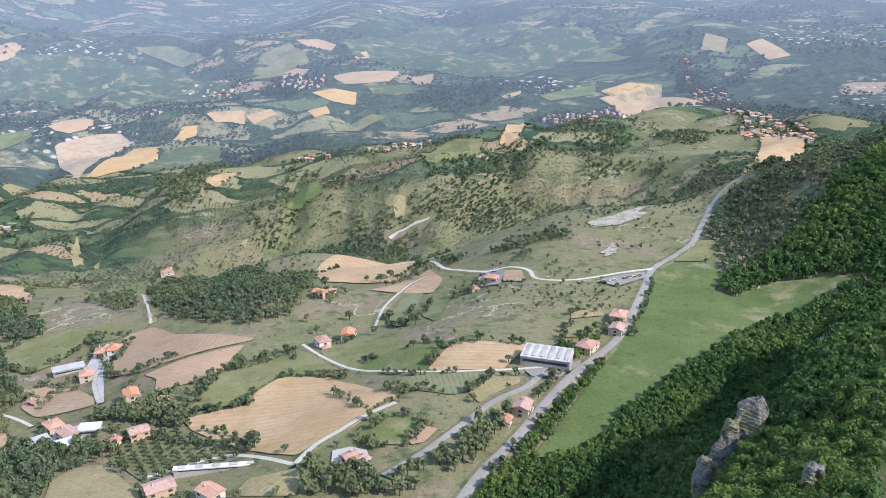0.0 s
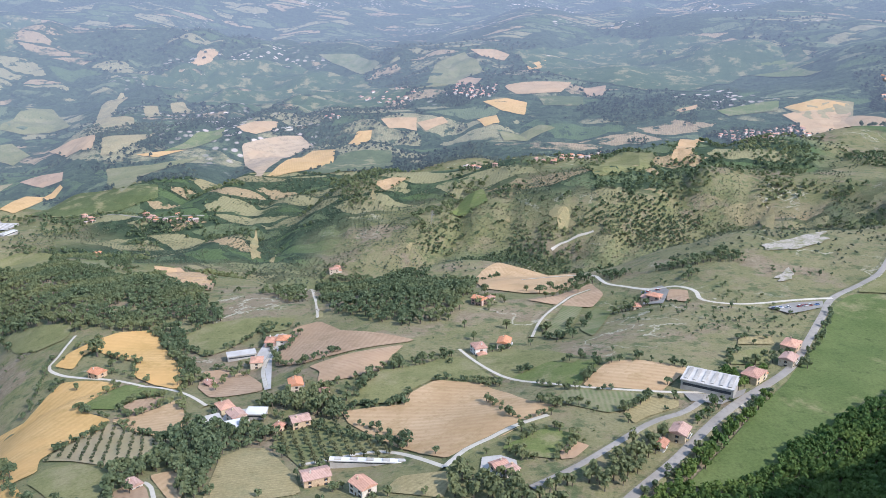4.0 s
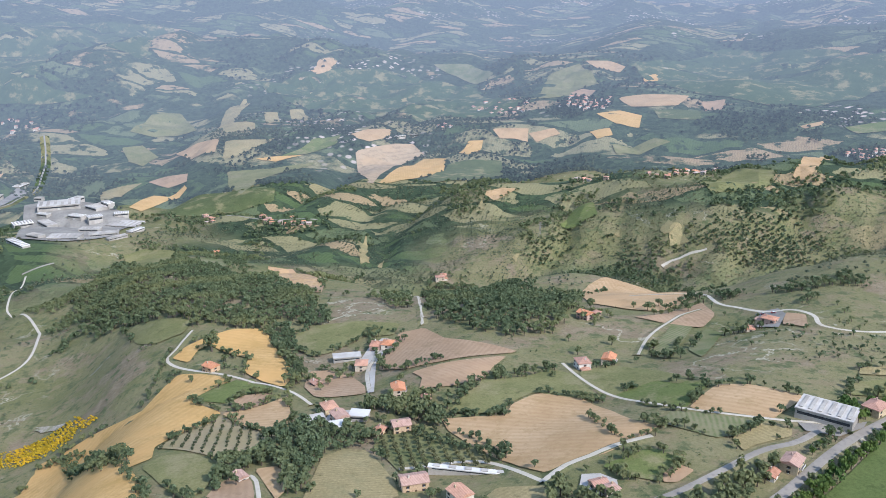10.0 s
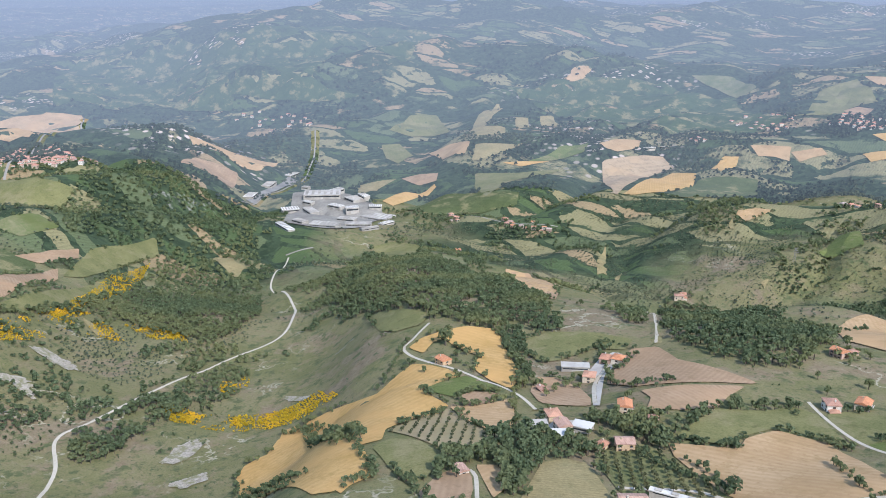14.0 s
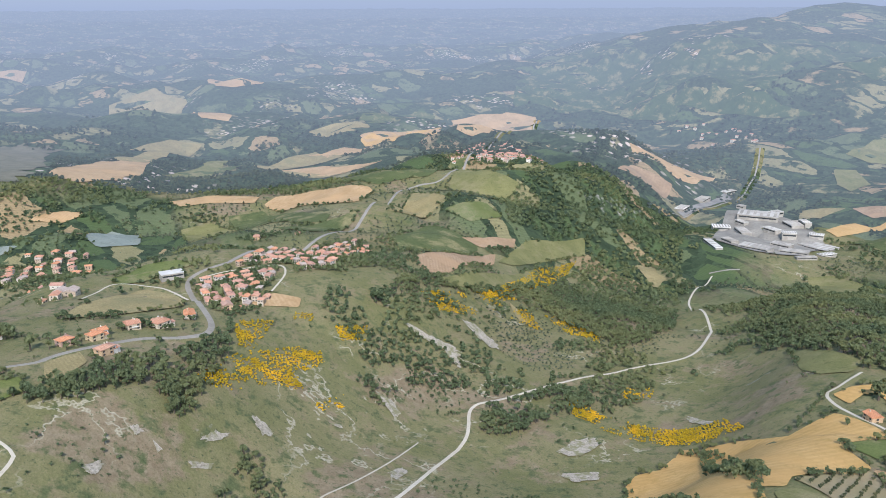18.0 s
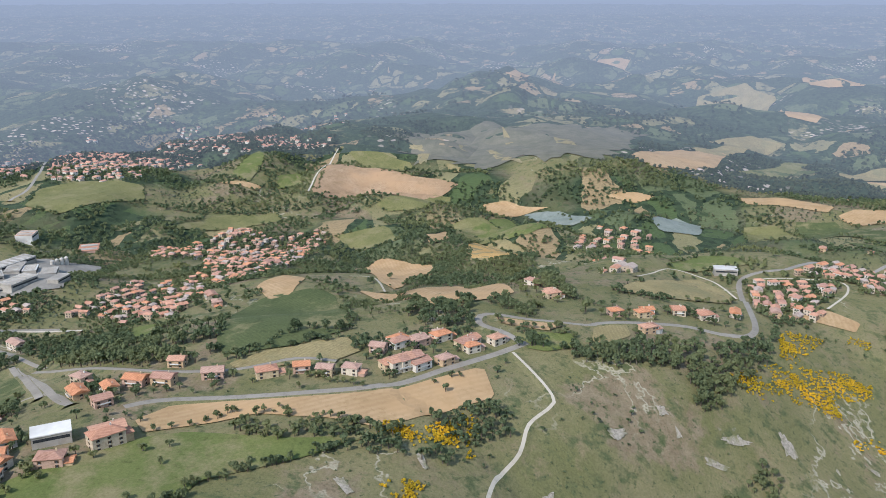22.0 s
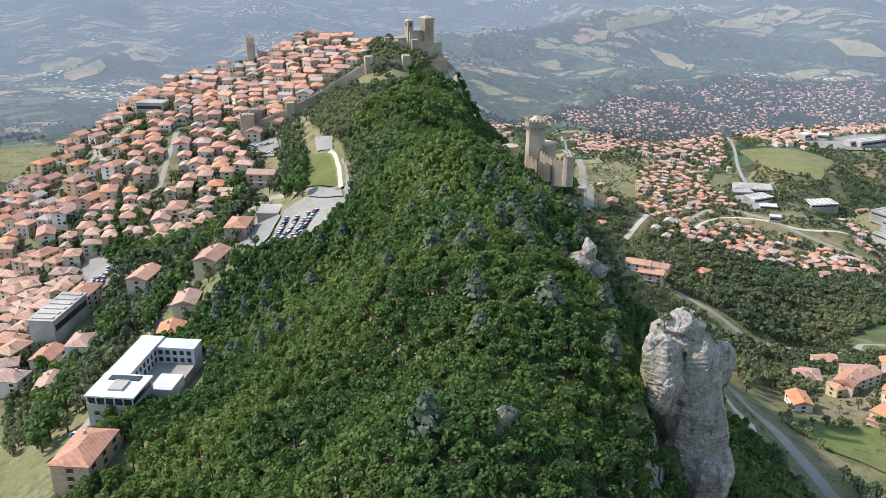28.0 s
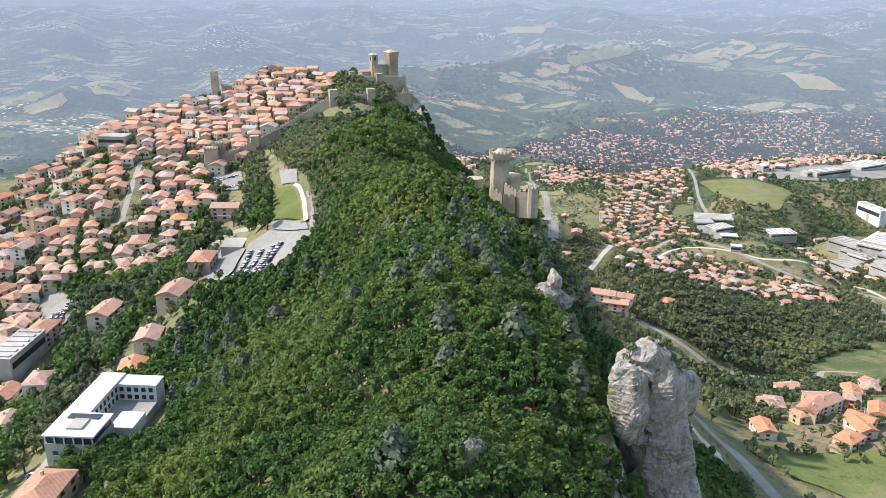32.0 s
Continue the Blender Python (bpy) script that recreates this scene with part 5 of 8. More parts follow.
PARKS.append([(121, -579), (101, -584), (78, -576), (88, -561), (118, -552)])
PARKS.append([(-78, -666), (-96, -637), (-117, -581), (-89, -429), (-62, -405), (-73, -506), (-68, -608)])
PARKS.append([(-292, -536), (-411, -585), (-575, -650), (-544, -517), (-436, -489), (-369, -526)])
PARKS.append([(-270, -609), (-339, -662), (-330, -606), (-256, -541)])
AVENUES = []
AVENUES.append([(89, -362), (77, -375), (67, -397), (61, -417), (52, -417), (48, -381), (58, -355), (62, -310), (63, -272), (66, -251)])
AVENUES.append([(46, -387), (34, -422), (23, -432), (8, -491), (5, -455), (20, -406), (30, -380), (40, -359)])
AVENUES.append([(21, -497), (4, -546), (-15, -585), (-16, -565), (-6, -518), (11, -478)])
AVENUES.append([(69, -578), (42, -523), (18, -490), (31, -446), (46, -446), (81, -535), (92, -584)])
AVENUES.append([(-41, -572), (-53, -556), (-40, -435), (-31, -462)])
AVENUES.append([(-2, -645), (-18, -639), (-16, -604), (-4, -595)])
AVENUES.append([(63, -717), (56, -695), (55, -664), (66, -673)])
HOUSES = []
HOUSES += [(-411, 1205, 11), (-220, 843, 7)]
HOUSES += [(-823, 1189, 10), (-1062, 1520, 14), (-886, 1481, 10)]
HOUSES += [(-876, 1277, 8), (-1075, 1535, 12), (-910, 1499, 10), (-846, 1507, 8)]
HOUSES += [(-422, -329, 13), (-443, -301, 15), (-428, -310, 12), (-448, -284, 14), (-408, -302, 12), (-464, -258, 15), (-472, -224, 15), (-483, -204, 12), (-482, -187, 11), (-488, -171, 12), (-529, -165, 12), (-547, -156, 13), (-552, -142, 11), (-506, -143, 17), (-566, -129, 11), (-557, -108, 15), (-572, -88, 12), (-677, -5, 11), (-687, 17, 12), (-651, 23, 11), (-715, 48, 12), (-719, 71, 13), (-753, 100, 11), (-713, -61, 15), (-392, -370, 14)]
HOUSES += [(-367, -359, 13), (-351, -323, 14), (-336, -349, 16), (-337, -284, 15), (-363, -269, 19), (-329, -311, 15), (-364, -408, 14), (-311, -362, 15), (-606, -636, 14), (-566, -640, 12), (-579, -640, 12), (-632, -551, 16), (-512, -131, 13), (-524, -116, 12), (-552, -103, 11), (-711, -385, 10), (-745, -409, 14), (-930, 109, 12), (-1177, -859, 14), (-1131, -936, 12), (-453, -349, 12), (-477, -291, 10), (-1279, -720, 14)]
HOUSES += [(-676, -5, 11), (-697, 21, 12), (-718, 47, 12), (-723, 68, 12), (-757, 100, 11), (-648, 21, 11), (-718, -61, 14), (-789, 140, 12), (-562, -106, 14), (-564, -128, 13), (-550, -141, 13), (-543, -154, 13), (-511, -138, 16), (-505, -149, 14), (-758, -84, 12), (-930, 108, 13), (-1216, 267, 12), (-1184, 321, 8), (-866, -21, 8)]
HOUSES += [(-319, -366, 14), (-333, -343, 17), (-282, -329, 13), (-406, -382, 14)]
HOUSES += [(-315, -304, 15), (-315, -338, 12), (-309, -532, 17), (-286, -525, 14), (-353, -486, 6), (-524, -846, 13), (-825, -905, 14), (-501, -1034, 10), (-331, -658, 10)]
HOUSES += [(-294, -514, 22), (-288, -523, 18), (-361, -552, 10), (-349, -486, 7), (-356, -347, 12), (-317, -367, 15), (-322, -340, 16), (-368, -271, 18), (-335, -318, 14)]
HOUSES += [(-378, 529, 12), (-261, 593, 12), (-254, 548, 11), (-251, 594, 9), (-274, 510, 7), (-196, 480, 11), (-234, 452, 12), (-187, 427, 8), (-175, 432, 9), (-231, 340, 8), (-85, 557, 12), (-68, 570, 12), (-413, 1193, 15), (-103, 674, 9), (-96, 689, 8), (-138, 357, 13), (-219, 437, 9), (94, 496, 15), (126, 554, 13), (120, 529, 10), (45, 412, 10), (35, 401, 8), (-110, 348, 12), (-39, 364, 6), (-45, 368, 6), (-172, 469, 7), (28, 652, 8), (42, 665, 9), (-24, -551, 19), (-5, -429, 19), (9, -387, 19), (44, -425, 17), (21, -357, 15), (27, -330, 15), (45, -222, 21), (69, -373, 14), (74, -426, 16), (84, -373, 14), (79, -346, 14), (76, -639, 18), (55, -605, 20), (103, -640, 16), (78, -605, 18), (87, -682, 13), (132, -687, 16), (125, -663, 14), (116, -689, 14), (110, -698, 14), (106, -671, 14), (91, -604, 16), (107, -600, 18), (118, -581, 18), (116, -556, 16), (46, -636, 14), (28, -637, 16), (40, -533, 17), (31, -541, 17), (6, -566, 13), (23, -582, 9)]
HEDGES = []
HEDGES.append([(-397, -236), (-410, -225), (-420, -219)])
HEDGES.append([(-410, -181), (-420, -174), (-427, -168)])
HEDGES.append([(-339, -206), (-352, -195), (-370, -187)])
HEDGES.append([(-510, -250), (-549, -231), (-564, -200)])
HEDGES.append([(-471, -183), (-472, -160)])
HEDGES.append([(25, 355), (48, 388), (74, 430), (103, 483)])
HEDGES.append([(126, 526), (146, 569), (169, 634)])
HEDGES.append([(57, 432), (69, 453), (79, 462)])
HEDGES.append([(-212, 532), (-201, 546), (-187, 549)])
HEDGES.append([(-135, 430), (-117, 418), (-105, 408)])
HEDGES.append([(-65, 461), (-41, 422), (-25, 428)])
HEDGES.append([(-35, 482), (-13, 463), (7, 462)])
HEDGES.append([(-101, 530), (-112, 548), (-129, 533)])
HEDGES.append([(-376, 388), (-300, 335), (-272, 317)])
HEDGES.append([(-165, 429), (-127, 411), (-101, 397)])
HEDGES.append([(-287, 491), (-309, 546), (-365, 623)])
HEDGES.append([(-208, 534), (-188, 549)])
HEDGES.append([(-411, 483), (-431, 531), (-450, 572)])
HEDGES.append([(-234, 545), (-284, 633), (-252, 629)])
HEDGES.append([(-1155, 734), (-1192, 809)])
HEDGES.append([(-928, 418), (-986, 388)])
HEDGES.append([(-616, -204), (-618, -162), (-648, -122)])
HEDGES.append([(-988, -160), (-718, -86), (-672, -66)])
HEDGES.append([(-791, -223), (-963, -215), (-1018, -183)])
HEDGES.append([(-768, -94), (-738, -63), (-701, -19)])
HEDGES.append([(45, -286), (37, -359), (24, -395), (4, -421)])
HEDGES.append([(54, -313), (49, -378), (33, -422)])
HEDGES.append([(-5, -520), (4, -457), (13, -403)])
HEDGES.append([(-52, -570), (-49, -524), (-36, -489)])
HEDGES.append([(49, -572), (27, -573), (3, -529)])
LONE = []
LONE += [(-405, 570, 8), (-326, 361, 5), (-340, 369, 4), (-72, 616, 4)]
LONE += [(-314, 351, 5), (-100, 399, 5), (-110, 402, 4), (-56, 733, 4)]
LONE += [(-1136, 637, 5), (-999, 421, 5), (-814, 303, 8), (-1307, 670, 5), (-979, 393, 4), (-1282, 511, 4), (-571, -71, 4), (-576, -60, 5)]
LONE += [(-891, -262, 4), (-545, -234, 5), (-1034, -242, 4), (-575, -62, 6), (-576, -54, 5), (-674, -29, 6), (-558, -214, 4), (-561, -204, 4), (-490, -548, 6)]
LONE += [(-121, 533, 4), (370, 933, 7), (-30, 586, 4), (-19, 586, 4), (-106, 726, 5), (-48, 754, 4), (-21, 724, 4)]


# ---- shared builders ----
rng = np.random.default_rng(7)
CELL, HALF = 4.0, 3600.0
NC = int(2 * HALF / CELL)
USED = np.zeros((NC, NC), np.uint8)   # 1 field, 2 road or yard, 3 house, 4 wood
FIELD, ROAD, HOUSE, WOOD = 1, 2, 3, 4


def inside(px, py, poly):
    r = np.zeros(np.shape(px), bool)
    n = len(poly)
    for k in range(n):
        (x0, y0), (x1, y1) = poly[k], poly[(k + 1) % n]
        if y0 == y1:
            continue
        r ^= ((y0 > py) != (y1 > py)) & (px < (x1 - x0) * (py - y0) / (y1 - y0) + x0)
    return r


def cell_of(x, y):
    return (np.clip(((np.asarray(x) + HALF) / CELL).astype(int), 0, NC - 1), np.clip(((np.asarray(y) + HALF) / CELL).astype(int), 0, NC - 1))


def mark(poly, kind, over=True):
    xs, ys = [p[0] for p in poly], [p[1] for p in poly]
    (i0, i1), (j0, j1) = cell_of([min(xs), max(xs)], [min(ys), max(ys)])
    gx, gy = np.meshgrid((np.arange(i0, i1 + 1) + 0.5) * CELL - HALF, (np.arange(j0, j1 + 1) + 0.5) * CELL - HALF, indexing="ij")
    hit = inside(gx, gy, poly)
    part_of = USED[i0:i1 + 1, j0:j1 + 1]
    part_of[hit & (over | (part_of == 0))] = kind


def mark_line(pts, width, kind):
    for (x0, y0), (x1, y1) in zip(pts, pts[1:]):
        n = int(math.hypot(x1 - x0, y1 - y0) / 2) + 2
        px, py = np.linspace(x0, x1, n), np.linspace(y0, y1, n)
        k = int(width / 2 / CELL + 0.5)
        for a in range(-k, k + 1):
            for b in range(-k, k + 1):
                USED[cell_of(px + a * CELL, py + b * CELL)] = kind


def used(x, y):
    return USED[cell_of(x, y)]


def solid(name, verts, faces, mats, slots=None, smooth=False):
    """A mesh from arrays: faces all of one size."""
    verts, faces = np.asarray(verts, np.float32), np.asarray(faces, np.int32)
    me = bpy.data.meshes.new(name)
    me.vertices.add(len(verts))
    me.vertices.foreach_set("co", verts.ravel())
    me.loops.add(faces.size)
    me.loops.foreach_set("vertex_index", faces.ravel())
    me.polygons.add(len(faces))
    me.polygons.foreach_set("loop_start", np.arange(0, faces.size, faces.shape[1]))
    if slots is not None:
        me.polygons.foreach_set("material_index", np.asarray(slots, np.int32))
    if smooth:
        me.polygons.foreach_set("use_smooth", np.ones(len(faces), bool))
    for m in mats if isinstance(mats, (list, tuple)) else [mats]:
        me.materials.append(m)
    me.update()
    return me


def part(name, bm, material, parent, label=""):
    """One mesh object under a thing or under a part."""
    me = bpy.data.meshes.new(name)
    if isinstance(bm, bmesh.types.BMesh):
        bm.to_mesh(me)
        bm.free()
        me.materials.append(material)
    else:
        me = bm
    ob = new(name, me)
    ob.parent = parent
    return tagged(ob, label)


def thing(name, label, category, group="", kind=""):
    return tagged(new(name), label, category, group, kind)


def box(bm, x0, y0, z0, x1, y1, z1, turn=0.0, at=(0, 0, 0)):
    m = Matrix.Translation(at) @ Matrix.Rotation(turn, 4, "Z") @ Matrix.LocRotScale(((x0 + x1) / 2, (y0 + y1) / 2, (z0 + z1) / 2), None, (x1 - x0, y1 - y0, z1 - z0))
    bmesh.ops.create_cube(bm, size=1, matrix=m)
    return bm


def bx(*a, **k):
    return box(bmesh.new(), *a, **k)


def rounded(poly, amount=0.09, wild=0.02):
    """The polygon with its corners cut and its sides a little uneven."""
    out = []
    n = len(poly)
    for k in range(n):
        a, b = np.array(poly[k], float), np.array(poly[(k + 1) % n], float)
        for f in (amount, 0.5, 1 - amount):
            j = (rng.random(2) - 0.5) * wild * np.linalg.norm(b - a)
            out.append(tuple(a + (b - a) * f + j))
    return out


def ragged(poly, shrink=0.86):
    """The polygon a little smaller, with a frayed outline."""
    c = np.mean(poly, axis=0)
    out, w = [], rng.normal(0, 1, 8 * len(poly))
    w = w + 0.8 * np.roll(w, 1) + 0.5 * np.roll(w, 2)
    for k in range(len(poly)):
        a, b = np.array(poly[k], float), np.array(poly[(k + 1) % len(poly)], float)
        for i in range(8):
            q = a + (b - a) * i / 8
            out.append(tuple(c + (q - c) * max(shrink + 0.085 * w[k * 8 + i], 0.25)))
    return out


def drape(name, poly, material, lift, step=None):
    """A patch that lies on the ground."""
    d = float(np.mean([math.hypot(*p) for p in poly]))
    step = step or min(max(d * 0.014, 4), 45)
    bm = bmesh.new()
    bm.faces.new([bm.verts.new((x, y, 0)) for x, y in poly])
    bmesh.ops.triangulate(bm, faces=bm.faces)
    for axis in (0, 1):
        vals = [p[axis] for p in poly]
        for c in np.arange(min(vals) + step / 2, max(vals), step):
            co, no = [0, 0, 0], [0, 0, 0]
            co[axis], no[axis] = c, 1
            bmesh.ops.bisect_plane(bm, geom=bm.verts[:] + bm.edges[:] + bm.faces[:], plane_co=co, plane_no=no)
    bmesh.ops.recalc_face_normals(bm, faces=bm.faces)
    me = bpy.data.meshes.new(name)
    bm.to_mesh(me)
    bm.free()
    n = len(me.vertices)
    co = np.zeros(n * 3, np.float32)
    me.vertices.foreach_get("co", co)
    co = co.reshape(-1, 3)
    co[:, 2] = ground(co[:, 0], co[:, 1]) + lift + d * 0.0007
    me.vertices.foreach_set("co", co.ravel())
    if n and me.polygons and me.polygons[0].normal.z < 0:
        me.flip_normals()
    me.materials.append(material)
    me.update()
    return new(name, me)


def spline(pts, step=6.0):
    """The line through the points, rounded."""
    p = np.array([pts[0], *pts, pts[-1]], float)
    out = []
    for a, b, c, d in zip(p, p[1:], p[2:], p[3:]):
        n = max(int(np.linalg.norm(c - b) / step), 2)
        for f in np.arange(n) / n:
            out.append(0.5 * (2 * b + (c - a) * f + (2 * a - 5 * b + 4 * c - d) * f * f + (3 * b - a - 3 * c + d) * f ** 3))
    out.append(p[-1])
    return np.array(out)


def ribbon(name, pts, width, material, lift):
    c = spline(pts)
    t = np.gradient(c, axis=0)
    t /= np.linalg.norm(t, axis=1, keepdims=True) + 1e-9
    s = np.stack([-t[:, 1], t[:, 0]], 1)
    d = np.hypot(c[:, 0], c[:, 1])
    up = (lift + d * 0.0007)[:, None]
    rows = [c + s * (width * f + np.sign(f) * g * up) for f, g in ((-0.5, 4), (-0.5, 0), (-0.17, 0), (0.17, 0), (0.5, 0), (0.5, 4))]
    v = np.concatenate([np.column_stack([r, ground(r[:, 0], r[:, 1]) + (-0.3 if k in (0, 5) else up[:, 0])]) for k, r in enumerate(rows)])
    n = len(c)
    f = [(k * n + i, k * n + i + 1, (k + 1) * n + i + 1, (k + 1) * n + i) for k in range(5) for i in range(n - 1)]
    verge = np.repeat([1, 0, 0, 0, 1], n - 1)
    me = solid(name, v, f, [material, M_GROUND], verge, smooth=True)
    if me.polygons[0].normal.z < 0:
        me.flip_normals()
    return new(name, me)


# ---- field, road and rock surfaces ----
TONES = {
    "tan": ((0.37, 0.24, 0.123), (0.455, 0.312, 0.175), 5.0), "brown": ((0.30, 0.198, 0.118), (0.38, 0.262, 0.165), 4.0),
    "gold": ((0.44, 0.268, 0.095), (0.52, 0.33, 0.135), 6.0), "clay": ((0.115, 0.11, 0.07), (0.17, 0.152, 0.105), 0), "olive": ((0.155, 0.155, 0.062), (0.212, 0.196, 0.085), 0),
    "green": ((0.085, 0.105, 0.042), (0.115, 0.132, 0.056), 3.5), "bright": ((0.118, 0.145, 0.044), (0.16, 0.176, 0.06), 0),
    "dry": ((0.28, 0.222, 0.108), (0.35, 0.28, 0.145), 3.0), "meadow": ((0.088, 0.118, 0.036), (0.122, 0.148, 0.05), 0),
    "net": ((0.17, 0.20, 0.17), (0.24, 0.26, 0.23), 4.0), "vines": ((0.24, 0.21, 0.125), (0.10, 0.125, 0.045), 3.0),
    "stripe": ((0.28, 0.20, 0.12), (0.40, 0.295, 0.185), 22.0), "orchard": ((0.30, 0.235, 0.14), (0.26, 0.225, 0.12), 6.0),
    "grove": ((0.14, 0.15, 0.06), (0.20, 0.19, 0.085), 6.0), "pitch": ((0.105, 0.118, 0.034), (0.13, 0.14, 0.044), 4.0),
    "court": ((0.20, 0.19, 0.17), (0.25, 0.24, 0.22), 0), "tarmac": ((0.19, 0.175, 0.15), (0.28, 0.26, 0.225), 0),
    "gravel": ((0.38, 0.345, 0.30), (0.47, 0.43, 0.38), 0), "asphalt": ((0.225, 0.20, 0.165), (0.285, 0.255, 0.215), 0),
    "woods": ((0.05, 0.08, 0.036), (0.07, 0.10, 0.045), 0),
    "pale": ((0.42, 0.37, 0.29), (0.50, 0.445, 0.36), 0), "dirt": ((0.36, 0.32, 0.25), (0.44, 0.39, 0.31), 0),
}
SURF = {}


def surface(kind, far=False):
    if (kind, far) in SURF:
        return SURF[kind, far]
    a, b2, stripe = TONES[kind]
    m, nt, b = mat(kind + ("_in_haze" if far else "_surface"), 0.95)
    p = coord(nt)
    col = mix(nt, ramp(nt, noise_of(nt, p, 34, 5, 0.6), 0.35, 0.65), a, b2)
    if stripe:
        o = nt.nodes.new("ShaderNodeObjectInfo")
        ang = nt.nodes.new("ShaderNodeMath")
        ang.operation = "MULTIPLY"
        ang.inputs[1].default_value = 3.1416
        nt.links.new(o.outputs["Random"], ang.inputs[0])
        vr = nt.nodes.new("ShaderNodeVectorRotate")
        vr.rotation_type = "Z_AXIS"
        nt.links.new(p, vr.inputs["Vector"])
        nt.links.new(ang.outputs[0], vr.inputs["Angle"])
        w = node(nt, "ShaderNodeTexWave", Scale=0.314 / stripe, Distortion=3.5, Detail=2.0)
        w.inputs["Detail Scale"].default_value = 0.25
        nt.links.new(vr.outputs[0], w.inputs["Vector"])
        k = 0.7 if kind in ("vines", "stripe") else 0.3
        f = nt.nodes.new("ShaderNodeMath")
        f.operation = "MULTIPLY"
        f.inputs[1].default_value = k
        nt.links.new(w.outputs["Fac"], f.inputs[0])
        dark = b2 if kind in ("vines", "stripe") else tuple(v * 0.72 for v in a)
        col = mix(nt, f.outputs[0], col, dark)
    if kind in ("olive", "bright", "meadow", "dry", "green", "grove", "woods"):
        col = mix(nt, ramp(nt, noise_of(nt, p, 7, 5, 0.7), 0.55, 0.75), col, tuple(v * 0.6 for v in a))
        col = mix(nt, ramp(nt, noise_of(nt, p, 48, 6, 0.68), 0.52, 0.64), col, (0.235, 0.205, 0.105))
        col = mix(nt, ramp(nt, noise_of(nt, p, 1.8, 3, 0.8), 0.35, 0.7), col, mix(nt, 1.0, col, (0.68, 0.70, 0.64), "MULTIPLY"))
    else:
        col = mix(nt, ramp(nt, noise_of(nt, p, 4, 5, 0.7), 0.5, 0.8), col, tuple(v * 0.78 for v in a))
        if stripe:
            col = mix(nt, ramp(nt, noise_of(nt, p, 16, 6, 0.7), 0.52, 0.72), col, tuple(v * f for v, f in zip(a, (0.8, 0.82, 0.75))))
            col = mix(nt, ramp(nt, noise_of(nt, p, 70, 3, 0.5), 0.5, 0.7), col, tuple(v * f for v, f in zip(b2, (1.0, 0.93, 0.85))))
    nt.links.new(col, b.inputs["Base Color"])
    if kind not in ("tarmac", "asphalt", "court", "pale"):
        bump(nt, b, noise_of(nt, p, 1.5, 4, 0.7), 0.5, 0.4)
    # far fields and roads get the haze painted on as emission
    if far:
        paint_haze(nt, b)
    SURF[kind, far] = m
    return m


def rock_mat(name, light, dark, size, bmp, patch=0.58):
    m, nt, b = mat(name, 0.92)
    p = coord(nt)
    st = nt.nodes.new("ShaderNodeVectorMath")
    st.operation = "MULTIPLY"
    st.inputs[1].default_value = (1, 1, 1.2)
    nt.links.new(p, st.inputs[0])
    n1 = noise_of(nt, st.outputs[0], size, 8, 0.68)
    col = mix(nt, ramp(nt, n1, 0.34, 0.62), dark, light)
    thin = nt.nodes.new("ShaderNodeVectorMath")
    thin.operation = "MULTIPLY"
    thin.inputs[1].default_value = (1.5, 1.5, 0.5)
    nt.links.new(p, thin.inputs[0])
    col = mix(nt, ramp(nt, noise_of(nt, thin.outputs[0], size, 5, 0.7), 0.46, 0.32), col, tuple(v * 0.55 for v in dark))
    col = mix(nt, ramp(nt, noise_of(nt, p, size * 3, 4, 0.6), patch, patch + 0.14), col, (0.20, 0.19, 0.105))
    nt.links.new(col, b.inputs["Base Color"])
    bump(nt, b, n1, 1.0, bmp)
    return m


M_ROCK = rock_mat("grey_limestone", (0.385, 0.342, 0.292), (0.20, 0.172, 0.14), 2.6, 0.9, 0.52)
# Dark tone paints the spur crags' shade in; the low rock is browner itself.
M_DARKROCK = rock_mat("shade_dark_limestone", (0.24, 0.22, 0.19), (0.10, 0.095, 0.08), 3.0, 1.5, 0.46)
M_SCAR = rock_mat("bare_pale_clay", (0.40, 0.355, 0.29), (0.25, 0.215, 0.165), 2.5, 0.8, 0.48)
CROPS = {"woods": "dark wooded hillside in the distance", "tan": "harvested tan stubble field with mowing lines", "brown": "dry brown mown hay field", "gold": "ripe golden wheat field",
         "olive": "olive-green rough grass field", "green": "dark green crop field", "bright": "fresh light green meadow",
         "dry": "dry yellowish grass field", "meadow": "long green meadow beside the road and the wood", "net": "pale grey-green covered vineyard plot",
         "vines": "vineyard plot in pale and green rows", "stripe": "tan ploughed field with broad stripes", "orchard": "orchard ground of dry tan soil",
         "grove": "olive grove ground of grass and soil", "pitch": "mown green lawn pitch by the town wall", "court": "pale paved terrace beside the car park",
         "clay": "bare grey-brown clay hillside with thin grass", "tarmac": "grey tarmac yard", "gravel": "pale gravel yard"}
for k, (kind, poly) in enumerate(FIELDS):
    d = float(np.mean([math.hypot(*p) for p in poly]))
    yard = kind in ("pitch", "court", "tarmac", "gravel")
    if kind == "tarmac" and d > 700:
        cx, cy = np.mean([p[0] for p in poly]), np.mean([p[1] for p in poly])
        poly = [(cx + (x - cx) * 0.8, cy + (y - cy) * 0.8) for x, y in poly]
    shape = poly if yard else ragged(poly, 0.93) if kind == "clay" else rounded(poly) if d < FOLD else rounded(poly, 0.04, 0.05)
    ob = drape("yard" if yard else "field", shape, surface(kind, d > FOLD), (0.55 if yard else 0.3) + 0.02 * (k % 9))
    tagged(ob, CROPS[kind], "yard" if yard else "field", "", "structure")
    mark(poly, ROAD if yard else FIELD)
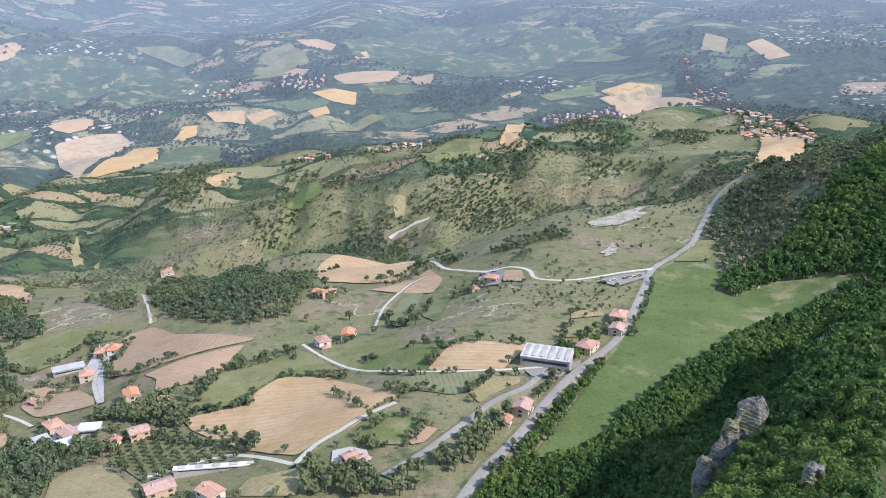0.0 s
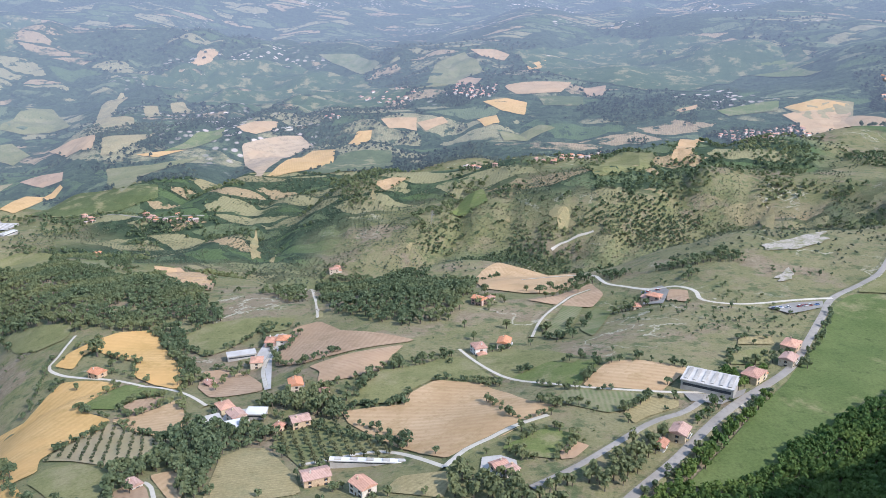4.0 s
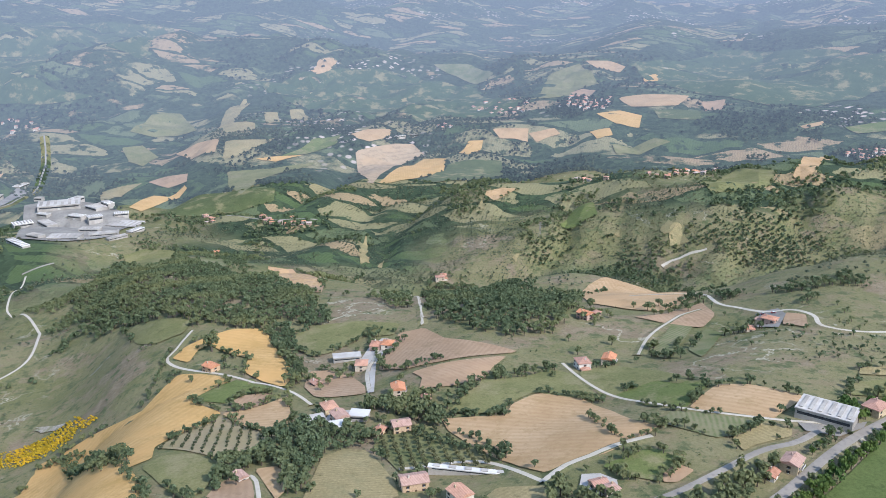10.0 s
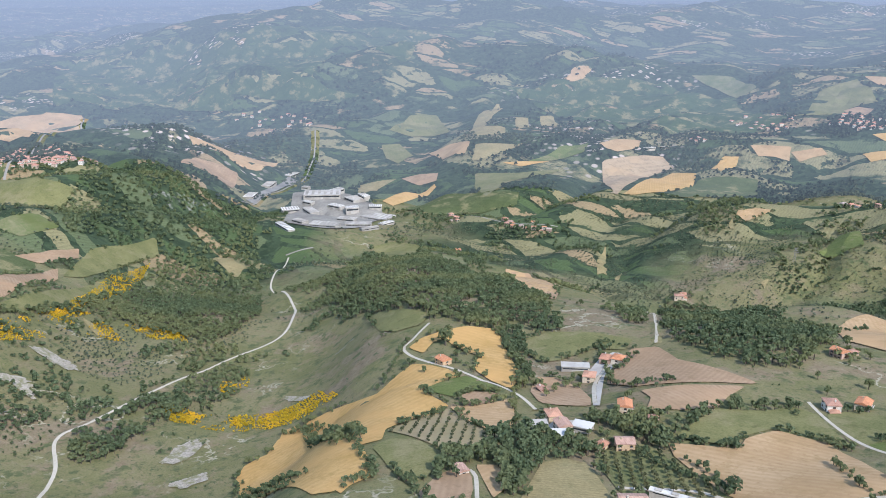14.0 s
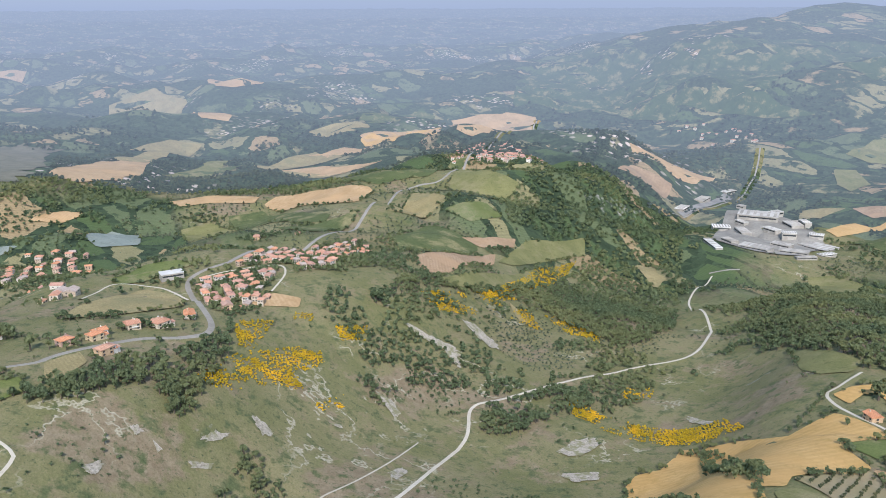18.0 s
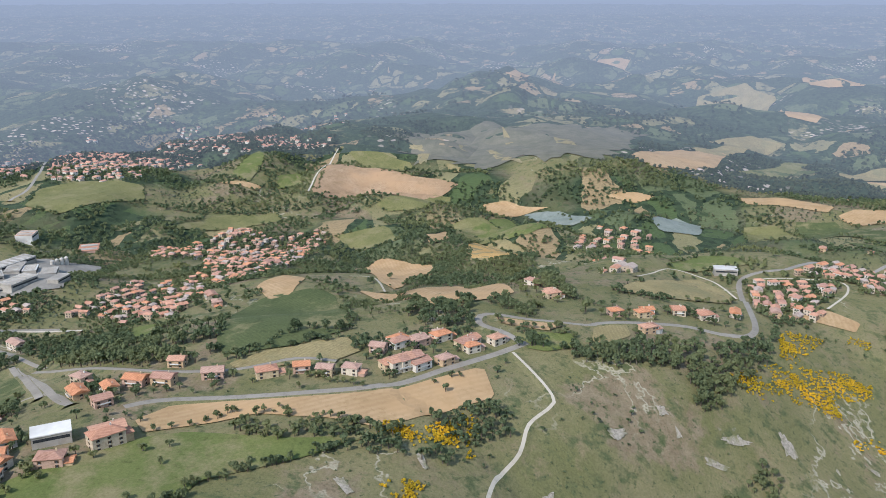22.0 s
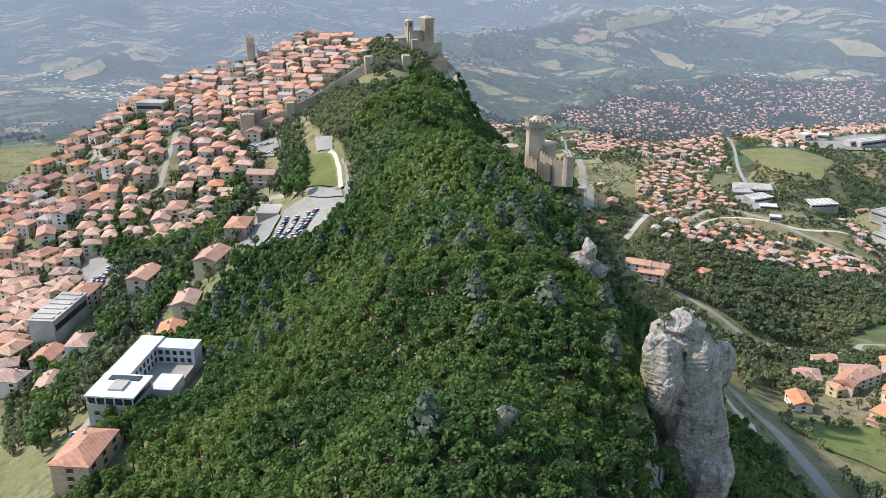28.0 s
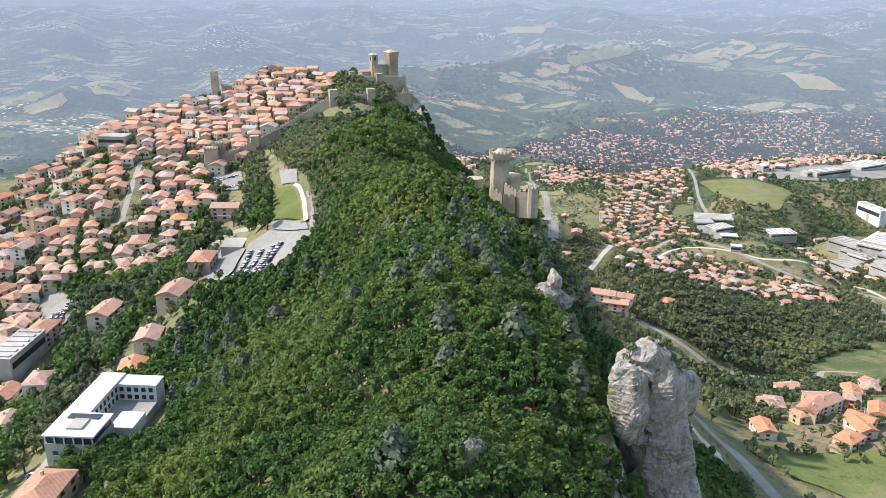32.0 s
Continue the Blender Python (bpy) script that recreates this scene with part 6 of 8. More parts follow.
for k, poly in enumerate(SCARS):
    d = float(np.mean([math.hypot(*p) for p in poly]))
    ob = drape("bare_slope", ragged(poly), M_SCAR if d < 1000 else surface("dry", d > FOLD), 0.45 + 0.02 * (k % 5))
    tagged(ob, "bare pale eroded clay scar on the grassy slope", "bare ground", "", "structure")
    if d < FOLD:
        mark(poly, FIELD)
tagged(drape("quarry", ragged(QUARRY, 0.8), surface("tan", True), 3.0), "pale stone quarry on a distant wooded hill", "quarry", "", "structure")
for k, (kind, w, pts) in enumerate(ROADS):
    far = max(math.hypot(*p) for p in pts) > FOLD + 100
    label = {"asphalt": "grey asphalt country road with worn edges", "pale": "pale gravel lane through the fields", "dirt": "narrow dirt track"}[kind]
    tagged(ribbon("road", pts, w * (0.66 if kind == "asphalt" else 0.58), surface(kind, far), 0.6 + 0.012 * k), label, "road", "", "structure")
    mark_line([tuple(q) for q in spline(pts)], w + 3, ROAD)
for poly in WOODS:
    mark(poly, WOOD, over=False)
ROAD_PTS = np.concatenate([spline(p, 12) for _, _, p in ROADS])
ROAD_DIR = np.concatenate([np.arctan2(*np.gradient(spline(p, 12), axis=0).T[::-1]) for _, _, p in ROADS])


def along_road(x, y):
    """The nearest road's bearing and its distance."""
    q = (ROAD_PTS[:, 0] - x) ** 2 + (ROAD_PTS[:, 1] - y) ** 2
    k = int(np.argmin(q))
    return float(ROAD_DIR[k]), float(math.sqrt(q[k]))


# ---- houses ----


def tinted(name, tones, rough=0.85, size=1.2, vary=0.12, bands=0.0, bmp=0.0, far=False):
    """A wall or roof paint that differs from house to house."""
    m, nt, b = mat(name, rough)
    o = nt.nodes.new("ShaderNodeObjectInfo")
    g = nt.nodes.new("ShaderNodeNewGeometry")
    rnd = nt.nodes.new("ShaderNodeMath")
    rnd.operation = "FRACT"
    add = nt.nodes.new("ShaderNodeMath")
    nt.links.new(o.outputs["Random"], add.inputs[0])
    nt.links.new(g.outputs["Random Per Island"], add.inputs[1])
    if vary < 0:
        add.inputs[1].default_value = 0
        nt.links.remove(add.inputs[1].links[0])
    nt.links.new(add.outputs[0], rnd.inputs[0])
    cr = nt.nodes.new("ShaderNodeValToRGB")
    cr.color_ramp.interpolation = "CONSTANT"
    el = cr.color_ramp.elements
    el[0].color = (*tones[0], 1)
    el[1].position, el[1].color = 1 / len(tones), (*tones[1], 1)
    for i, c in enumerate(tones[2:], 2):
        e = el.new(i / len(tones))
        e.color = (*c, 1)
    nt.links.new(rnd.outputs[0], cr.inputs[0])
    p = g.outputs["Position"]
    col = mix(nt, ramp(nt, noise_of(nt, p, size, 5, 0.7), 0.4, 0.75), cr.outputs[0], (0.75, 0.72, 0.7), "MULTIPLY")
    col = mix(nt, ramp(nt, noise_of(nt, p, size * 4, 3, 0.6), 0.5, 0.8), col, (0.7, 0.66, 0.62), "MULTIPLY")
    if bands:
        w = node(nt, "ShaderNodeTexWave", Scale=0.314 / bands, Distortion=1.0)
        w.bands_direction = "DIAGONAL"
        nt.links.new(p, w.inputs["Vector"])
        f = nt.nodes.new("ShaderNodeMath")
        f.operation = "MULTIPLY"
        f.inputs[1].default_value = 0.35
        nt.links.new(w.outputs["Fac"], f.inputs[0])
        col = mix(nt, f.outputs[0], col, (0.6, 0.55, 0.52), "MULTIPLY")
    nt.links.new(col, b.inputs["Base Color"])
    if bmp:
        bump(nt, b, noise_of(nt, p, size, 5), 0.6, bmp)
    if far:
        paint_haze(nt, b)
    return m


M_WALL = tinted("painted_plaster", [(0.54, 0.45, 0.34), (0.60, 0.53, 0.43), (0.50, 0.36, 0.23), (0.64, 0.60, 0.54), (0.48, 0.33, 0.26), (0.54, 0.43, 0.28)], vary=-1)
M_STONE = tinted("old_stone_wall", [(0.46, 0.39, 0.31), (0.52, 0.44, 0.35), (0.41, 0.35, 0.29)], 0.92, 0.9, -1, 0, 0.15)
M_ROOF = tinted("clay_roof_tiles", [(0.48, 0.25, 0.165), (0.53, 0.30, 0.205), (0.43, 0.25, 0.185), (0.57, 0.26, 0.14), (0.46, 0.30, 0.235)], 0.9, 1.5, -1, 0.9, 0.08)
M_OLDROOF = tinted("weathered_roof_tiles", [(0.48, 0.30, 0.21), (0.52, 0.34, 0.25), (0.45, 0.26, 0.18), (0.40, 0.28, 0.22)], 0.92, 1.3, -1, 0.9, 0.08)
M_TOWNWALL = tinted("town_plaster", [(0.48, 0.38, 0.285), (0.55, 0.47, 0.375), (0.44, 0.32, 0.225), (0.58, 0.53, 0.465), (0.40, 0.30, 0.235)])
M_TOWNROOF = tinted("town_roof_tiles", [(0.50, 0.26, 0.175), (0.55, 0.30, 0.205), (0.45, 0.255, 0.19), (0.57, 0.27, 0.155), (0.42, 0.34, 0.29)])
# distant walls and roofs have blue haze painted in as emission
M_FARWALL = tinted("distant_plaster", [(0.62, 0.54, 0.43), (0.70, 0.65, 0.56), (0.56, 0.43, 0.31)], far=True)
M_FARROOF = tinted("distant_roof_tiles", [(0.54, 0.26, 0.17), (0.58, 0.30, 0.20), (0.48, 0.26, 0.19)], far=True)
M_GLASS = plain("dark_window_glass", (0.035, 0.04, 0.045), (0.06, 0.065, 0.07), 2.0, 0.25)
M_SHUT = plain("brown_shutter_paint", (0.10, 0.065, 0.04), (0.14, 0.09, 0.055), 0.6, 0.7)
M_WHITE = plain("white_render", (0.62, 0.60, 0.56), (0.70, 0.685, 0.65), 3.0, 0.8)
M_GREY = plain("grey_concrete", (0.36, 0.33, 0.285), (0.45, 0.415, 0.365), 2.5, 0.9)
M_METAL = plain("grey_sheet_roof", (0.38, 0.35, 0.31), (0.52, 0.485, 0.435), 6.0, 0.8)
M_WOODD = plain("weathered_wood", (0.16, 0.11, 0.07), (0.22, 0.16, 0.10), 0.5, 0.85)


def hip_roof(w, d, z, rise, hip=0.5, over=0.5, thick=0.28):
    """A tiled roof with its ridge along x; hip 0 is a plain gable."""
    a, b = w / 2 + over, d / 2 + over
    r = max(a - b * 2 * hip, 0.2) if hip else a
    bm = bmesh.new()
    low = [bm.verts.new((x, y, z)) for x, y in ((-a, -b), (a, -b), (a, b), (-a, b))]
    eave = [bm.verts.new((x, y, z + thick)) for x, y in ((-a, -b), (a, -b), (a, b), (-a, b))]
    top = [bm.verts.new((-r, 0, z + thick + rise)), bm.verts.new((r, 0, z + thick + rise))]
    bm.faces.new(low[::-1])
    for i in range(4):
        bm.faces.new((low[i], low[(i + 1) % 4], eave[(i + 1) % 4], eave[i]))
    bm.faces.new((eave[0], eave[1], top[1], top[0]))
    bm.faces.new((eave[2], eave[3], top[0], top[1]))
    bm.faces.new((eave[1], eave[2], top[1]))
    bm.faces.new((eave[3], eave[0], top[0]))
    return bm


def window_mesh():
    bm = bmesh.new()
    box(bm, -0.5, -0.05, 0, 0.5, 0.10, 1.35)
    me = bpy.data.meshes.new("window")
    for x0, x1 in ((-1.0, -0.52), (0.52, 1.0)):
        box(bm, x0, 0.0, -0.02, x1, 0.12, 1.37)
    box(bm, -0.6, 0.0, -0.14, 0.6, 0.2, -0.03)
    bm.to_mesh(me)
    bm.free()
    for m in (M_GLASS, M_SHUT, M_WHITE):
        me.materials.append(m)
    for f in me.polygons:
        f.material_index = 0 if f.index < 6 else 1 if f.index < 18 else 2
    return me


ME_WINDOW = window_mesh()


def put_window(parent, x, y, z, turn, s=1.0):
    ob = new("window", ME_WINDOW)
    ob.parent = parent
    ob.matrix_basis = pose(x, y, z, 0, 0, turn) @ Matrix.Diagonal((s, s, s, 1))
    return ob


def house_model(w, d, floors, hip, walls, roofs, label, wing=False, balcony=False):
    """A house with its parts, base at the origin."""
    h = floors * 2.6 + 0.4
    t = thing("house", label, "house", "houses of the hillside and the town")
    part("wall", bx(-w / 2, -d / 2, -5, w / 2, d / 2, h), walls, t)
    part("roof", hip_roof(w, d, h, d * 0.2, hip), roofs, t, "clay tile roof with eaves")
    part("chimney", bx(w * 0.18, d * 0.1, h, w * 0.18 + 0.8, d * 0.1 + 0.7, h + d * 0.2 + 1.1), walls, t)
    part("door", bx(-0.6, d / 2 - 0.05, 0, 0.6, d / 2 + 0.09, 2.2), M_SHUT, t)
    for f in range(floors):
        z = f * 2.6 + 0.9
        for x in ((-w * 0.3, w * 0.3) if w < 17 else (-w * 0.34, 0.0, w * 0.34)):
            put_window(t, x, -d / 2, z, 180)
            if f or abs(x) > 1:
                put_window(t, x, d / 2, z, 0)
        put_window(t, w / 2, 0, z, -90)
        put_window(t, -w / 2, 0, z, 90)
    if wing:
        part("wing_wall", bx(w / 2, -d / 2 + 1, -5, w / 2 + 4.5, d / 2 - 1.5, h - 3.2), walls, t)
        r = part("wing_roof", hip_roof(4.6, d - 2.5, h - 3.2, 1.0, 0), roofs, t, "lower clay tile roof")
        r.location = (w / 2 + 2.2, -0.25, 0)
    if balcony:
        b = part("balcony", bx(-w * 0.25, -d / 2 - 1.4, 3.0, w * 0.25, -d / 2, 3.18), M_GREY, t)
        part("railing", bx(-w * 0.25, -d / 2 - 1.4, 3.18, w * 0.25, -d / 2 - 1.32, 4.1), M_WHITE, b)
    return t


MODELS = {}


def house_at(x, y, size, turn, old=False):
    """A house of about that width at a place, as a copy of one of a few models."""
    if old:
        kind = ("old", int(rng.integers(4)))
        spec = [(9, 8, 2), (12, 9, 3), (8, 7, 3), (14, 10, 3)][kind[1]]
        label = "old stone town house with a weathered tile roof"
    else:
        kind = ("new", 0 if size < 9 else 1 if size < 12.5 else 2 if size < 15.5 else 3, int(rng.integers(2)))
        spec = [(8, 6, 1), (11, 9, 2), (14, 10, 2), (18, 11, 3)][kind[1]]
        label = ["small plastered outbuilding with a tile roof", "plastered two-storey house with a clay tile roof",
                 "wide plastered house with shutters and tile roof", "large plastered three-storey house with orange tile roof"][kind[1]]
    m = pose(x, y, float(ground(x, y)) - 0.3, 0, 0, turn)
    if kind not in MODELS:
        w, d, f = spec
        odd = kind[-1] % 2
        ob = house_model(w, d, f, 0.5 if odd else 0.0, M_STONE if old and kind[1] < 3 else M_WALL, M_OLDROOF if old else M_ROOF, label, wing=not old and odd and f > 1, balcony=not old and not odd and f > 1)
        ob.matrix_basis = m
        MODELS[kind] = ob
        return ob
    return copy_thing(MODELS[kind], m)


def free_spot(x, y, r):
    k = np.linspace(-r, r, 5)
    gx, gy = np.meshgrid(x + k, y + k)
    u = used(gx, gy)
    return not np.any((u == HOUSE) | (u == ROAD))


def claim(x, y, r):
    mark([(x - r, y - r), (x + r, y - r), (x + r, y + r), (x - r, y + r)], HOUSE)


def stuff_houses(name, places, label):
    """Many small far houses of one district in one mesh: walls, sunk window panes, roofs."""
    V, Q, S = [], [], []

    def quad(c, slot):
        k = len(V)
        V.extend(c)
        Q.append((k, k + 1, k + 2, k + 3))
        S.append(slot)

    for x, y, w, d, h, turn, hip in places:
        z0 = float(ground(x, y))
        ca, sa = math.cos(turn), math.sin(turn)

        def P(a, b, c):
            return (x + a * ca - b * sa, y + a * sa + b * ca, z0 + c)

        a, b = w / 2, d / 2
        cs = [(-a, -b), (a, -b), (a, b), (-a, b)]
        for i in range(4):
            (x0, y0), (x1, y1) = cs[i], cs[(i + 1) % 4]
            quad([P(x0, y0, -4), P(x1, y1, -4), P(x1, y1, h), P(x0, y0, h)], 0)
            nx, ny = (y1 - y0), -(x1 - x0)
            q = math.hypot(nx, ny)
            nx, ny = nx / q * 0.06, ny / q * 0.06
            for fl in range(max(int(h / 3), 1)):
                for f in (0.22, 0.62):
                    f2 = f + 1.3 / q
                    quad([P(x0 + (x1 - x0) * f + nx, y0 + (y1 - y0) * f + ny, fl * 3 + 1), P(x0 + (x1 - x0) * f2 + nx, y0 + (y1 - y0) * f2 + ny, fl * 3 + 1),
                          P(x0 + (x1 - x0) * f2 + nx, y0 + (y1 - y0) * f2 + ny, fl * 3 + 2.4), P(x0 + (x1 - x0) * f + nx, y0 + (y1 - y0) * f + ny, fl * 3 + 2.4)], 2)
        a, b = a + 0.5, b + 0.5
        r = max(a - b * hip, 0.2)
        t = h + d * 0.22
        k = len(V)
        V.extend([P(-a, -b, h), P(a, -b, h), P(a, b, h), P(-a, b, h), P(-r, 0, t), P(r, 0, t)])
        for f in ((0, 1, 5, 4), (2, 3, 4, 5), (1, 2, 5, 5), (3, 0, 4, 4)):
            Q.append(tuple(k + i for i in f))
            S.append(1)
    me = bpy.data.meshes.new(name)
    me.from_pydata(V, [], [tuple(dict.fromkeys(q)) for q in Q])
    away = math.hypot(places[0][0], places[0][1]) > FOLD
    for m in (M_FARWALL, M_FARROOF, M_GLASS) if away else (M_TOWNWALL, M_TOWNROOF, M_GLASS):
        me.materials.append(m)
    me.polygons.foreach_set("material_index", S)
    me.update()
    return tagged(new(name, me), label, "houses", "", "stuff")




# ---- rocks, towers and walls of the crest ----
M_TOWER = plain("pale_dressed_stone", (0.34, 0.275, 0.20), (0.43, 0.355, 0.27), 1.6, 0.92, 0, 0.1)
M_TILE = plain("pale_clay_tiles", (0.50, 0.34, 0.25), (0.58, 0.42, 0.33), 0.8, 0.9)


def crag(name, label, lobes, seed, stone=None):
    """A crag of a few lobes in one mesh, ledged and fissured."""
    bm = bmesh.new()
    g = np.random.default_rng(seed)
    for x, y, z, rx, ry, rz in lobes:
        for k in range(4):
            one = bmesh.new()
            f = 1.0 if k == 0 else g.uniform(0.5, 0.75)
            mid = Vector((x, y, z)) + (Vector() if k == 0 else Vector(g.uniform(-0.55, 0.55, 3) * (rx, ry, rz)))
            for _ in range(22 if k == 0 else 13):
                v = Vector(g.normal(0, 1, 3)).normalized()
                one.verts.new(mid + Vector((v.x * rx, v.y * ry, v.z * rz)) * f * 1.12)
            hull = bmesh.ops.convex_hull(one, input=one.verts)
            bmesh.ops.delete(one, geom=[v for v in hull["geom_interior"] if isinstance(v, bmesh.types.BMVert)], context="VERTS")
            me = bpy.data.meshes.new("lobe")
            one.to_mesh(me)
            one.free()
            bm.from_mesh(me)
            bpy.data.meshes.remove(me)
    me = bpy.data.meshes.new(name)
    bm.to_mesh(me)
    bm.free()
    ob = new(name, me)
    skin = ob.modifiers.new("skin", "REMESH")
    skin.mode, skin.voxel_size = "VOXEL", 0.36
    whole = bpy.data.meshes.new_from_object(ob.evaluated_get(bpy.context.evaluated_depsgraph_get()))
    ob.modifiers.clear()
    ob.data = whole
    off = Vector(g.uniform(0, 50, 3))
    skin_verts = [(v.co.copy(), v.normal.copy()) for v in whole.vertices]
    moved = []
    for q, n in skin_verts:
        slab, _ = noise.voronoi(Vector((q.x * 0.17 + q.z * 0.05, q.y * 0.17, q.z * 0.085)) + off)
        joint = min(slab[1] - slab[0], 0.06) / 0.06
        bed = (q.z + 0.5 * q.x + 0.3 * q.y + 1.5 * noise.noise(q * 0.1 + off)) / 1.4
        step = (bed - math.floor(bed)) ** 3
        k = 0.3 * joint + 0.22 * step - 0.3 + 0.45 * noise.noise(q * 0.35 + off) + 0.2 * noise.noise(q * 0.9 + off) + 0.1 * noise.noise(q * 2.2 + off)
        moved.extend(q + n * k)
    whole.vertices.foreach_set("co", moved)
    whole.update()
    whole.materials.clear()
    whole.materials.append(stone or M_ROCK)
    for x, y, z, rx, ry, rz in () if stone else lobes:
        mark([(x - rx, y - ry), (x + rx, y - ry), (x + rx, y + ry), (x - rx, y + ry)], HOUSE)
    return tagged(ob, label, "rock")


crag("crag", "tall pale limestone crag with ledges above the cliff", [(-109.1, -174.7, 741.3, 6.6, 7, 6.5), (-102.4, -169.5, 733.5, 5, 5.5, 10.5), (-113.4, -172.0, 729.6, 7, 7.5, 13), (-115.3, -169.5, 713.6, 7, 8, 16), (-117.3, -165.6, 701.5, 6, 7, 13), (-119.2, -171.7, 733.1, 5, 5, 6.5), (-111.1, -174.6, 716.5, 7, 8, 16), (-112.9, -174.7, 698.1, 9, 9, 16)], 3)
crag("crag", "broad grey crag among the trees of the crest", [(-122.7, -261.7, 730.8, 3.8, 3.8, 4.6), (-121.0, -261.3, 726.5, 6, 5, 4.5), (-117.2, -260.9, 725.6, 5, 4, 3.5), (-126.7, -259.8, 723.9, 4, 4, 2.6)], 5)
crag("crag", "low grey-brown rock face in the wood", [(-49.1, -137.0, 745.7, 3.4, 3, 5.5), (-50.5, -136.5, 740.5, 4, 3, 6), (-48.4, -136.2, 737.8, 3, 3, 4)], 6, M_DARKROCK)
crag("crag", "pointed grey crag on the wooded spur", [(101, 243, 696, 5.5, 5, 11), (96, 240, 691, 5, 4, 9), (91, 237, 686, 4, 4, 9)], 8, M_DARKROCK)
crag("crag", "small pale rock face in the wood", [(82, 227, 690, 3.2, 3, 5), (80, 224, 687, 2.8, 2.5, 5)], 18, M_DARKROCK)
crag("boulder", "single rounded grey boulder in the wood", [(93, 183, 718.3, 2.7, 2.5, 3.8)], 9, M_DARKROCK)
crag("crag", "sheer grey cliff under the fortress", [(-184, -702, 714, 11, 18, 24), (-183, -676, 702, 10, 18, 22), (-180, -648, 694, 10, 16, 20)], 10)


def wall_run(bm, x0, y0, z0, x1, y1, z1, depth, thick=1.4, tooth=1.0):
    """A battlemented wall from one place to another; z0 and z1 are its walk's heights."""
    n = max(int(math.hypot(x1 - x0, y1 - y0) / (tooth * 2)), 1)
    a = math.atan2(y1 - y0, x1 - x0)
    L = math.hypot(x1 - x0, y1 - y0) / n
    for i in range(n):
        f = (i + 0.5) / n
        x, y, z = x0 + (x1 - x0) * f, y0 + (y1 - y0) * f, z0 + (z1 - z0) * f
        box(bm, -L / 2, -thick / 2, -depth, L / 2, thick / 2, 0, a, (x, y, z))
        box(bm, -L * 0.28, -thick / 2, 0, L * 0.28, -thick / 2 + 0.5, 1.1, a, (x, y, z - 0.004))
    return bm


def prism(n, r0, z0, r1, z1, turn=0.0):
    bm = bmesh.new()
    bmesh.ops.create_cone(bm, cap_ends=True, segments=n, radius1=r0, radius2=r1, depth=z1 - z0, matrix=Matrix.Rotation(turn, 4, "Z") @ Matrix.Translation((0, 0, (z0 + z1) / 2)))
    return bm


def teeth(parent, name, n, r, z, w=0.9, h=1.1, at=(0, 0)):
    """Merlons or corbels round a tower, each on its own."""
    me = bpy.data.meshes.new(name)
    bm = bx(-0.35, -w / 2, 0, 0.35, w / 2, h)
    bm.to_mesh(me)
    bm.free()
    me.materials.append(M_TOWER)
    for i in range(n):
        a = 2 * math.pi * i / n
        ob = part(name, me, None, parent)
        ob.matrix_basis = pose(at[0] + math.cos(a) * r, at[1] + math.sin(a) * r, z, 0, 0, math.degrees(a))


def slits(parent, n, r, z, turn=0.0):
    for i in range(n):
        a = turn + 2 * math.pi * i / n
        part("window", bx(-0.12, -0.35, 0, 0.12, 0.35, 1.2, turn=a, at=(math.cos(a) * r, math.sin(a) * r, z)), M_GLASS, parent)


def second_tower():
    t = thing("crest_tower", "pale stone watch tower with corbelled battlements on the crest", "tower")
    t.location = (-142, -365.5, 738)
    part("shaft", prism(6, 4.9, -8, 4.3, 14.5), M_TOWER, t)
    part("gallery", prism(6, 5.3, 14.5, 5.4, 17.2), M_TOWER, t)
    teeth(t, "corbel", 18, 4.9, 13.2, 0.5, 1.3)
    teeth(t, "merlon", 18, 5.0, 17.2)
    part("cap", prism(12, 3.6, 17.0, 0.6, 19.2), M_TILE, t, "low pale conical cap")
    part("mast", prism(6, 0.08, 19, 0.05, 26), M_GREY, t, "thin lightning mast")
    slits(t, 6, 4.0, 9.5, 0.52)
    slits(t, 6, 5.0, 15.2, 0.52)
    k = part("keep", bx(-9, -4, -8, -1, 6, 5.5, turn=0.6), M_TOWER, t)
    part("keep_roof", bx(-9.4, -4.4, 5.5, -0.6, 6.4, 6.1, turn=0.6), M_TILE, k)
    part("bastion", prism(12, 4.2, -8, 4.0, 3.5), M_TOWER, t, "round bastion").location = (9, -9, 0)
    part("round_turret", prism(10, 2.5, -10, 2.4, 4.0), M_TOWER, t).location = (-9.5, 18, 0)
    teeth(t, "merlon", 10, 2.4, 4.0, 0.6, 0.9, (-9.5, 18))
    part("curtain_wall", wall_run(wall_run(bmesh.new(), -1, 5, 3, -4, 13, 1, 10), -4, 13, 1, -9, 18, 1.5, 12), M_TOWER, t)
    part("outer_wall", wall_run(wall_run(bmesh.new(), 5, 3, 2, 2, 10, -1, 8), 2, 10, -1, -3, 13, -1, 8), M_TOWER, t)
    claim(-142, -365, 10)
    claim(-150, -350, 6)


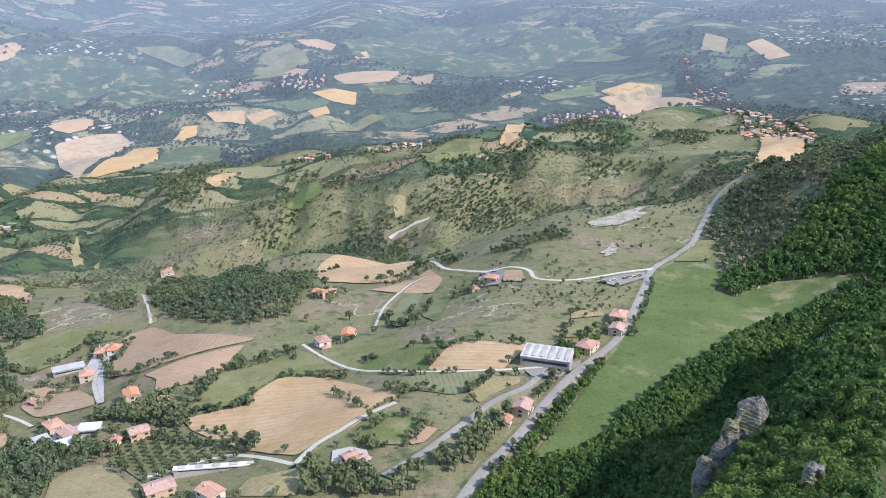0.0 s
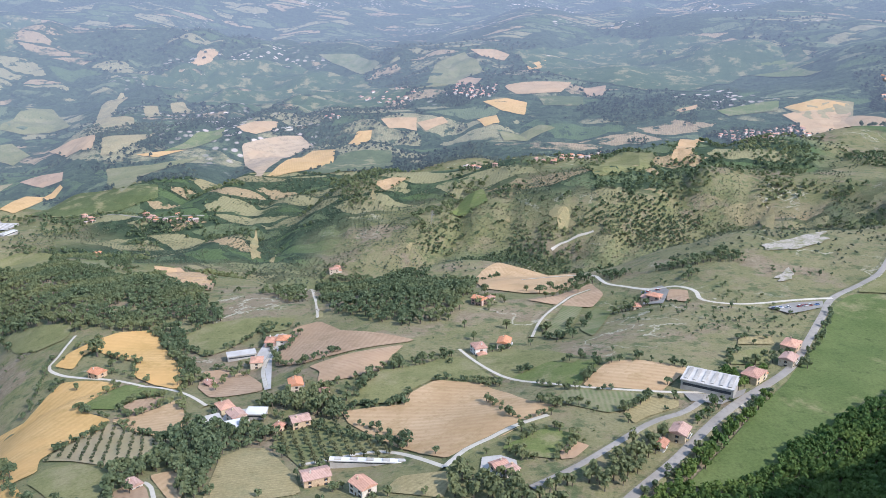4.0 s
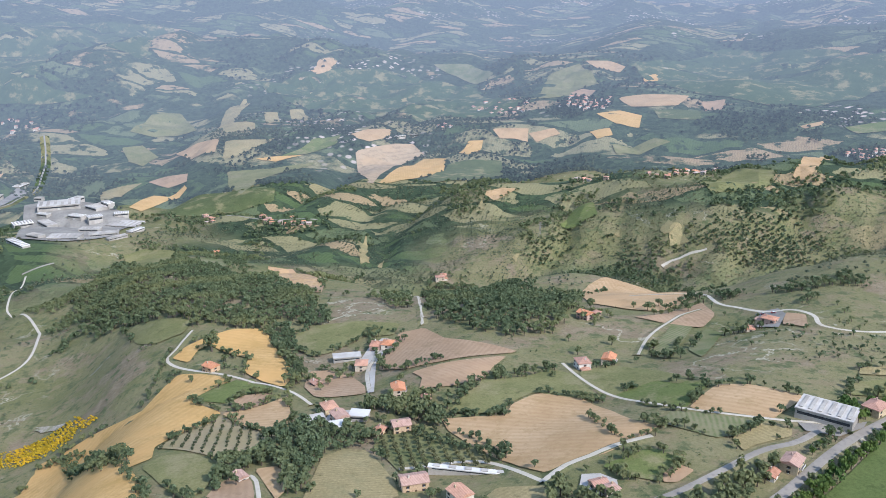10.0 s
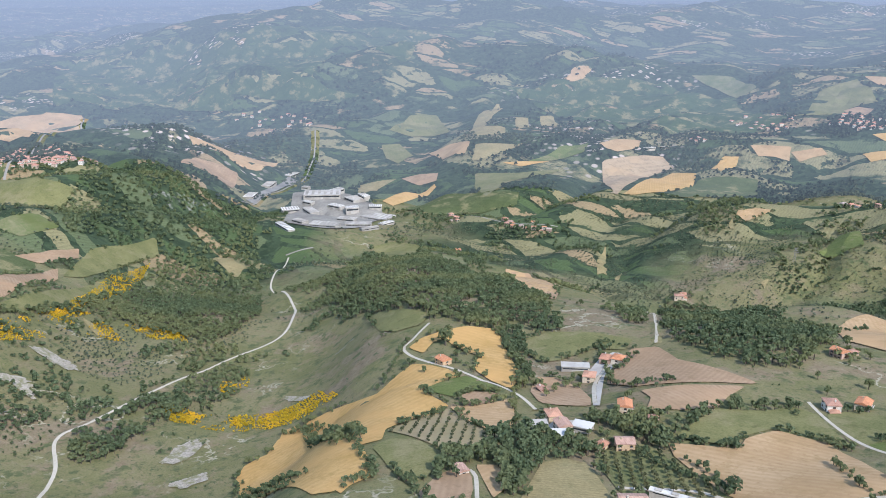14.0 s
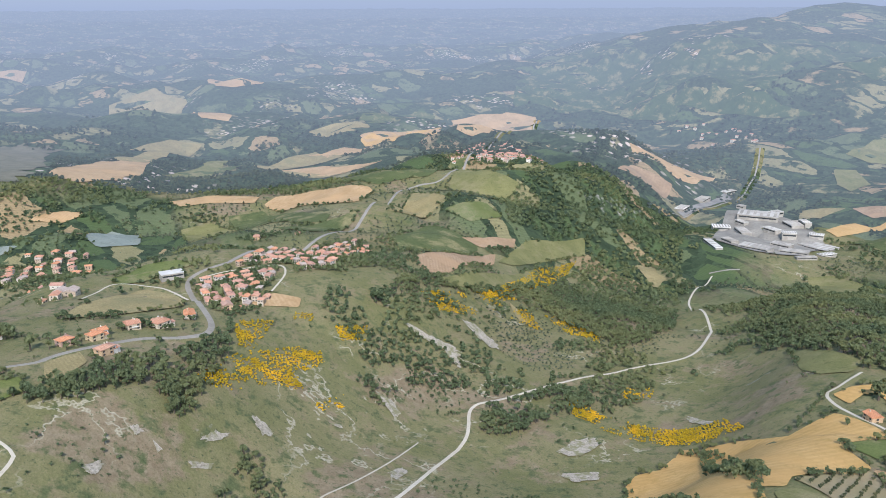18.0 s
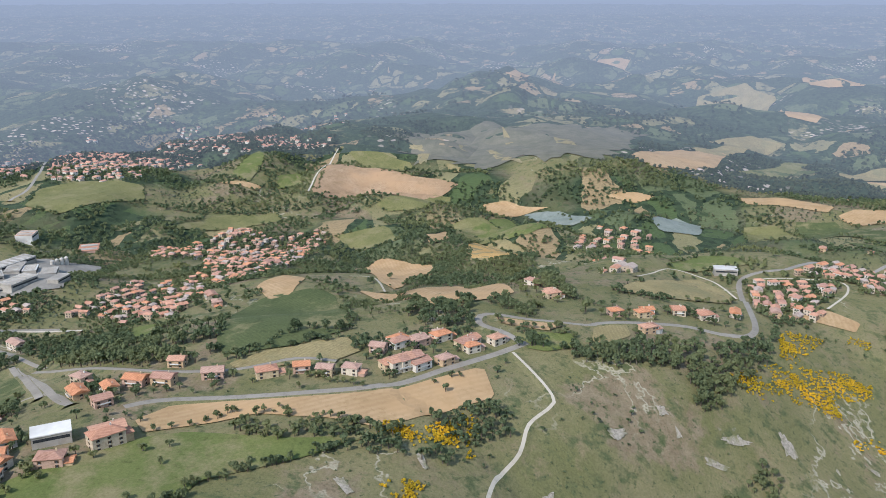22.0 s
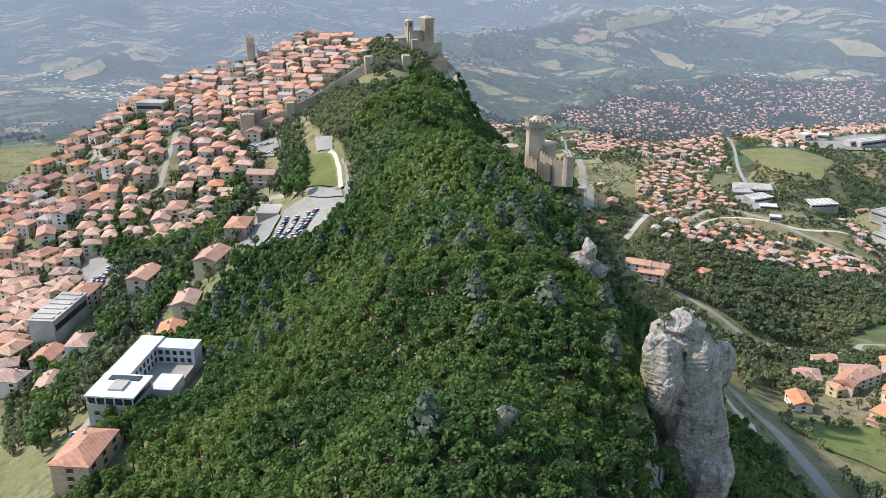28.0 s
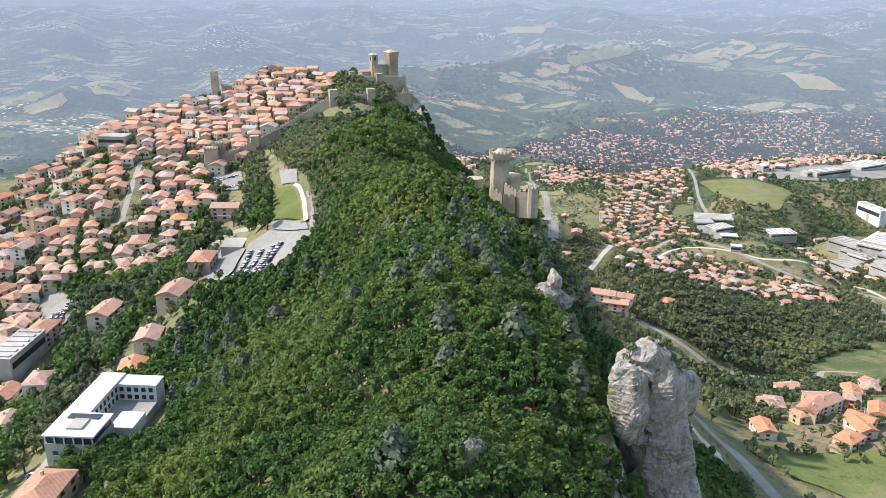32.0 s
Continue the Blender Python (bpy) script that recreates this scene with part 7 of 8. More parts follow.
def first_fortress():
    t = thing("fortress", "pale stone hilltop fortress with two towers and battlements", "fortress")
    t.location = (-168, -716, 744)
    main = part("main_tower", bx(-4.2, -4.2, -14, 4.2, 4.2, 20, at=(-8, 2, 0), turn=0.3), M_TOWER, t)
    part("main_loggia", bx(-4.7, -4.7, 20, 4.7, 4.7, 22.5, at=(-8, 2, 0), turn=0.3), M_TOWER, main)
    r = part("main_roof", hip_roof(9.4, 9.4, 22.5, 2.2, 0.5, 0.3), M_TILE, main, "low tiled pyramid roof")
    r.matrix_basis = pose(-8, 2, 0, 0, 0, 17)
    bell = part("bell_tower", bx(-2.7, -2.7, -14, 2.7, 2.7, 20.5, at=(7, 0, 0), turn=0.3), M_TOWER, t)
    for a in range(4):
        part("bell_opening", bx(-0.1, -0.8, 16, 0.14, 0.8, 19, turn=0.3 + a * math.pi / 2, at=(7 + math.cos(0.3 + a * math.pi / 2) * 2.68, math.sin(0.3 + a * math.pi / 2) * 2.68, 0)), M_GLASS, bell)
    r = part("bell_roof", hip_roof(5.4, 5.4, 20.5, 1.6, 0.5, 0.4), M_TILE, bell)
    r.matrix_basis = pose(7, 0, 0, 0, 0, 17)
    part("keep", bx(-6, -3.5, -14, 8, 4, 12, at=(0, 1, 0), turn=0.1), M_TOWER, t)
    part("keep_battlement", wall_run(bmesh.new(), -6, 4.6, 12, 8, 5.4, 12, 0.5, 0.8), M_TOWER, t)
    part("inner_ward_wall", wall_run(wall_run(bmesh.new(), -18, 12, 3, 6, 16, 4, 18), 6, 16, 4, 26, 6, 4, 18), M_TOWER, t)
    part("corner_turret", bx(-2.6, -2.6, -16, 2.6, 2.6, 7, at=(6, 16, 0)), M_TOWER, t)
    part("west_turret", prism(8, 2.8, -16, 2.6, 8), M_TOWER, t).location = (27, 5, 0)
    h = part("guard_house", bx(-5, -3, -14, 5, 3, 6.5, at=(14, -2, 0), turn=0.4), M_STONE, t)
    part("guard_roof", hip_roof(10, 6, 6.5, 1.6, 0.0, 0.4), M_TILE, h).matrix_basis = pose(14, -2, 0, 0, 0, 23)
    part("lower_wall", wall_run(wall_run(bmesh.new(), -18, 28, -8, -2, 34, -8, 10), -2, 34, -8, 12, 24, -5, 10), M_TOWER, t)
    claim(-168, -716, 20)


def town_wall():
    t = thing("town_wall", "battlemented stone town wall with square towers", "wall")
    pts = [(-140, -634), (-112, -638), (-78, -648), (-52, -640), (-20, -640)]
    zs = [float(ground(x, y)) + 8 for x, y in pts]
    for i in range(4):
        part("wall_section", wall_run(bmesh.new(), *pts[i], zs[i], *pts[i + 1], zs[i + 1], 14, 1.6), M_TOWER, t)
    for i in (0, 1, 3):
        part("wall_tower", bx(-3, -3, -14, 3, 3, 4, at=(*pts[i], zs[i])), M_TOWER, t)
    gate = part("gate_tower", bx(-5, -5, -16, 5, 5, 9, at=(*pts[4], zs[4])), M_TOWER, t, "square gate tower")
    part("gate_battlement", wall_run(wall_run(bmesh.new(), pts[4][0] - 5, pts[4][1] + 5, zs[4] + 9, pts[4][0] + 5, pts[4][1] + 5, zs[4] + 9, 0.4, 0.8), pts[4][0] + 5, pts[4][1] + 5, zs[4] + 9, pts[4][0] + 5, pts[4][1] - 5, zs[4] + 9, 0.4, 0.8), M_TOWER, gate)


second_tower()
first_fortress()
town_wall()

# ---- the white flat-roofed building above the street ----


def white_block():
    t = thing("white_building", "white modern flat-roofed building with a courtyard", "building")
    z = 692.0
    t.matrix_basis = pose(38.5, -255, z, 0, 0, -111) @ Matrix.Scale(0.86, 4)
    a = part("street_block", bx(-8, -9, -6, 8, 9, 9.5), M_GREY, t, "beige rendered street block")
    part("glazed_storey", bx(-7.4, -8.4, 9.5, 7.4, 8.4, 12.6), M_GLASS, a, "set-back glazed top storey")
    part("flat_roof", bx(-8.4, -9.4, 12.6, 8.4, 9.4, 13.2), M_WHITE, a)
    for i in range(6):
        part("column", bx(-8.1, -8.8 + i * 3.45, 9.5, -7.7, -8.4 + i * 3.45, 12.6), M_WHITE, a)
    for i in range(3):
        for k in range(2):
            put_window(a, 8.0, -5.4 + i * 5.4, 1.6 + k * 3.6, -90, 1.1)
            put_window(a, -8.0, -5.4 + i * 5.4, 1.6 + k * 3.6, 90, 1.1)
        put_window(a, -5 + i * 5, -9.0, 5.2, 180, 1.1)
    part("roof_plant", bx(-4, -3, 13.2, 3, 2.5, 13.9), M_GREY, a, "grey roof machinery")
    part("roof_panel", bx(3.5, -6, 13.2, 7, 6, 13.5), M_GLASS, a)
    w = part("long_wing", bx(8, 2, -6, 44, 11, 10.5), M_WHITE, t)
    part("long_roof", bx(8, 1.7, 10.5, 44.3, 11.3, 11.1), M_WHITE, w)
    for i in range(10):
        for k in range(3):
            part("window", bx(10 + i * 3.4, 1.86, 0.8 + k * 3.2, 11.5 + i * 3.4, 2.04, 2.8 + k * 3.2), M_GLASS, w)
    b = part("back_wing", bx(36, -14, -6, 44, 2, 9.8), M_WHITE, t)
    part("back_roof", bx(35.7, -14.3, 9.8, 44.3, 1.7, 10.4), M_WHITE, b)
    for i in range(5):
        for k in range(3):
            part("window", bx(35.86, -12.6 + i * 3, 0.8 + k * 3.2, 36.05, -10.9 + i * 3, 2.6 + k * 3.2), M_GLASS, b)
    c = part("courtyard_terrace", bx(8, -14, -6, 36, 2, 3.2), M_GREY, t, "grey courtyard terrace")
    part("terrace_wing", bx(8, -16, 3.2, 20, -7, 7.5), M_WHITE, c)
    for i in range(20):
        part("railing_post", bx(9 + i * 1.8, 11.1, 11.1, 9.12 + i * 1.8, 11.22, 12.1), M_WHITE, w)
    claim(33, -270, 20)


white_block()

# ---- halls and works ----


def hall(x, y, w, d, h, turn, roof=None, label="grey industrial hall with a flat sheet roof", ribs=6, name="industrial_hall", walls=None):
    t = thing(name, label, "hall", "")
    t.matrix_basis = pose(x, y, float(ground(x, y)), 0, 0, turn)
    body = part("wall", bx(-w / 2, -d / 2, -6, w / 2, d / 2, h), walls or M_GREY, t)
    part("roof", bx(-w / 2 - 0.4, -d / 2 - 0.4, h, w / 2 + 0.4, d / 2 + 0.4, h + 0.6), roof or M_METAL, t)
    for i in range(ribs if w > 25 else 0):
        q = -w / 2 + (i + 0.5) * w / ribs
        part("skylight", bx(q - w / ribs * 0.22, -d * 0.42, h + 0.6, q + w / ribs * 0.22, d * 0.42, h + 1.1), M_GREY, t)
    part("window_band", bx(-w * 0.46, d / 2 - 0.05, h * 0.55, w * 0.46, d / 2 + 0.08, h * 0.8), M_GLASS, body)
    part("window_band", bx(-w * 0.46, -d / 2 - 0.08, h * 0.55, w * 0.46, -d / 2 + 0.05, h * 0.8), M_GLASS, body)
    part("gate", bx(-3, -d / 2 - 0.1, 0, 3, -d / 2 + 0.05, h * 0.5), M_METAL, body)
    claim(x, y, max(w, d) * 0.5)
    return t


M_PALEROOF = plain("pale_sheet_roof", (0.62, 0.59, 0.54), (0.72, 0.69, 0.64), 5.0, 0.7)
HALLS = []
HALLS += [(-1443, 1502, 90, 55, 12, 40, 0), (-1352, 1524, 45, 40, 10, -19, 0), (-1467, 1579, 40, 20, 13, 92, 1), (-1457, 1403, 40, 30, 9, 55, 1), (-1393, 1408, 55, 22, 10, -26, 0), (-1226, 1163, 70, 14, 6, -22, 1), (-1196, 1248, 60, 30, 7, 23, 0), (-1301, 1450, 30, 20, 14, 53, 1), (-1338, 1538, 36, 16, 16, -24, 1), (-1236, 1468, 70, 45, 7, 9, 0)]
HALLS += [(-1155, 1307, 55, 22, 6, 37, 2), (-1659, 1662, 20, 16, 9, 16, 2), (-1650, 1452, 50, 24, 8, 120, 1), (-1742, 1601, 60, 26, 8, 119, 2), (-1839, 1787, 55, 22, 9, 103, 1), (-1272, 1502, 30, 18, 9, 38, 1), (-815, -790, 50, 30, 9, -152, 1), (-788, -812, 45, 28, 8, 101, 0), (-806, -736, 45, 30, 8, -152, 0), (-982, -842, 60, 24, 8, 169, 0)]
HALLS += [(-799, -682, 40, 22, 8, 173, 2), (-975, -781, 30, 24, 7, -151, 0), (-768, -919, 38, 24, 7, 171, 1), (-697, -971, 50, 30, 7, 153, 2), (-660, -904, 30, 20, 7, -172, 1), (-754, -779, 30, 20, 6, 97, 0), (-757, -717, 40, 16, 6, 98, 2), (-1016, -1285, 18, 16, 12, -162, 1), (-1049, -1277, 18, 16, 12, 139, 1), (-1233, -1271, 70, 40, 9, -169, 1)]
HALLS += [(-1326, -1297, 60, 30, 8, 180, 2), (-613, -804, 12, 9, 8, 147, 1), (-785, -742, 30, 18, 7, 115, 2), (-775, -779, 26, 16, 6, 104, 1), (-779, -699, 28, 16, 7, 135, 0), (-967, -802, 26, 18, 8, -151, 1), (-822, -645, 24, 14, 6, -177, 2), (-672, -956, 24, 16, 6, 164, 0), (-641, -857, 20, 12, 5, 155, 1), (-1056, -1208, 30, 16, 11, -170, 0)]
HALLS += [(-1256, 1236, 34, 18, 7, -6, 2), (-1351, 1452, 36, 18, 9, 0, 1), (-1206, 1328, 40, 20, 7, 17, 0), (-1123, 1361, 36, 14, 5, 84, 1), (-1112, 1292, 40, 12, 5, 68, 2), (-1435, 1444, 30, 14, 9, -3, 1), (-799, -781, 40, 26, 8, 117, 1), (-808, -735, 40, 24, 8, 135, 0), (-962, -822, 44, 20, 8, -154, 2), (-778, -789, 36, 20, 7, 103, 0)]
HALLS += [(-766, -726, 30, 18, 7, 101, 2), (66, 474, 30, 19, 6.5, -17, 0), (-358, -299, 20, 13, 7, 128, 1)]
HALLS += [(-929, 2324, 34, 14, 6, 62, 1), (-897, 2363, 30, 12, 6, 6, 2), (-928, 108, 24, 14, 7, 94, 1), (51, -722, 22, 14, 10, 158, 2)]
HALLS += [(-276, 568, 22, 9, 4, 30, 0), (-208, 443, 12, 9, 4, 10, 1), (-214, 424, 11, 9, 4, 35, 1), (-233, 431, 11, 8, 4, 40, 2), (-111, 380, 52, 3, 2, 8, 1), (-22, -448, 15, 11, 4, 75, 2), (82, -401, 32, 12, 12, 70, 2)]
for x, y, w, d, h, turn, k in HALLS:
    hall(x, y, w, d, h, turn, (M_METAL, M_PALEROOF, M_GREY)[k], ("grey industrial hall with a flat sheet roof", "industrial hall with a white flat roof", "concrete works building with a grey roof")[k])


def silo_row(x, y):
    for i in range(4):
        t = thing("silo", "grey metal storage silo with a conical top", "silo", "silos of the works")
        t.location = (x + i * 6.5, y - i * 3, float(ground(x, y)))
        part("drum", prism(14, 2.8, -3, 2.8, 12), M_METAL, t)
        part("cone", prism(14, 3.0, 12, 0.3, 14.2), M_METAL, t)


def square_tower(x, y, w, h):
    t = thing("town_tower", "square pale stone tower with battlements in the old town", "tower", "towers of the old town")
    t.location = (x, y, float(ground(x, y)))
    part("shaft", bx(-w / 2, -w / 2, -8, w / 2, w / 2, h), M_TOWER, t)
    a = w / 2 - 0.4
    for x0, y0, x1, y1 in ((-a, -a, a, -a), (a, -a, a, a), (a, a, -a, a), (-a, a, -a, -a)):
        part("battlement", wall_run(bmesh.new(), x0, y0, h, x1, y1, h, 0.3, 0.6), M_TOWER, t)
    slits(t, 4, w / 2 - 0.05, h * 0.7)
    claim(x, y, w * 0.7)


def pylon(x, y, h=24):
    t = thing("pylon", "grey lattice power pylon on the scrub hill", "pylon")
    t.location = (x, y, float(ground(x, y)) - 0.5)
    bm = bmesh.new()
    for i in range(4):
        sx, sy = (1, 1, -1, -1)[i], (1, -1, -1, 1)[i]
        bmesh.ops.create_cone(bm, cap_ends=True, segments=4, radius1=0.22, radius2=0.14, depth=h, matrix=Matrix.Translation((sx * 1.1, sy * 1.1, h / 2)) @ Matrix.Rotation(sy * 0.06, 4, "X") @ Matrix.Rotation(-sx * 0.06, 4, "Y"))
    part("mast", bm, M_METAL, t)
    for k in range(3):
        part("cross_arm", bx(-4 + k * 0.6, -0.2, h * 0.7 + k * 3, 4 - k * 0.6, 0.2, h * 0.7 + 0.4 + k * 3), M_METAL, t)


silo_row(-1032, -793)
pylon(-290, 1354)
hall(-1000, -999, 52, 14, 24, 86, M_WHITE, "tall white stepped apartment building", 3, "apartment_building", M_WHITE)
hall(-1095, -1205, 85, 22, 14, -172, M_METAL, "long office building with dark teal glass front", 4, "office_building", M_GREY)
hall(-1135, -939, 30, 26, 11, 20, M_TILE, "modern church with stepped tile roofs", 2, "church", M_WHITE)
hall(-1162, -848, 42, 30, 6, 30, M_ROOF, "low building with a broad red roof", 2, "school_building", M_WALL)
square_tower(-33, -794, 7, 24)
square_tower(-26, -648, 9, 16)
hall(-364, -3679, 34, 18, 15, 60, M_TILE, "pale stone basilica among the town roofs", 0, "basilica", M_TOWER)


# ---- parked cars ----
M_TYRE = plain("tyre_rubber", (0.03, 0.03, 0.03), (0.05, 0.05, 0.05), 0.3, 0.8)
M_CAR = tinted("car_paint", [(0.70, 0.70, 0.70), (0.45, 0.46, 0.48), (0.06, 0.07, 0.09), (0.10, 0.17, 0.32), (0.72, 0.72, 0.71), (0.30, 0.04, 0.035)], 0.35, 3.0, -1)


def car_model():
    t = thing("car", "small parked car in the car park", "car", "parked cars")
    bm = bmesh.new()
    bmesh.ops.create_cube(bm, size=1, matrix=Matrix.LocRotScale((0, 0, 0.62), None, (1.75, 4.2, 0.62)))
    bmesh.ops.bevel(bm, geom=bm.edges[:], offset=0.16, segments=2, affect="EDGES")
    part("body", bm, M_CAR, t)
    bm = bmesh.new()
    bmesh.ops.create_cone(bm, cap_ends=True, segments=4, radius1=1.42, radius2=1.0, depth=0.58, matrix=Matrix.LocRotScale((0, -0.15, 1.2), None, (0.82, 1.25, 1)) @ Matrix.Rotation(math.pi / 4, 4, "Z"))
    cab = part("cabin", bm, M_GLASS, t, "dark glazed cabin")
    part("car_roof", bx(-0.56, -0.95, 1.47, 0.56, 0.65, 1.53), M_CAR, cab)
    for x in (-0.8, 0.8):
        for y in (-1.3, 1.3):
            bm = bmesh.new()
            bmesh.ops.create_cone(bm, cap_ends=True, segments=10, radius1=0.32, radius2=0.32, depth=0.2, matrix=Matrix.Translation((x, y, 0.32)) @ Matrix.Rotation(math.pi / 2, 4, "Y"))
            part("wheel", bm, M_TYRE, t)
    return t


first_car = []


def park(x0, y0, x1, y1, turn, gap=2.7, lift=1.0):
    n = int(math.hypot(x1 - x0, y1 - y0) / gap)
    for i in range(n):
        if rng.random() < 0.14:
            continue
        x, y = x0 + (x1 - x0) * i / n, y0 + (y1 - y0) * i / n
        a = math.degrees(math.atan2(y1 - y0, x1 - x0)) + turn
        m = pose(x, y, float(ground(x, y)) + lift, 0, 0, a + rng.normal(0, 2) + 180 * int(rng.integers(2)))
        if first_car:
            copy_thing(first_car[0], m)
        else:
            first_car.append(car_model())
            first_car[0].matrix_basis = m


park(-18, -393, -30, -424, 70, 2.6)
park(-20, -384, -35, -418, 70, 2.6)
park(-26, -382, -40, -413, 70, 2.6)
park(-31, -387, -44, -410, 70, 2.6)
park(-48, -397, -56, -392, 70, 2.6)
park(-19, -619, -38, -607, 80, 2.9)
park(-21, -605, -36, -588, 80, 2.9)
park(67, -438, 64, -517, 80, 2.9)
park(70, -434, 69, -514, 80, 2.9)
park(35, 694, 50, 692, 90, 3.2)
park(128, 633, 166, 654, 90, 3.2)
park(76, -494, 64, -518, 90, 2.7)
park(73, -441, 73, -513, 90, 2.7)
park(54, -257, 48, -276, 0, 9)
park(58, -249, 54, -257, 0, 8)


for x, y, s in HOUSES:
    claim(x, y, s * 0.55)
for x, y, s in HOUSES:
    turn, gap = along_road(x, y)
    turn = math.degrees(turn) if gap < 60 else rng.uniform(0, 180)
    house_at(x, y, s, turn + rng.normal(0, 4))
OLD_TOWN = []
for style, gap, poly in TOWNS:
    xs, ys = [p[0] for p in poly], [p[1] for p in poly]
    base = 70.0 if style == "old" else rng.uniform(0, 90)
    spots = []
    wide, loose = gap >= 30, gap > 16
    gap = min(gap, 21) if wide and min(math.hypot(*q) for q in poly) < 1600 else gap
    for gx in np.arange(min(xs), max(xs), gap):
        for gy in np.arange(min(ys), max(ys), gap):
            x, y = gx + rng.normal(0, gap * 0.13), gy + rng.normal(0, gap * 0.13)
            w = rng.uniform(0.6, 0.85) * min(gap, 20) * (1.25 if style == "old" else 0.95 if gap < 14 else 0.82)
            if not inside(np.array(x), np.array(y), poly) or (style == "town" and rng.random() < 0.16) or not free_spot(x, y, w * (0.34 if style == "old" else 0.42)):
                continue
            if style == "town" and loose and math.hypot(x, y) > 600 and vnoise(np.array(x), np.array(y), 210 if wide else 95, 151) * 0.7 + vnoise(np.array(x), np.array(y), 60, 152) * 0.3 < (0.58 if wide else 0.36):
                continue
            turn, near = along_road(x, y)
            turn = math.degrees(turn) if near < 50 else base + rng.normal(0, 16 if style == "old" else 8) + 90 * int(rng.integers(2))
            if style == "old":
                OLD_TOWN.append((x, y, w, turn))
            else:
                spots.append((x, y, w, w * rng.uniform(0.65, 0.9), 2.7 * int(rng.integers(1, 3)) + 1.0, radians(turn), rng.choice([0, 0.9])))
            claim(x, y, w * (0.34 if style == "old" else 0.42))
    if spots:
        stuff_houses("town_houses", spots, "dense town of plastered houses with red tile roofs")
OLD_TOWN.sort(key=lambda q: math.hypot(q[0], q[1]))
for x, y, w, turn in OLD_TOWN[:78]:
    house_at(x, y, w, turn, old=True)
if OLD_TOWN[78:]:
    stuff_houses("old_town_houses", [(x, y, w, w * rng.uniform(0.75, 1.0), rng.uniform(4.5, 9), radians(a), float(rng.choice([0, 0.8]))) for x, y, w, a in OLD_TOWN[78:]], "old stone houses with weathered tile roofs")


# ---- trees and shrubs ----


def leaf_mat(name, a, b2, size=5.0, far=False):
    m, nt, b = mat(name, 0.75)
    p = coord(nt)
    g = nt.nodes.new("ShaderNodeNewGeometry")
    col = mix(nt, ramp(nt, noise_of(nt, p, size, 3, 0.6), 0.35, 0.65), a, b2)
    col = mix(nt, g.outputs["Random Per Island"], col, tuple(0.55 * v for v in a))
    col = mix(nt, ramp(nt, noise_of(nt, p, size * 12, 3), 0.45, 0.7), col, tuple(v * f for v, f in zip(b2, (1.15, 1.0, 0.85))))
    nt.links.new(col, b.inputs["Base Color"])
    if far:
        paint_haze(nt, b)
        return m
    tr = nt.nodes.new("ShaderNodeBsdfTranslucent")
    nt.links.new(col, tr.inputs["Color"])
    ms = nt.nodes.new("ShaderNodeMixShader")
    ms.inputs[0].default_value = 0.38
    nt.links.new(b.outputs[0], ms.inputs[1])
    nt.links.new(tr.outputs[0], ms.inputs[2])
    nt.links.new(ms.outputs[0], nt.nodes["Material Output"].inputs["Surface"])
    return m


M_LEAF = leaf_mat("broadleaf_foliage", (0.068, 0.136, 0.037), (0.135, 0.207, 0.06))
M_WOODLEAF = leaf_mat("woodland_foliage", (0.125, 0.168, 0.085), (0.178, 0.215, 0.112), 9.0)
# Greyer and paler than the woods: haze over the hills put into the colour.
M_SCRUB = leaf_mat("haze_greyed_scrub", (0.135, 0.162, 0.105), (0.185, 0.21, 0.14), 12.0)
# distant leaves have blue haze painted in as emission
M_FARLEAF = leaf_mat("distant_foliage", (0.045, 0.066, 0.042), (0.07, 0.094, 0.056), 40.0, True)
M_FIR = leaf_mat("blue_green_needles", (0.115, 0.16, 0.105), (0.185, 0.225, 0.155))
M_OLIVE = leaf_mat("grey_olive_leaves", (0.09, 0.11, 0.055), (0.14, 0.155, 0.085))
M_BROOM = leaf_mat("yellow_broom_flowers", (0.56, 0.40, 0.03), (0.68, 0.49, 0.04), 2.0)
M_BARK = plain("bark", (0.10, 0.08, 0.06), (0.16, 0.13, 0.10), 0.4, 0.95)


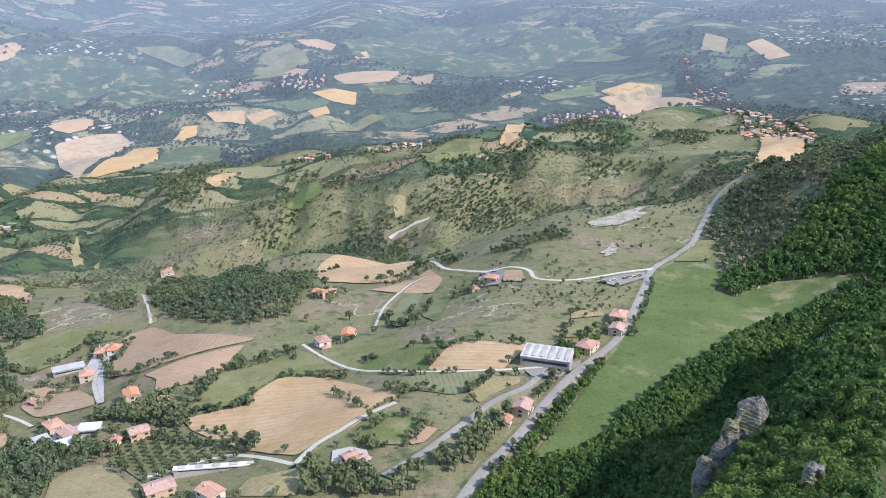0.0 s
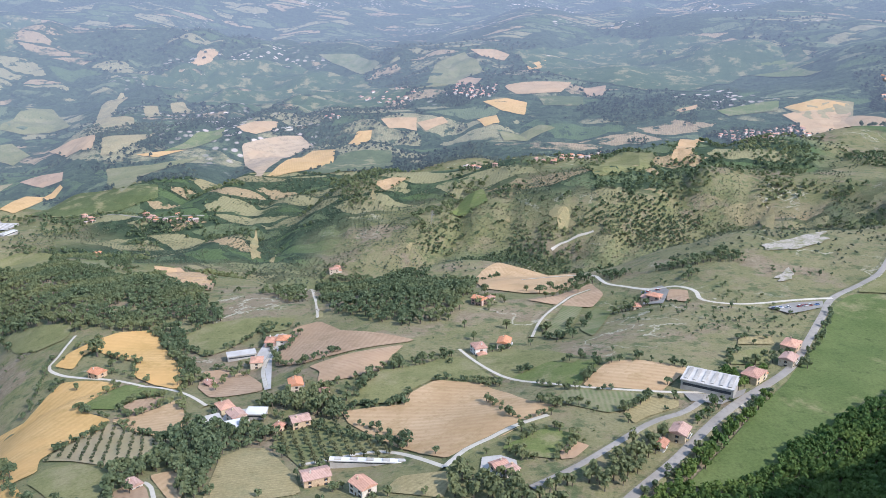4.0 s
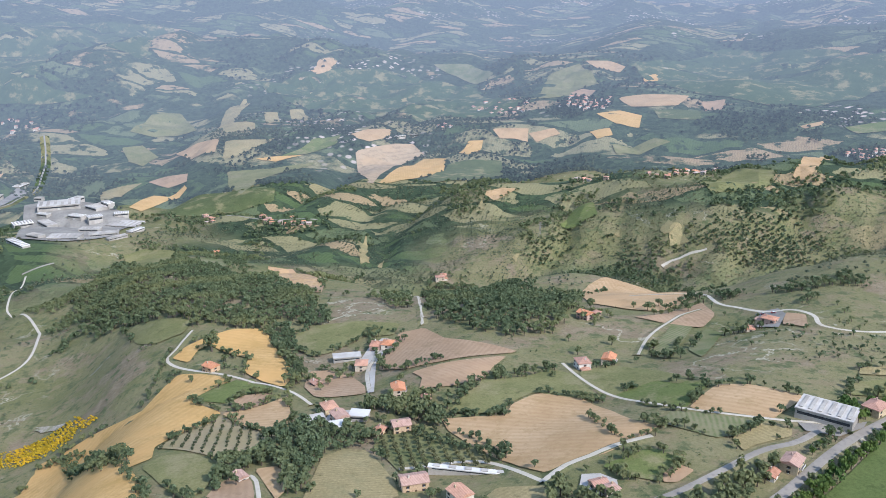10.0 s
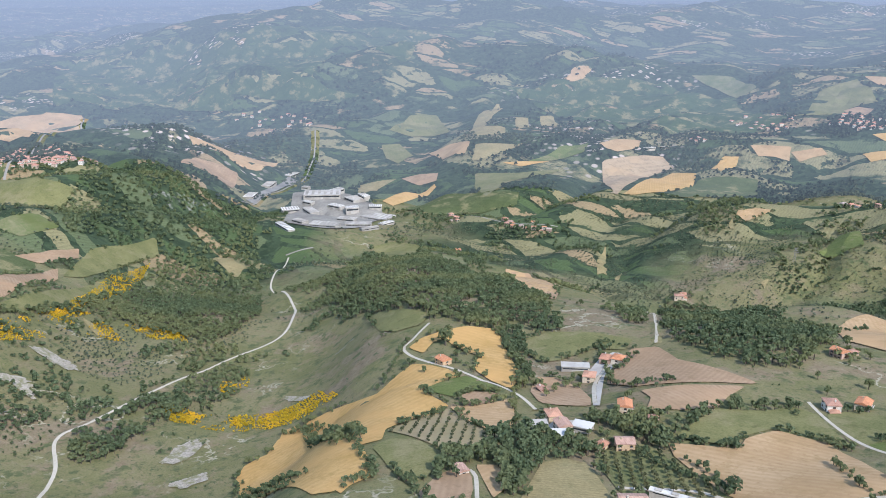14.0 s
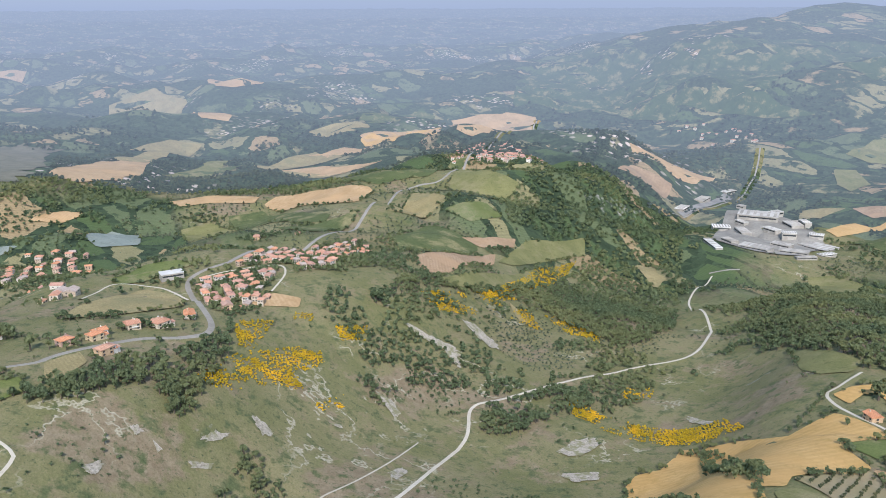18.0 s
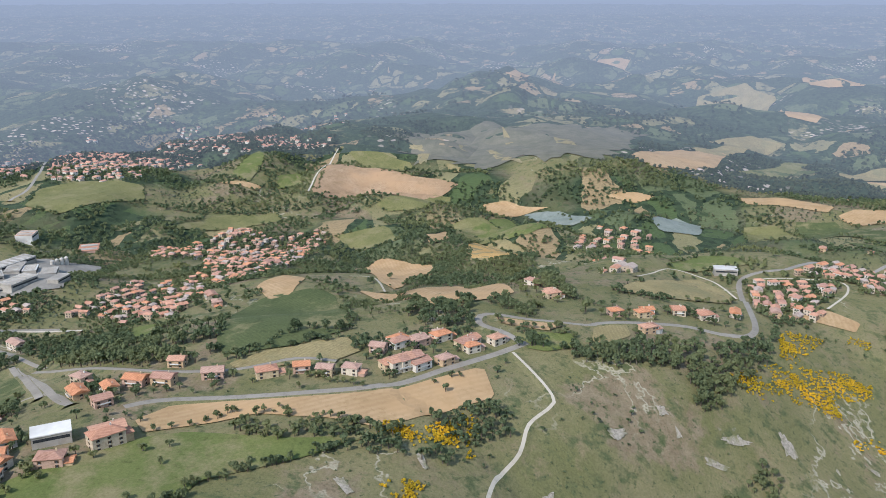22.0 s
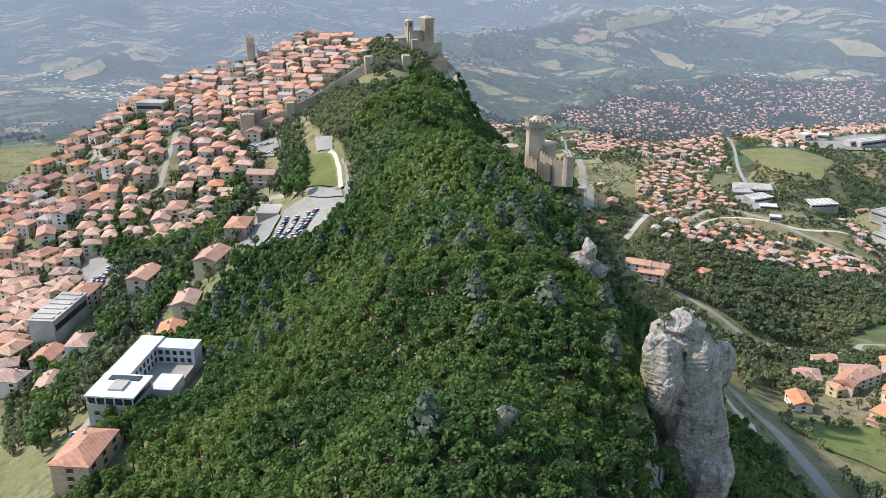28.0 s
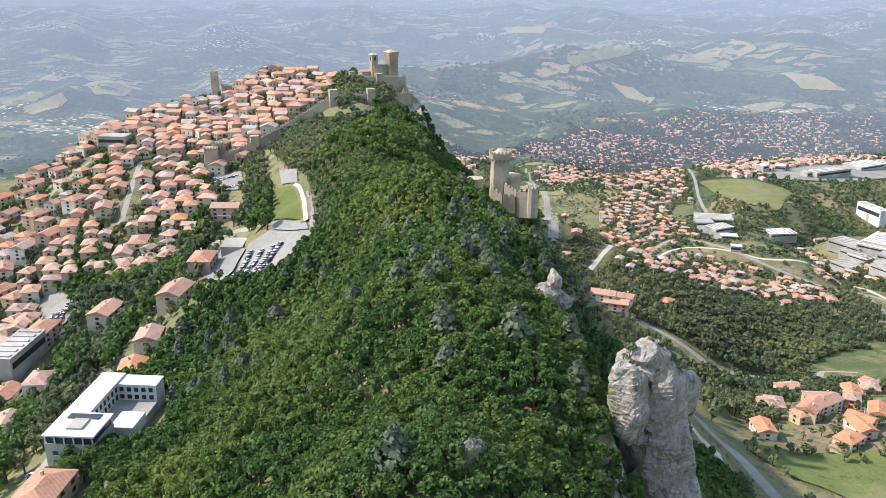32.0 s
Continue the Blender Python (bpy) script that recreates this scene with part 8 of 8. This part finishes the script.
def crown(n, r, h, base, leaf, seed, lumps=9, cone=False):
    """n leaf clumps (quads) on the shells of a few lumps, plus a tapered trunk with limbs, all quads."""
    g = np.random.default_rng(seed)
    if cone:
        f = g.random(n) ** 0.75
        a = g.random(n) * 2 * np.pi
        rad = r * (1 - f ** 1.6 * 0.9) * (0.72 + 0.28 * np.sin(f * 34)) * g.uniform(0.6, 1.0, n)
        c = np.stack([np.cos(a) * rad, np.sin(a) * rad, base + f * h], 1)
        no = np.stack([np.cos(a), np.sin(a), np.full(n, 0.7)], 1)
    else:
        lc = g.normal(0, 1, (lumps, 3))
        lc /= np.linalg.norm(lc, axis=1, keepdims=True)
        lc *= np.array([r * 0.55, r * 0.55, h * 0.26]) * g.uniform(0.6, 1.1, (lumps, 1))
        lc[:, 2] += base + h * 0.55
        lr = g.uniform(0.34, 0.52, lumps) * r
        k = g.integers(0, lumps, n)
        no = g.normal(0, 1, (n, 3))
        no[:, 2] = np.abs(no[:, 2]) * 0.9 + no[:, 2] * 0.1
        no /= np.linalg.norm(no, axis=1, keepdims=True)
        c = lc[k] + no * lr[k][:, None] * g.uniform(0.8, 1.05, (n, 1))
    no = no + g.normal(0, 0.45, (n, 3))
    no /= np.linalg.norm(no, axis=1, keepdims=True)
    t = np.cross(no, g.normal(0, 1, (n, 3)))
    t /= np.linalg.norm(t, axis=1, keepdims=True) + 1e-9
    b = np.cross(no, t)
    s = leaf * g.uniform(0.6, 1.25, (n, 1))
    v = np.stack([c - t * s - b * s * 0.6, c + t * s * 0.8 - b * s * 0.7, c + t * s + b * s * 0.6, c - t * s * 0.7 + b * s * 0.75], 1).reshape(-1, 3)
    q = np.arange(n * 4).reshape(-1, 4)
    slot = np.zeros(n, int)
    # trunk: four sides, two tapering stages
    tr = max(r * 0.07, 0.08)
    tv, tq = [], []
    for z, w in ((-0.8, tr * 1.4), (base + h * 0.15, tr), (base + h * 0.6, tr * 0.3)):
        tv += [(w, w, z), (-w, w, z), (-w, -w, z), (w, -w, z)]
    for st in (0, 4):
        for i in range(4):
            tq.append((st + i, st + (i + 1) % 4, st + 4 + (i + 1) % 4, st + 4 + i))
    tq = np.array(tq) + len(v)
    if base < 0.5:
        return v, q, slot
    return np.concatenate([v, np.array(tv)]), np.concatenate([q, tq]), np.concatenate([slot, np.ones(len(tq), int)])


def spread(name, models, xy, scale, mats, label, category, sink=0.0, z=None):
    """Many plants of a few models in one mesh."""
    xy = np.asarray(xy, float).reshape(-1, 2)
    if not len(xy):
        return None
    scale = np.broadcast_to(scale, (len(xy),))
    zz = (ground(xy[:, 0], xy[:, 1]) if z is None else z) - sink
    pick, turn = rng.integers(0, len(models), len(xy)), rng.random(len(xy)) * 2 * np.pi
    V, Q, S, base = [], [], [], 0
    for k, (v, q, s) in enumerate(models):
        i = np.where(pick == k)[0]
        if not len(i):
            continue
        c, sn, sc = np.cos(turn[i])[:, None], np.sin(turn[i])[:, None], scale[i][:, None]
        st = rng.uniform(0.85, 1.2, (len(i), 1))
        X = (v[None, :, 0] * c - v[None, :, 1] * sn) * sc + xy[i, 0][:, None]
        Y = (v[None, :, 0] * sn + v[None, :, 1] * c) * sc + xy[i, 1][:, None]
        Z = v[None, :, 2] * sc * st + zz[i][:, None]
        V.append(np.stack([X, Y, Z], -1).reshape(-1, 3))
        Q.append((q[None] + (np.arange(len(i)) * len(v))[:, None, None] + base).reshape(-1, 4))
        S.append(np.tile(s, len(i)))
        base += len(i) * len(v)
    me = solid(name, np.concatenate(V), np.concatenate(Q), mats, np.concatenate(S))
    return tagged(new(name, me), label, category, "", "stuff")


def jitter(x0, x1, y0, y1, gap):
    gx, gy = np.meshgrid(np.arange(x0, x1, gap), np.arange(y0, y1, gap))
    p = np.stack([gx.ravel(), gy.ravel()], 1)
    return p + rng.uniform(-0.42, 0.42, p.shape) * gap


def in_view(p):
    a = np.degrees(np.arctan2(-p[:, 0], p[:, 1]))
    a = np.where(a < -90, a + 360, a)
    return (a > -31) & (a < 195)


def edge_of(p):
    u, v = mountain_uv(p[:, 0], p[:, 1])
    return u, v - np.interp(u, EDGE_U, EDGE_V) + (vnoise(p[:, 0], p[:, 1], 38, 11) - 0.5) * 16


def on_mountain(p):
    """The woods of the mountain: the west slope down to the road, the crest, and the foot of the cliff."""
    u, e = edge_of(p)
    west = np.interp(u, [-700, 80, 190, 260, 306, 344, 367, 405, 440, 513, 535, 577, 640], [-160, -185, -158, -164, -166, -146, -116, -92, -84, -80, -64, -46, -30])
    slope = (e > west) & (e < 2) & (u < 640)
    foot = (e > np.where(u < 100, 2, 5)) & (e < np.interp(u, [-800, -500, -250, 100, 300, 600, 800], [150, 150, 120, 110, 95, 80, 130])) & (u < 800) & (u > -900)
    return (slope | foot) & ((used(p[:, 0], p[:, 1]) == 0) | (used(p[:, 0], p[:, 1]) == WOOD))


# tall blue cedars that stand out of the wood
CEDARS = [(-74, -242), (-68, -233), (-59, -185), (-102, -282), (-34, -140), (-105, -321), (-92, -178), (-107, -213), (8, -321), (-63, -202), (-96, -260), (-61, -242), (-117, -294), (-90, -262), (-71, -256), (-93, -247), (-138, -237), (-288, -674), (-81, -194)]

NEAR = [crown(260, 2.6, 5.6, 1.3, 0.37, k, 12) for k in range(5)]
MID = [crown(80, 2.6, 5.2, 1.1, 0.64, 20 + k) for k in range(5)]
FARM = [crown(54, 2.6, 4.6, 1.0, 0.72, 40 + k, 6) for k in range(5)]
DOT = [crown(20, 2.6, 4.0, 0.0, 0.98, 60 + k, 5) for k in range(5)]
FIRS = [crown(360, 4.3, 7.6, 1.6, 0.55, 80 + k, cone=True) for k in range(3)]

p = jitter(-700, 700, -950, 950, 3.45)
d = np.hypot(p[:, 0], p[:, 1])
p, d = p[(d > 90) & (d < 950)], d[(d > 90) & (d < 950)]
p = p[in_view(p) & on_mountain(p)]
d = np.hypot(p[:, 0], p[:, 1])
fir = rng.random(len(p)) < np.where(vnoise(p[:, 0], p[:, 1], 46, 31) > 0.66, 0.06, 0.008)
near = d < 270
lone = near & ~fir & (d < 172)
lone_id = np.where(lone)[0]
if len(lone_id) > 280:
    lone[lone_id[280:]] = False
size = rng.uniform(0.8, 1.25, len(p))
spread("forest_near", NEAR, p[near & ~fir & ~lone], size[near & ~fir & ~lone], [M_LEAF, M_BARK], "dense green broadleaf wood on the mountain slope", "forest")
thin = (d < 520) | (rng.random(len(p)) < 0.62)
spread("forest_slope", MID, p[~near & ~fir & thin], size[~near & ~fir & thin] * np.where(d[~near & ~fir & thin] > 520, 1.3, 1.0), [M_LEAF, M_BARK], "dense green broadleaf wood on the mountain slope", "forest")
firs = np.concatenate([np.array(CEDARS, float), p[fir & (d < 420)]])
TREES = []
for v, q, s in NEAR[:3]:
    n = len(q) - 8
    TREES.append((solid("crown", v[:n * 4], q[:n], M_LEAF), solid("trunk", v[n * 4:], q[n:] - n * 4, M_BARK)))
for k, (x, y) in enumerate(p[lone]):
    t = thing("tree", "green broadleaf tree in the mountain wood", "tree", "trees of the mountain wood")
    t.matrix_basis = pose(x, y, float(ground(x, y)), 0, 0, rng.uniform(0, 360)) @ Matrix.Scale(size[lone][k], 4)
    part("crown", TREES[k % 3][0], None, t)
    part("trunk", TREES[k % 3][1], None, t)
FIR_PARTS = []
for v, q, s in FIRS:
    n = len(q) - 8
    FIR_PARTS.append((solid("crown", v[:n * 4], q[:n], M_FIR), solid("trunk", v[n * 4:], q[n:] - n * 4, M_BARK)))
for k, (x, y) in enumerate(firs[:90]):
    t = thing("conifer", "blue-green conifer standing above the broadleaf wood", "tree", "conifers of the wood")
    t.matrix_basis = pose(x, y, float(ground(x, y)), 0, 0, rng.uniform(0, 360)) @ Matrix.Scale(rng.uniform(1.15, 1.5) if k < len(CEDARS) else rng.uniform(0.8, 1.3), 4)
    part("crown", FIR_PARTS[k % 3][0], None, t)
    part("trunk", FIR_PARTS[k % 3][1], None, t)

LONE_PARTS = []
for v, q, s in NEAR[:3]:
    n = len(q) - 8
    LONE_PARTS.append((solid("crown", v[:n * 4], q[:n], M_WOODLEAF), solid("trunk", v[n * 4:], q[n:] - n * 4, M_BARK)))

# woods, hedges and scrub of the valley
def scatter(r0, r1, gap, keep, models, lo, hi, mats, name, label, category="trees"):
    p = jitter(-r1, r1, -r1, r1, gap)
    d = np.hypot(p[:, 0], p[:, 1])
    p = p[(d >= r0) & (d < r1)]
    p = p[in_view(p)]
    p = p[keep(p)]
    spread(name, models, p, rng.uniform(lo, hi, len(p)), mats, label, category)


def wooded(p):
    ragged = vnoise(p[:, 0], p[:, 1], 34, 81) * 0.6 + vnoise(p[:, 0], p[:, 1], 12, 82) * 0.4
    return (used(p[:, 0], p[:, 1]) == WOOD) & ~on_mountain(p) & (ragged > 0.27)


def bushy(level, size, seed):
    def keep(p):
        u, e = edge_of(p)
        n = vnoise(p[:, 0], p[:, 1], size, seed) * 0.65 + vnoise(p[:, 0], p[:, 1], size * 0.3, seed + 1) * 0.35
        return (used(p[:, 0], p[:, 1]) == 0) & (n + rng.normal(0, 0.05, len(p)) > level) & ~on_mountain(p) & ((e > 20) | (e < -190))
    return keep


scatter(150, 620, 5.2, wooded, MID, 1.0, 1.5, [M_WOODLEAF, M_BARK], "wood", "dark green broadleaf wood in the valley", "wood")
scatter(620, 1250, 6.8, wooded, FARM, 1.1, 1.7, [M_WOODLEAF, M_BARK], "wood", "dark green broadleaf wood in the valley", "wood")
scatter(1250, 2000, 11.0, wooded, DOT, 1.4, 2.2, [M_WOODLEAF, M_BARK], "wood", "dark green broadleaf wood on the far hills", "wood")
scatter(300, 800, 9.0, bushy(0.73, 85, 41), FARM, 0.3, 0.8, [M_WOODLEAF, M_BARK], "scrub", "green shrubs and small trees on rough grass", "shrubs")
scatter(300, 800, 7.0, bushy(0.76, 30, 47), DOT, 0.22, 0.45, [M_WOODLEAF, M_BARK], "scrub", "low bushes on the rough grass slope", "shrubs")
scatter(800, 1400, 10.0, bushy(0.60, 120, 43), DOT, 0.35, 1.0, [M_SCRUB, M_BARK], "scrub", "dark green scrub on the hills", "shrubs")
scatter(1400, 2000, 12.0, bushy(0.58, 170, 45), DOT, 0.5, 1.3, [M_SCRUB, M_BARK], "scrub", "dark green scrub on the far hills", "shrubs")

def thicket(p):
    a = np.degrees(np.arctan2(-p[:, 0], p[:, 1])) % 360
    n = vnoise(p[:, 0], p[:, 1], 95, 141) * 0.5 + vnoise(p[:, 0], p[:, 1], 36, 142) * 0.32 + vnoise(p[:, 0], p[:, 1], 13, 143) * 0.18
    d = np.hypot(p[:, 0], p[:, 1])
    lush = np.where((a > 96) & (a < 178), np.where(d < 540, 0.62, 0.51), np.where(d < 760, 0.73, 0.60))
    return (used(p[:, 0], p[:, 1]) == 0) & (n > lush) & bushy(-9, 50, 1)(p)


scatter(420, 800, 5.6, thicket, FARM, 0.7, 1.4, [M_WOODLEAF, M_BARK], "thicket", "thickets and tree belts between the fields", "trees")
scatter(800, 1400, 7.5, thicket, DOT, 0.9, 1.7, [M_WOODLEAF, M_BARK], "thicket", "thickets and tree belts between the fields", "trees")
scatter(1400, 2000, 11.0, thicket, DOT, 1.2, 2.2, [M_WOODLEAF, M_BARK], "thicket", "thickets and tree belts on the far hills", "trees")


def scrubby(p):
    hit = np.zeros(len(p), bool)
    for poly in SCRUB:
        hit |= inside(p[:, 0], p[:, 1], poly)
    n = vnoise(p[:, 0], p[:, 1], 60, 71) * 0.6 + vnoise(p[:, 0], p[:, 1], 22, 72) * 0.4
    return hit & (used(p[:, 0], p[:, 1]) == 0) & (n > 0.45)


scatter(600, 1900, 6.5, scrubby, DOT, 0.25, 0.75, [M_SCRUB, M_BARK], "hill_scrub", "dense low scrub on the eroded hills", "shrubs")

def far_woods(p):
    n = vnoise(p[:, 0], p[:, 1], 260, 91) * 0.6 + vnoise(p[:, 0], p[:, 1], 70, 92) * 0.4
    return (n + rng.normal(0, 0.02, len(p)) > 0.55) & (used(p[:, 0], p[:, 1]) != FIELD)


scatter(2000, 2660, 14.0, far_woods, DOT, 1.2, 2.6, [M_FARLEAF, M_BARK], "far_woods", "distant woods and hedges tinted with blue haze", "woods")
scatter(2660, 3500, 25.0, far_woods, DOT, 1.6, 3.2, [M_FARLEAF, M_BARK], "far_woods", "distant woods and hedges tinted with blue haze", "woods")

hedge, rows_o, rows_g = [], [], []
for kind, poly in FIELDS:
    d = float(np.mean([math.hypot(*p) for p in poly]))
    if d > FOLD or kind in ("pitch", "court", "tarmac", "gravel", "meadow", "woods"):
        continue
    if kind in ("orchard", "grove"):
        a = 0.5
        gap = 6.5
        xs, ys = [p[0] for p in poly], [p[1] for p in poly]
        g = np.arange(-150, 150, gap)
        gx, gy = np.meshgrid(g, g)
        cx, cy = sum(xs) / len(xs), sum(ys) / len(ys)
        q = np.stack([cx + gx.ravel() * math.cos(a) - gy.ravel() * math.sin(a), cy + gx.ravel() * math.sin(a) + gy.ravel() * math.cos(a)], 1)
        q = q[inside(q[:, 0], q[:, 1], poly)] + rng.normal(0, 0.3, (int(inside(q[:, 0], q[:, 1], poly).sum()), 2))
        (rows_o if kind == "orchard" else rows_g).append(q)
    for (x0, y0), (x1, y1) in zip(poly, poly[1:] + poly[:1]):
        n = int(math.hypot(x1 - x0, y1 - y0) / max(4, d * 0.006))
        if n < 2 or rng.random() < 0.2:
            continue
        f = rng.random(n)
        q = np.stack([x0 + (x1 - x0) * f, y0 + (y1 - y0) * f], 1) + rng.normal(0, 1.5, (n, 2))
        hedge.append(q[vnoise(q[:, 0], q[:, 1], 60, 51) > 0.36])
hedge = np.concatenate(hedge)
hedge = hedge[(used(hedge[:, 0], hedge[:, 1]) != ROAD) & (np.hypot(hedge[:, 0], hedge[:, 1]) < FOLD)]
hd = np.hypot(hedge[:, 0], hedge[:, 1])
spread("hedge", FARM, hedge[hd < 900], rng.uniform(0.5, 1.15, int((hd < 900).sum())), [M_WOODLEAF, M_BARK], "hedgerow of trees and bushes along the fields", "hedge")
spread("hedge", DOT, hedge[hd >= 900], rng.uniform(0.7, 1.5, int((hd >= 900).sum())), [M_WOODLEAF, M_BARK], "hedgerow of trees along far fields", "hedge")
spread("fruit_trees", FARM, np.concatenate(rows_o), 0.5, [M_OLIVE, M_BARK], "young orchard trees in straight rows", "orchard")
spread("olive_trees", FARM, np.concatenate(rows_g), 0.72, [M_OLIVE, M_BARK], "grey-green olive trees in straight rows", "olive grove")
for line in HEDGES:
    c = spline(line, 3.4)
    c = c + rng.normal(0, 1.3, c.shape)
    spread("hedge", MID, c, rng.uniform(0.45, 0.95, len(c)), [M_WOODLEAF, M_BARK], "row of bushes and trees along a field or road", "hedge")
for k, (x, y, r) in enumerate(LONE):
    t = thing("tree", "large round broadleaf tree standing alone in the fields", "tree", "lone trees")
    t.matrix_basis = pose(x, y, float(ground(x, y)), 0, 0, rng.uniform(0, 360)) @ Matrix.Scale(r / 2.6, 4) @ Matrix.Translation((0, 0, -1.1))
    part("crown", LONE_PARTS[k % 3][0], None, t)
    part("trunk", LONE_PARTS[k % 3][1], None, t)
# garden and street trees among the houses
garden = []
for style, gap, poly in TOWNS:
    xs, ys = [p[0] for p in poly], [p[1] for p in poly]
    q = jitter(min(xs) - 15, max(xs) + 15, min(ys) - 15, max(ys) + 15, gap * 0.55)
    grown = [(np.mean(xs) + (x - np.mean(xs)) * 1.08, np.mean(ys) + (y - np.mean(ys)) * 1.08) for x, y in poly]
    q = q[inside(q[:, 0], q[:, 1], grown)]
    garden.append(q[(used(q[:, 0], q[:, 1]) == 0) & (rng.random(len(q)) < (0.75 if style == "old" else 0.4 if gap >= 30 else 0.9))])
for x, y, s in HOUSES:
    q = np.array([x, y]) + rng.normal(0, s * 1.1, (7, 2))
    garden.append(q[(used(q[:, 0], q[:, 1]) != HOUSE) & (used(q[:, 0], q[:, 1]) != ROAD)])
for poly in PARKS:
    xs, ys = [p[0] for p in poly], [p[1] for p in poly]
    q = jitter(min(xs), max(xs), min(ys), max(ys), 4.2)
    q = q[inside(q[:, 0], q[:, 1], poly)]
    k = used(q[:, 0], q[:, 1])
    garden.append(q[(k != HOUSE) & (k != ROAD)])
garden = np.concatenate(garden)
avenue = []
for poly in AVENUES:
    xs, ys = [p[0] for p in poly], [p[1] for p in poly]
    q = jitter(min(xs), max(xs), min(ys), max(ys), 5.2)
    q = q[inside(q[:, 0], q[:, 1], poly)]
    avenue.append(q[(used(q[:, 0], q[:, 1]) != HOUSE) & (rng.random(len(q)) < 0.9)])
avenue = np.concatenate(avenue)
spread("street_trees", MID, avenue, rng.uniform(1.0, 1.7, len(avenue)), [M_LEAF, M_BARK], "tall green street and garden trees of the old town", "trees")
hd = np.hypot(garden[:, 0], garden[:, 1])
spread("garden_trees", MID, garden[hd < 420], rng.uniform(0.55, 1.2, int((hd < 420).sum())), [M_WOODLEAF, M_BARK], "garden and street trees between houses", "trees")
spread("garden_trees", FARM, garden[(hd >= 420) & (hd < 760)], rng.uniform(0.7, 1.3, int(((hd >= 420) & (hd < 760)).sum())), [M_WOODLEAF, M_BARK], "garden and street trees between houses", "trees")
last = (hd >= 760) & (hd < FOLD)
spread("garden_trees", DOT, garden[last], rng.uniform(0.8, 1.5, int(last.sum())), [M_WOODLEAF, M_BARK], "garden trees between far houses", "trees")
last = hd >= FOLD
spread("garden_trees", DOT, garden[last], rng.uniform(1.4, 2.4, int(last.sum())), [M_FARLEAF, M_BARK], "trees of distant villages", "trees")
# broom in flower on the slopes
bloom = []
for poly in BROOM:
    xs, ys = [p[0] for p in poly], [p[1] for p in poly]
    q = jitter(min(xs), max(xs), min(ys), max(ys), 2.5)
    q = q[inside(q[:, 0], q[:, 1], poly)]
    bloom.append(q[vnoise(q[:, 0], q[:, 1], 14, 61) * 0.6 + vnoise(q[:, 0], q[:, 1], 45, 62) * 0.5 + rng.normal(0, 0.10, len(q)) > 0.53])
bloom = np.concatenate(bloom)
spread("broom_bushes", DOT, bloom, rng.uniform(0.3, 0.6, len(bloom)), [M_BROOM, M_BARK], "broom bushes covered in yellow flowers", "broom", sink=0.05)
# tufts in the cracks and on the top of the tall crag
TUFTS = np.array([(-106.3, -174.1, 746.3), (-110.3, -174.0, 746.6), (-113.3, -173.2, 745.4), (-102.8, -173.9, 744.6), (-115.5, -171.8, 742.3), (-108.2, -167.0, 727.9), (-107.9, -167.2, 723.5), (-105.9, -167.3, 731.7), (-116.5, -169.9, 738.5), (-107.0, -167.8, 719.6), (-103.5, -172.3, 745.9), (-109.4, -168.6, 740.2)])
spread("crag_bushes", MID, TUFTS[:, :2], rng.uniform(0.3, 0.6, len(TUFTS)), [M_WOODLEAF, M_BARK], "small green bushes growing on the crag", "bushes", z=TUFTS[:, 2] - 0.6)
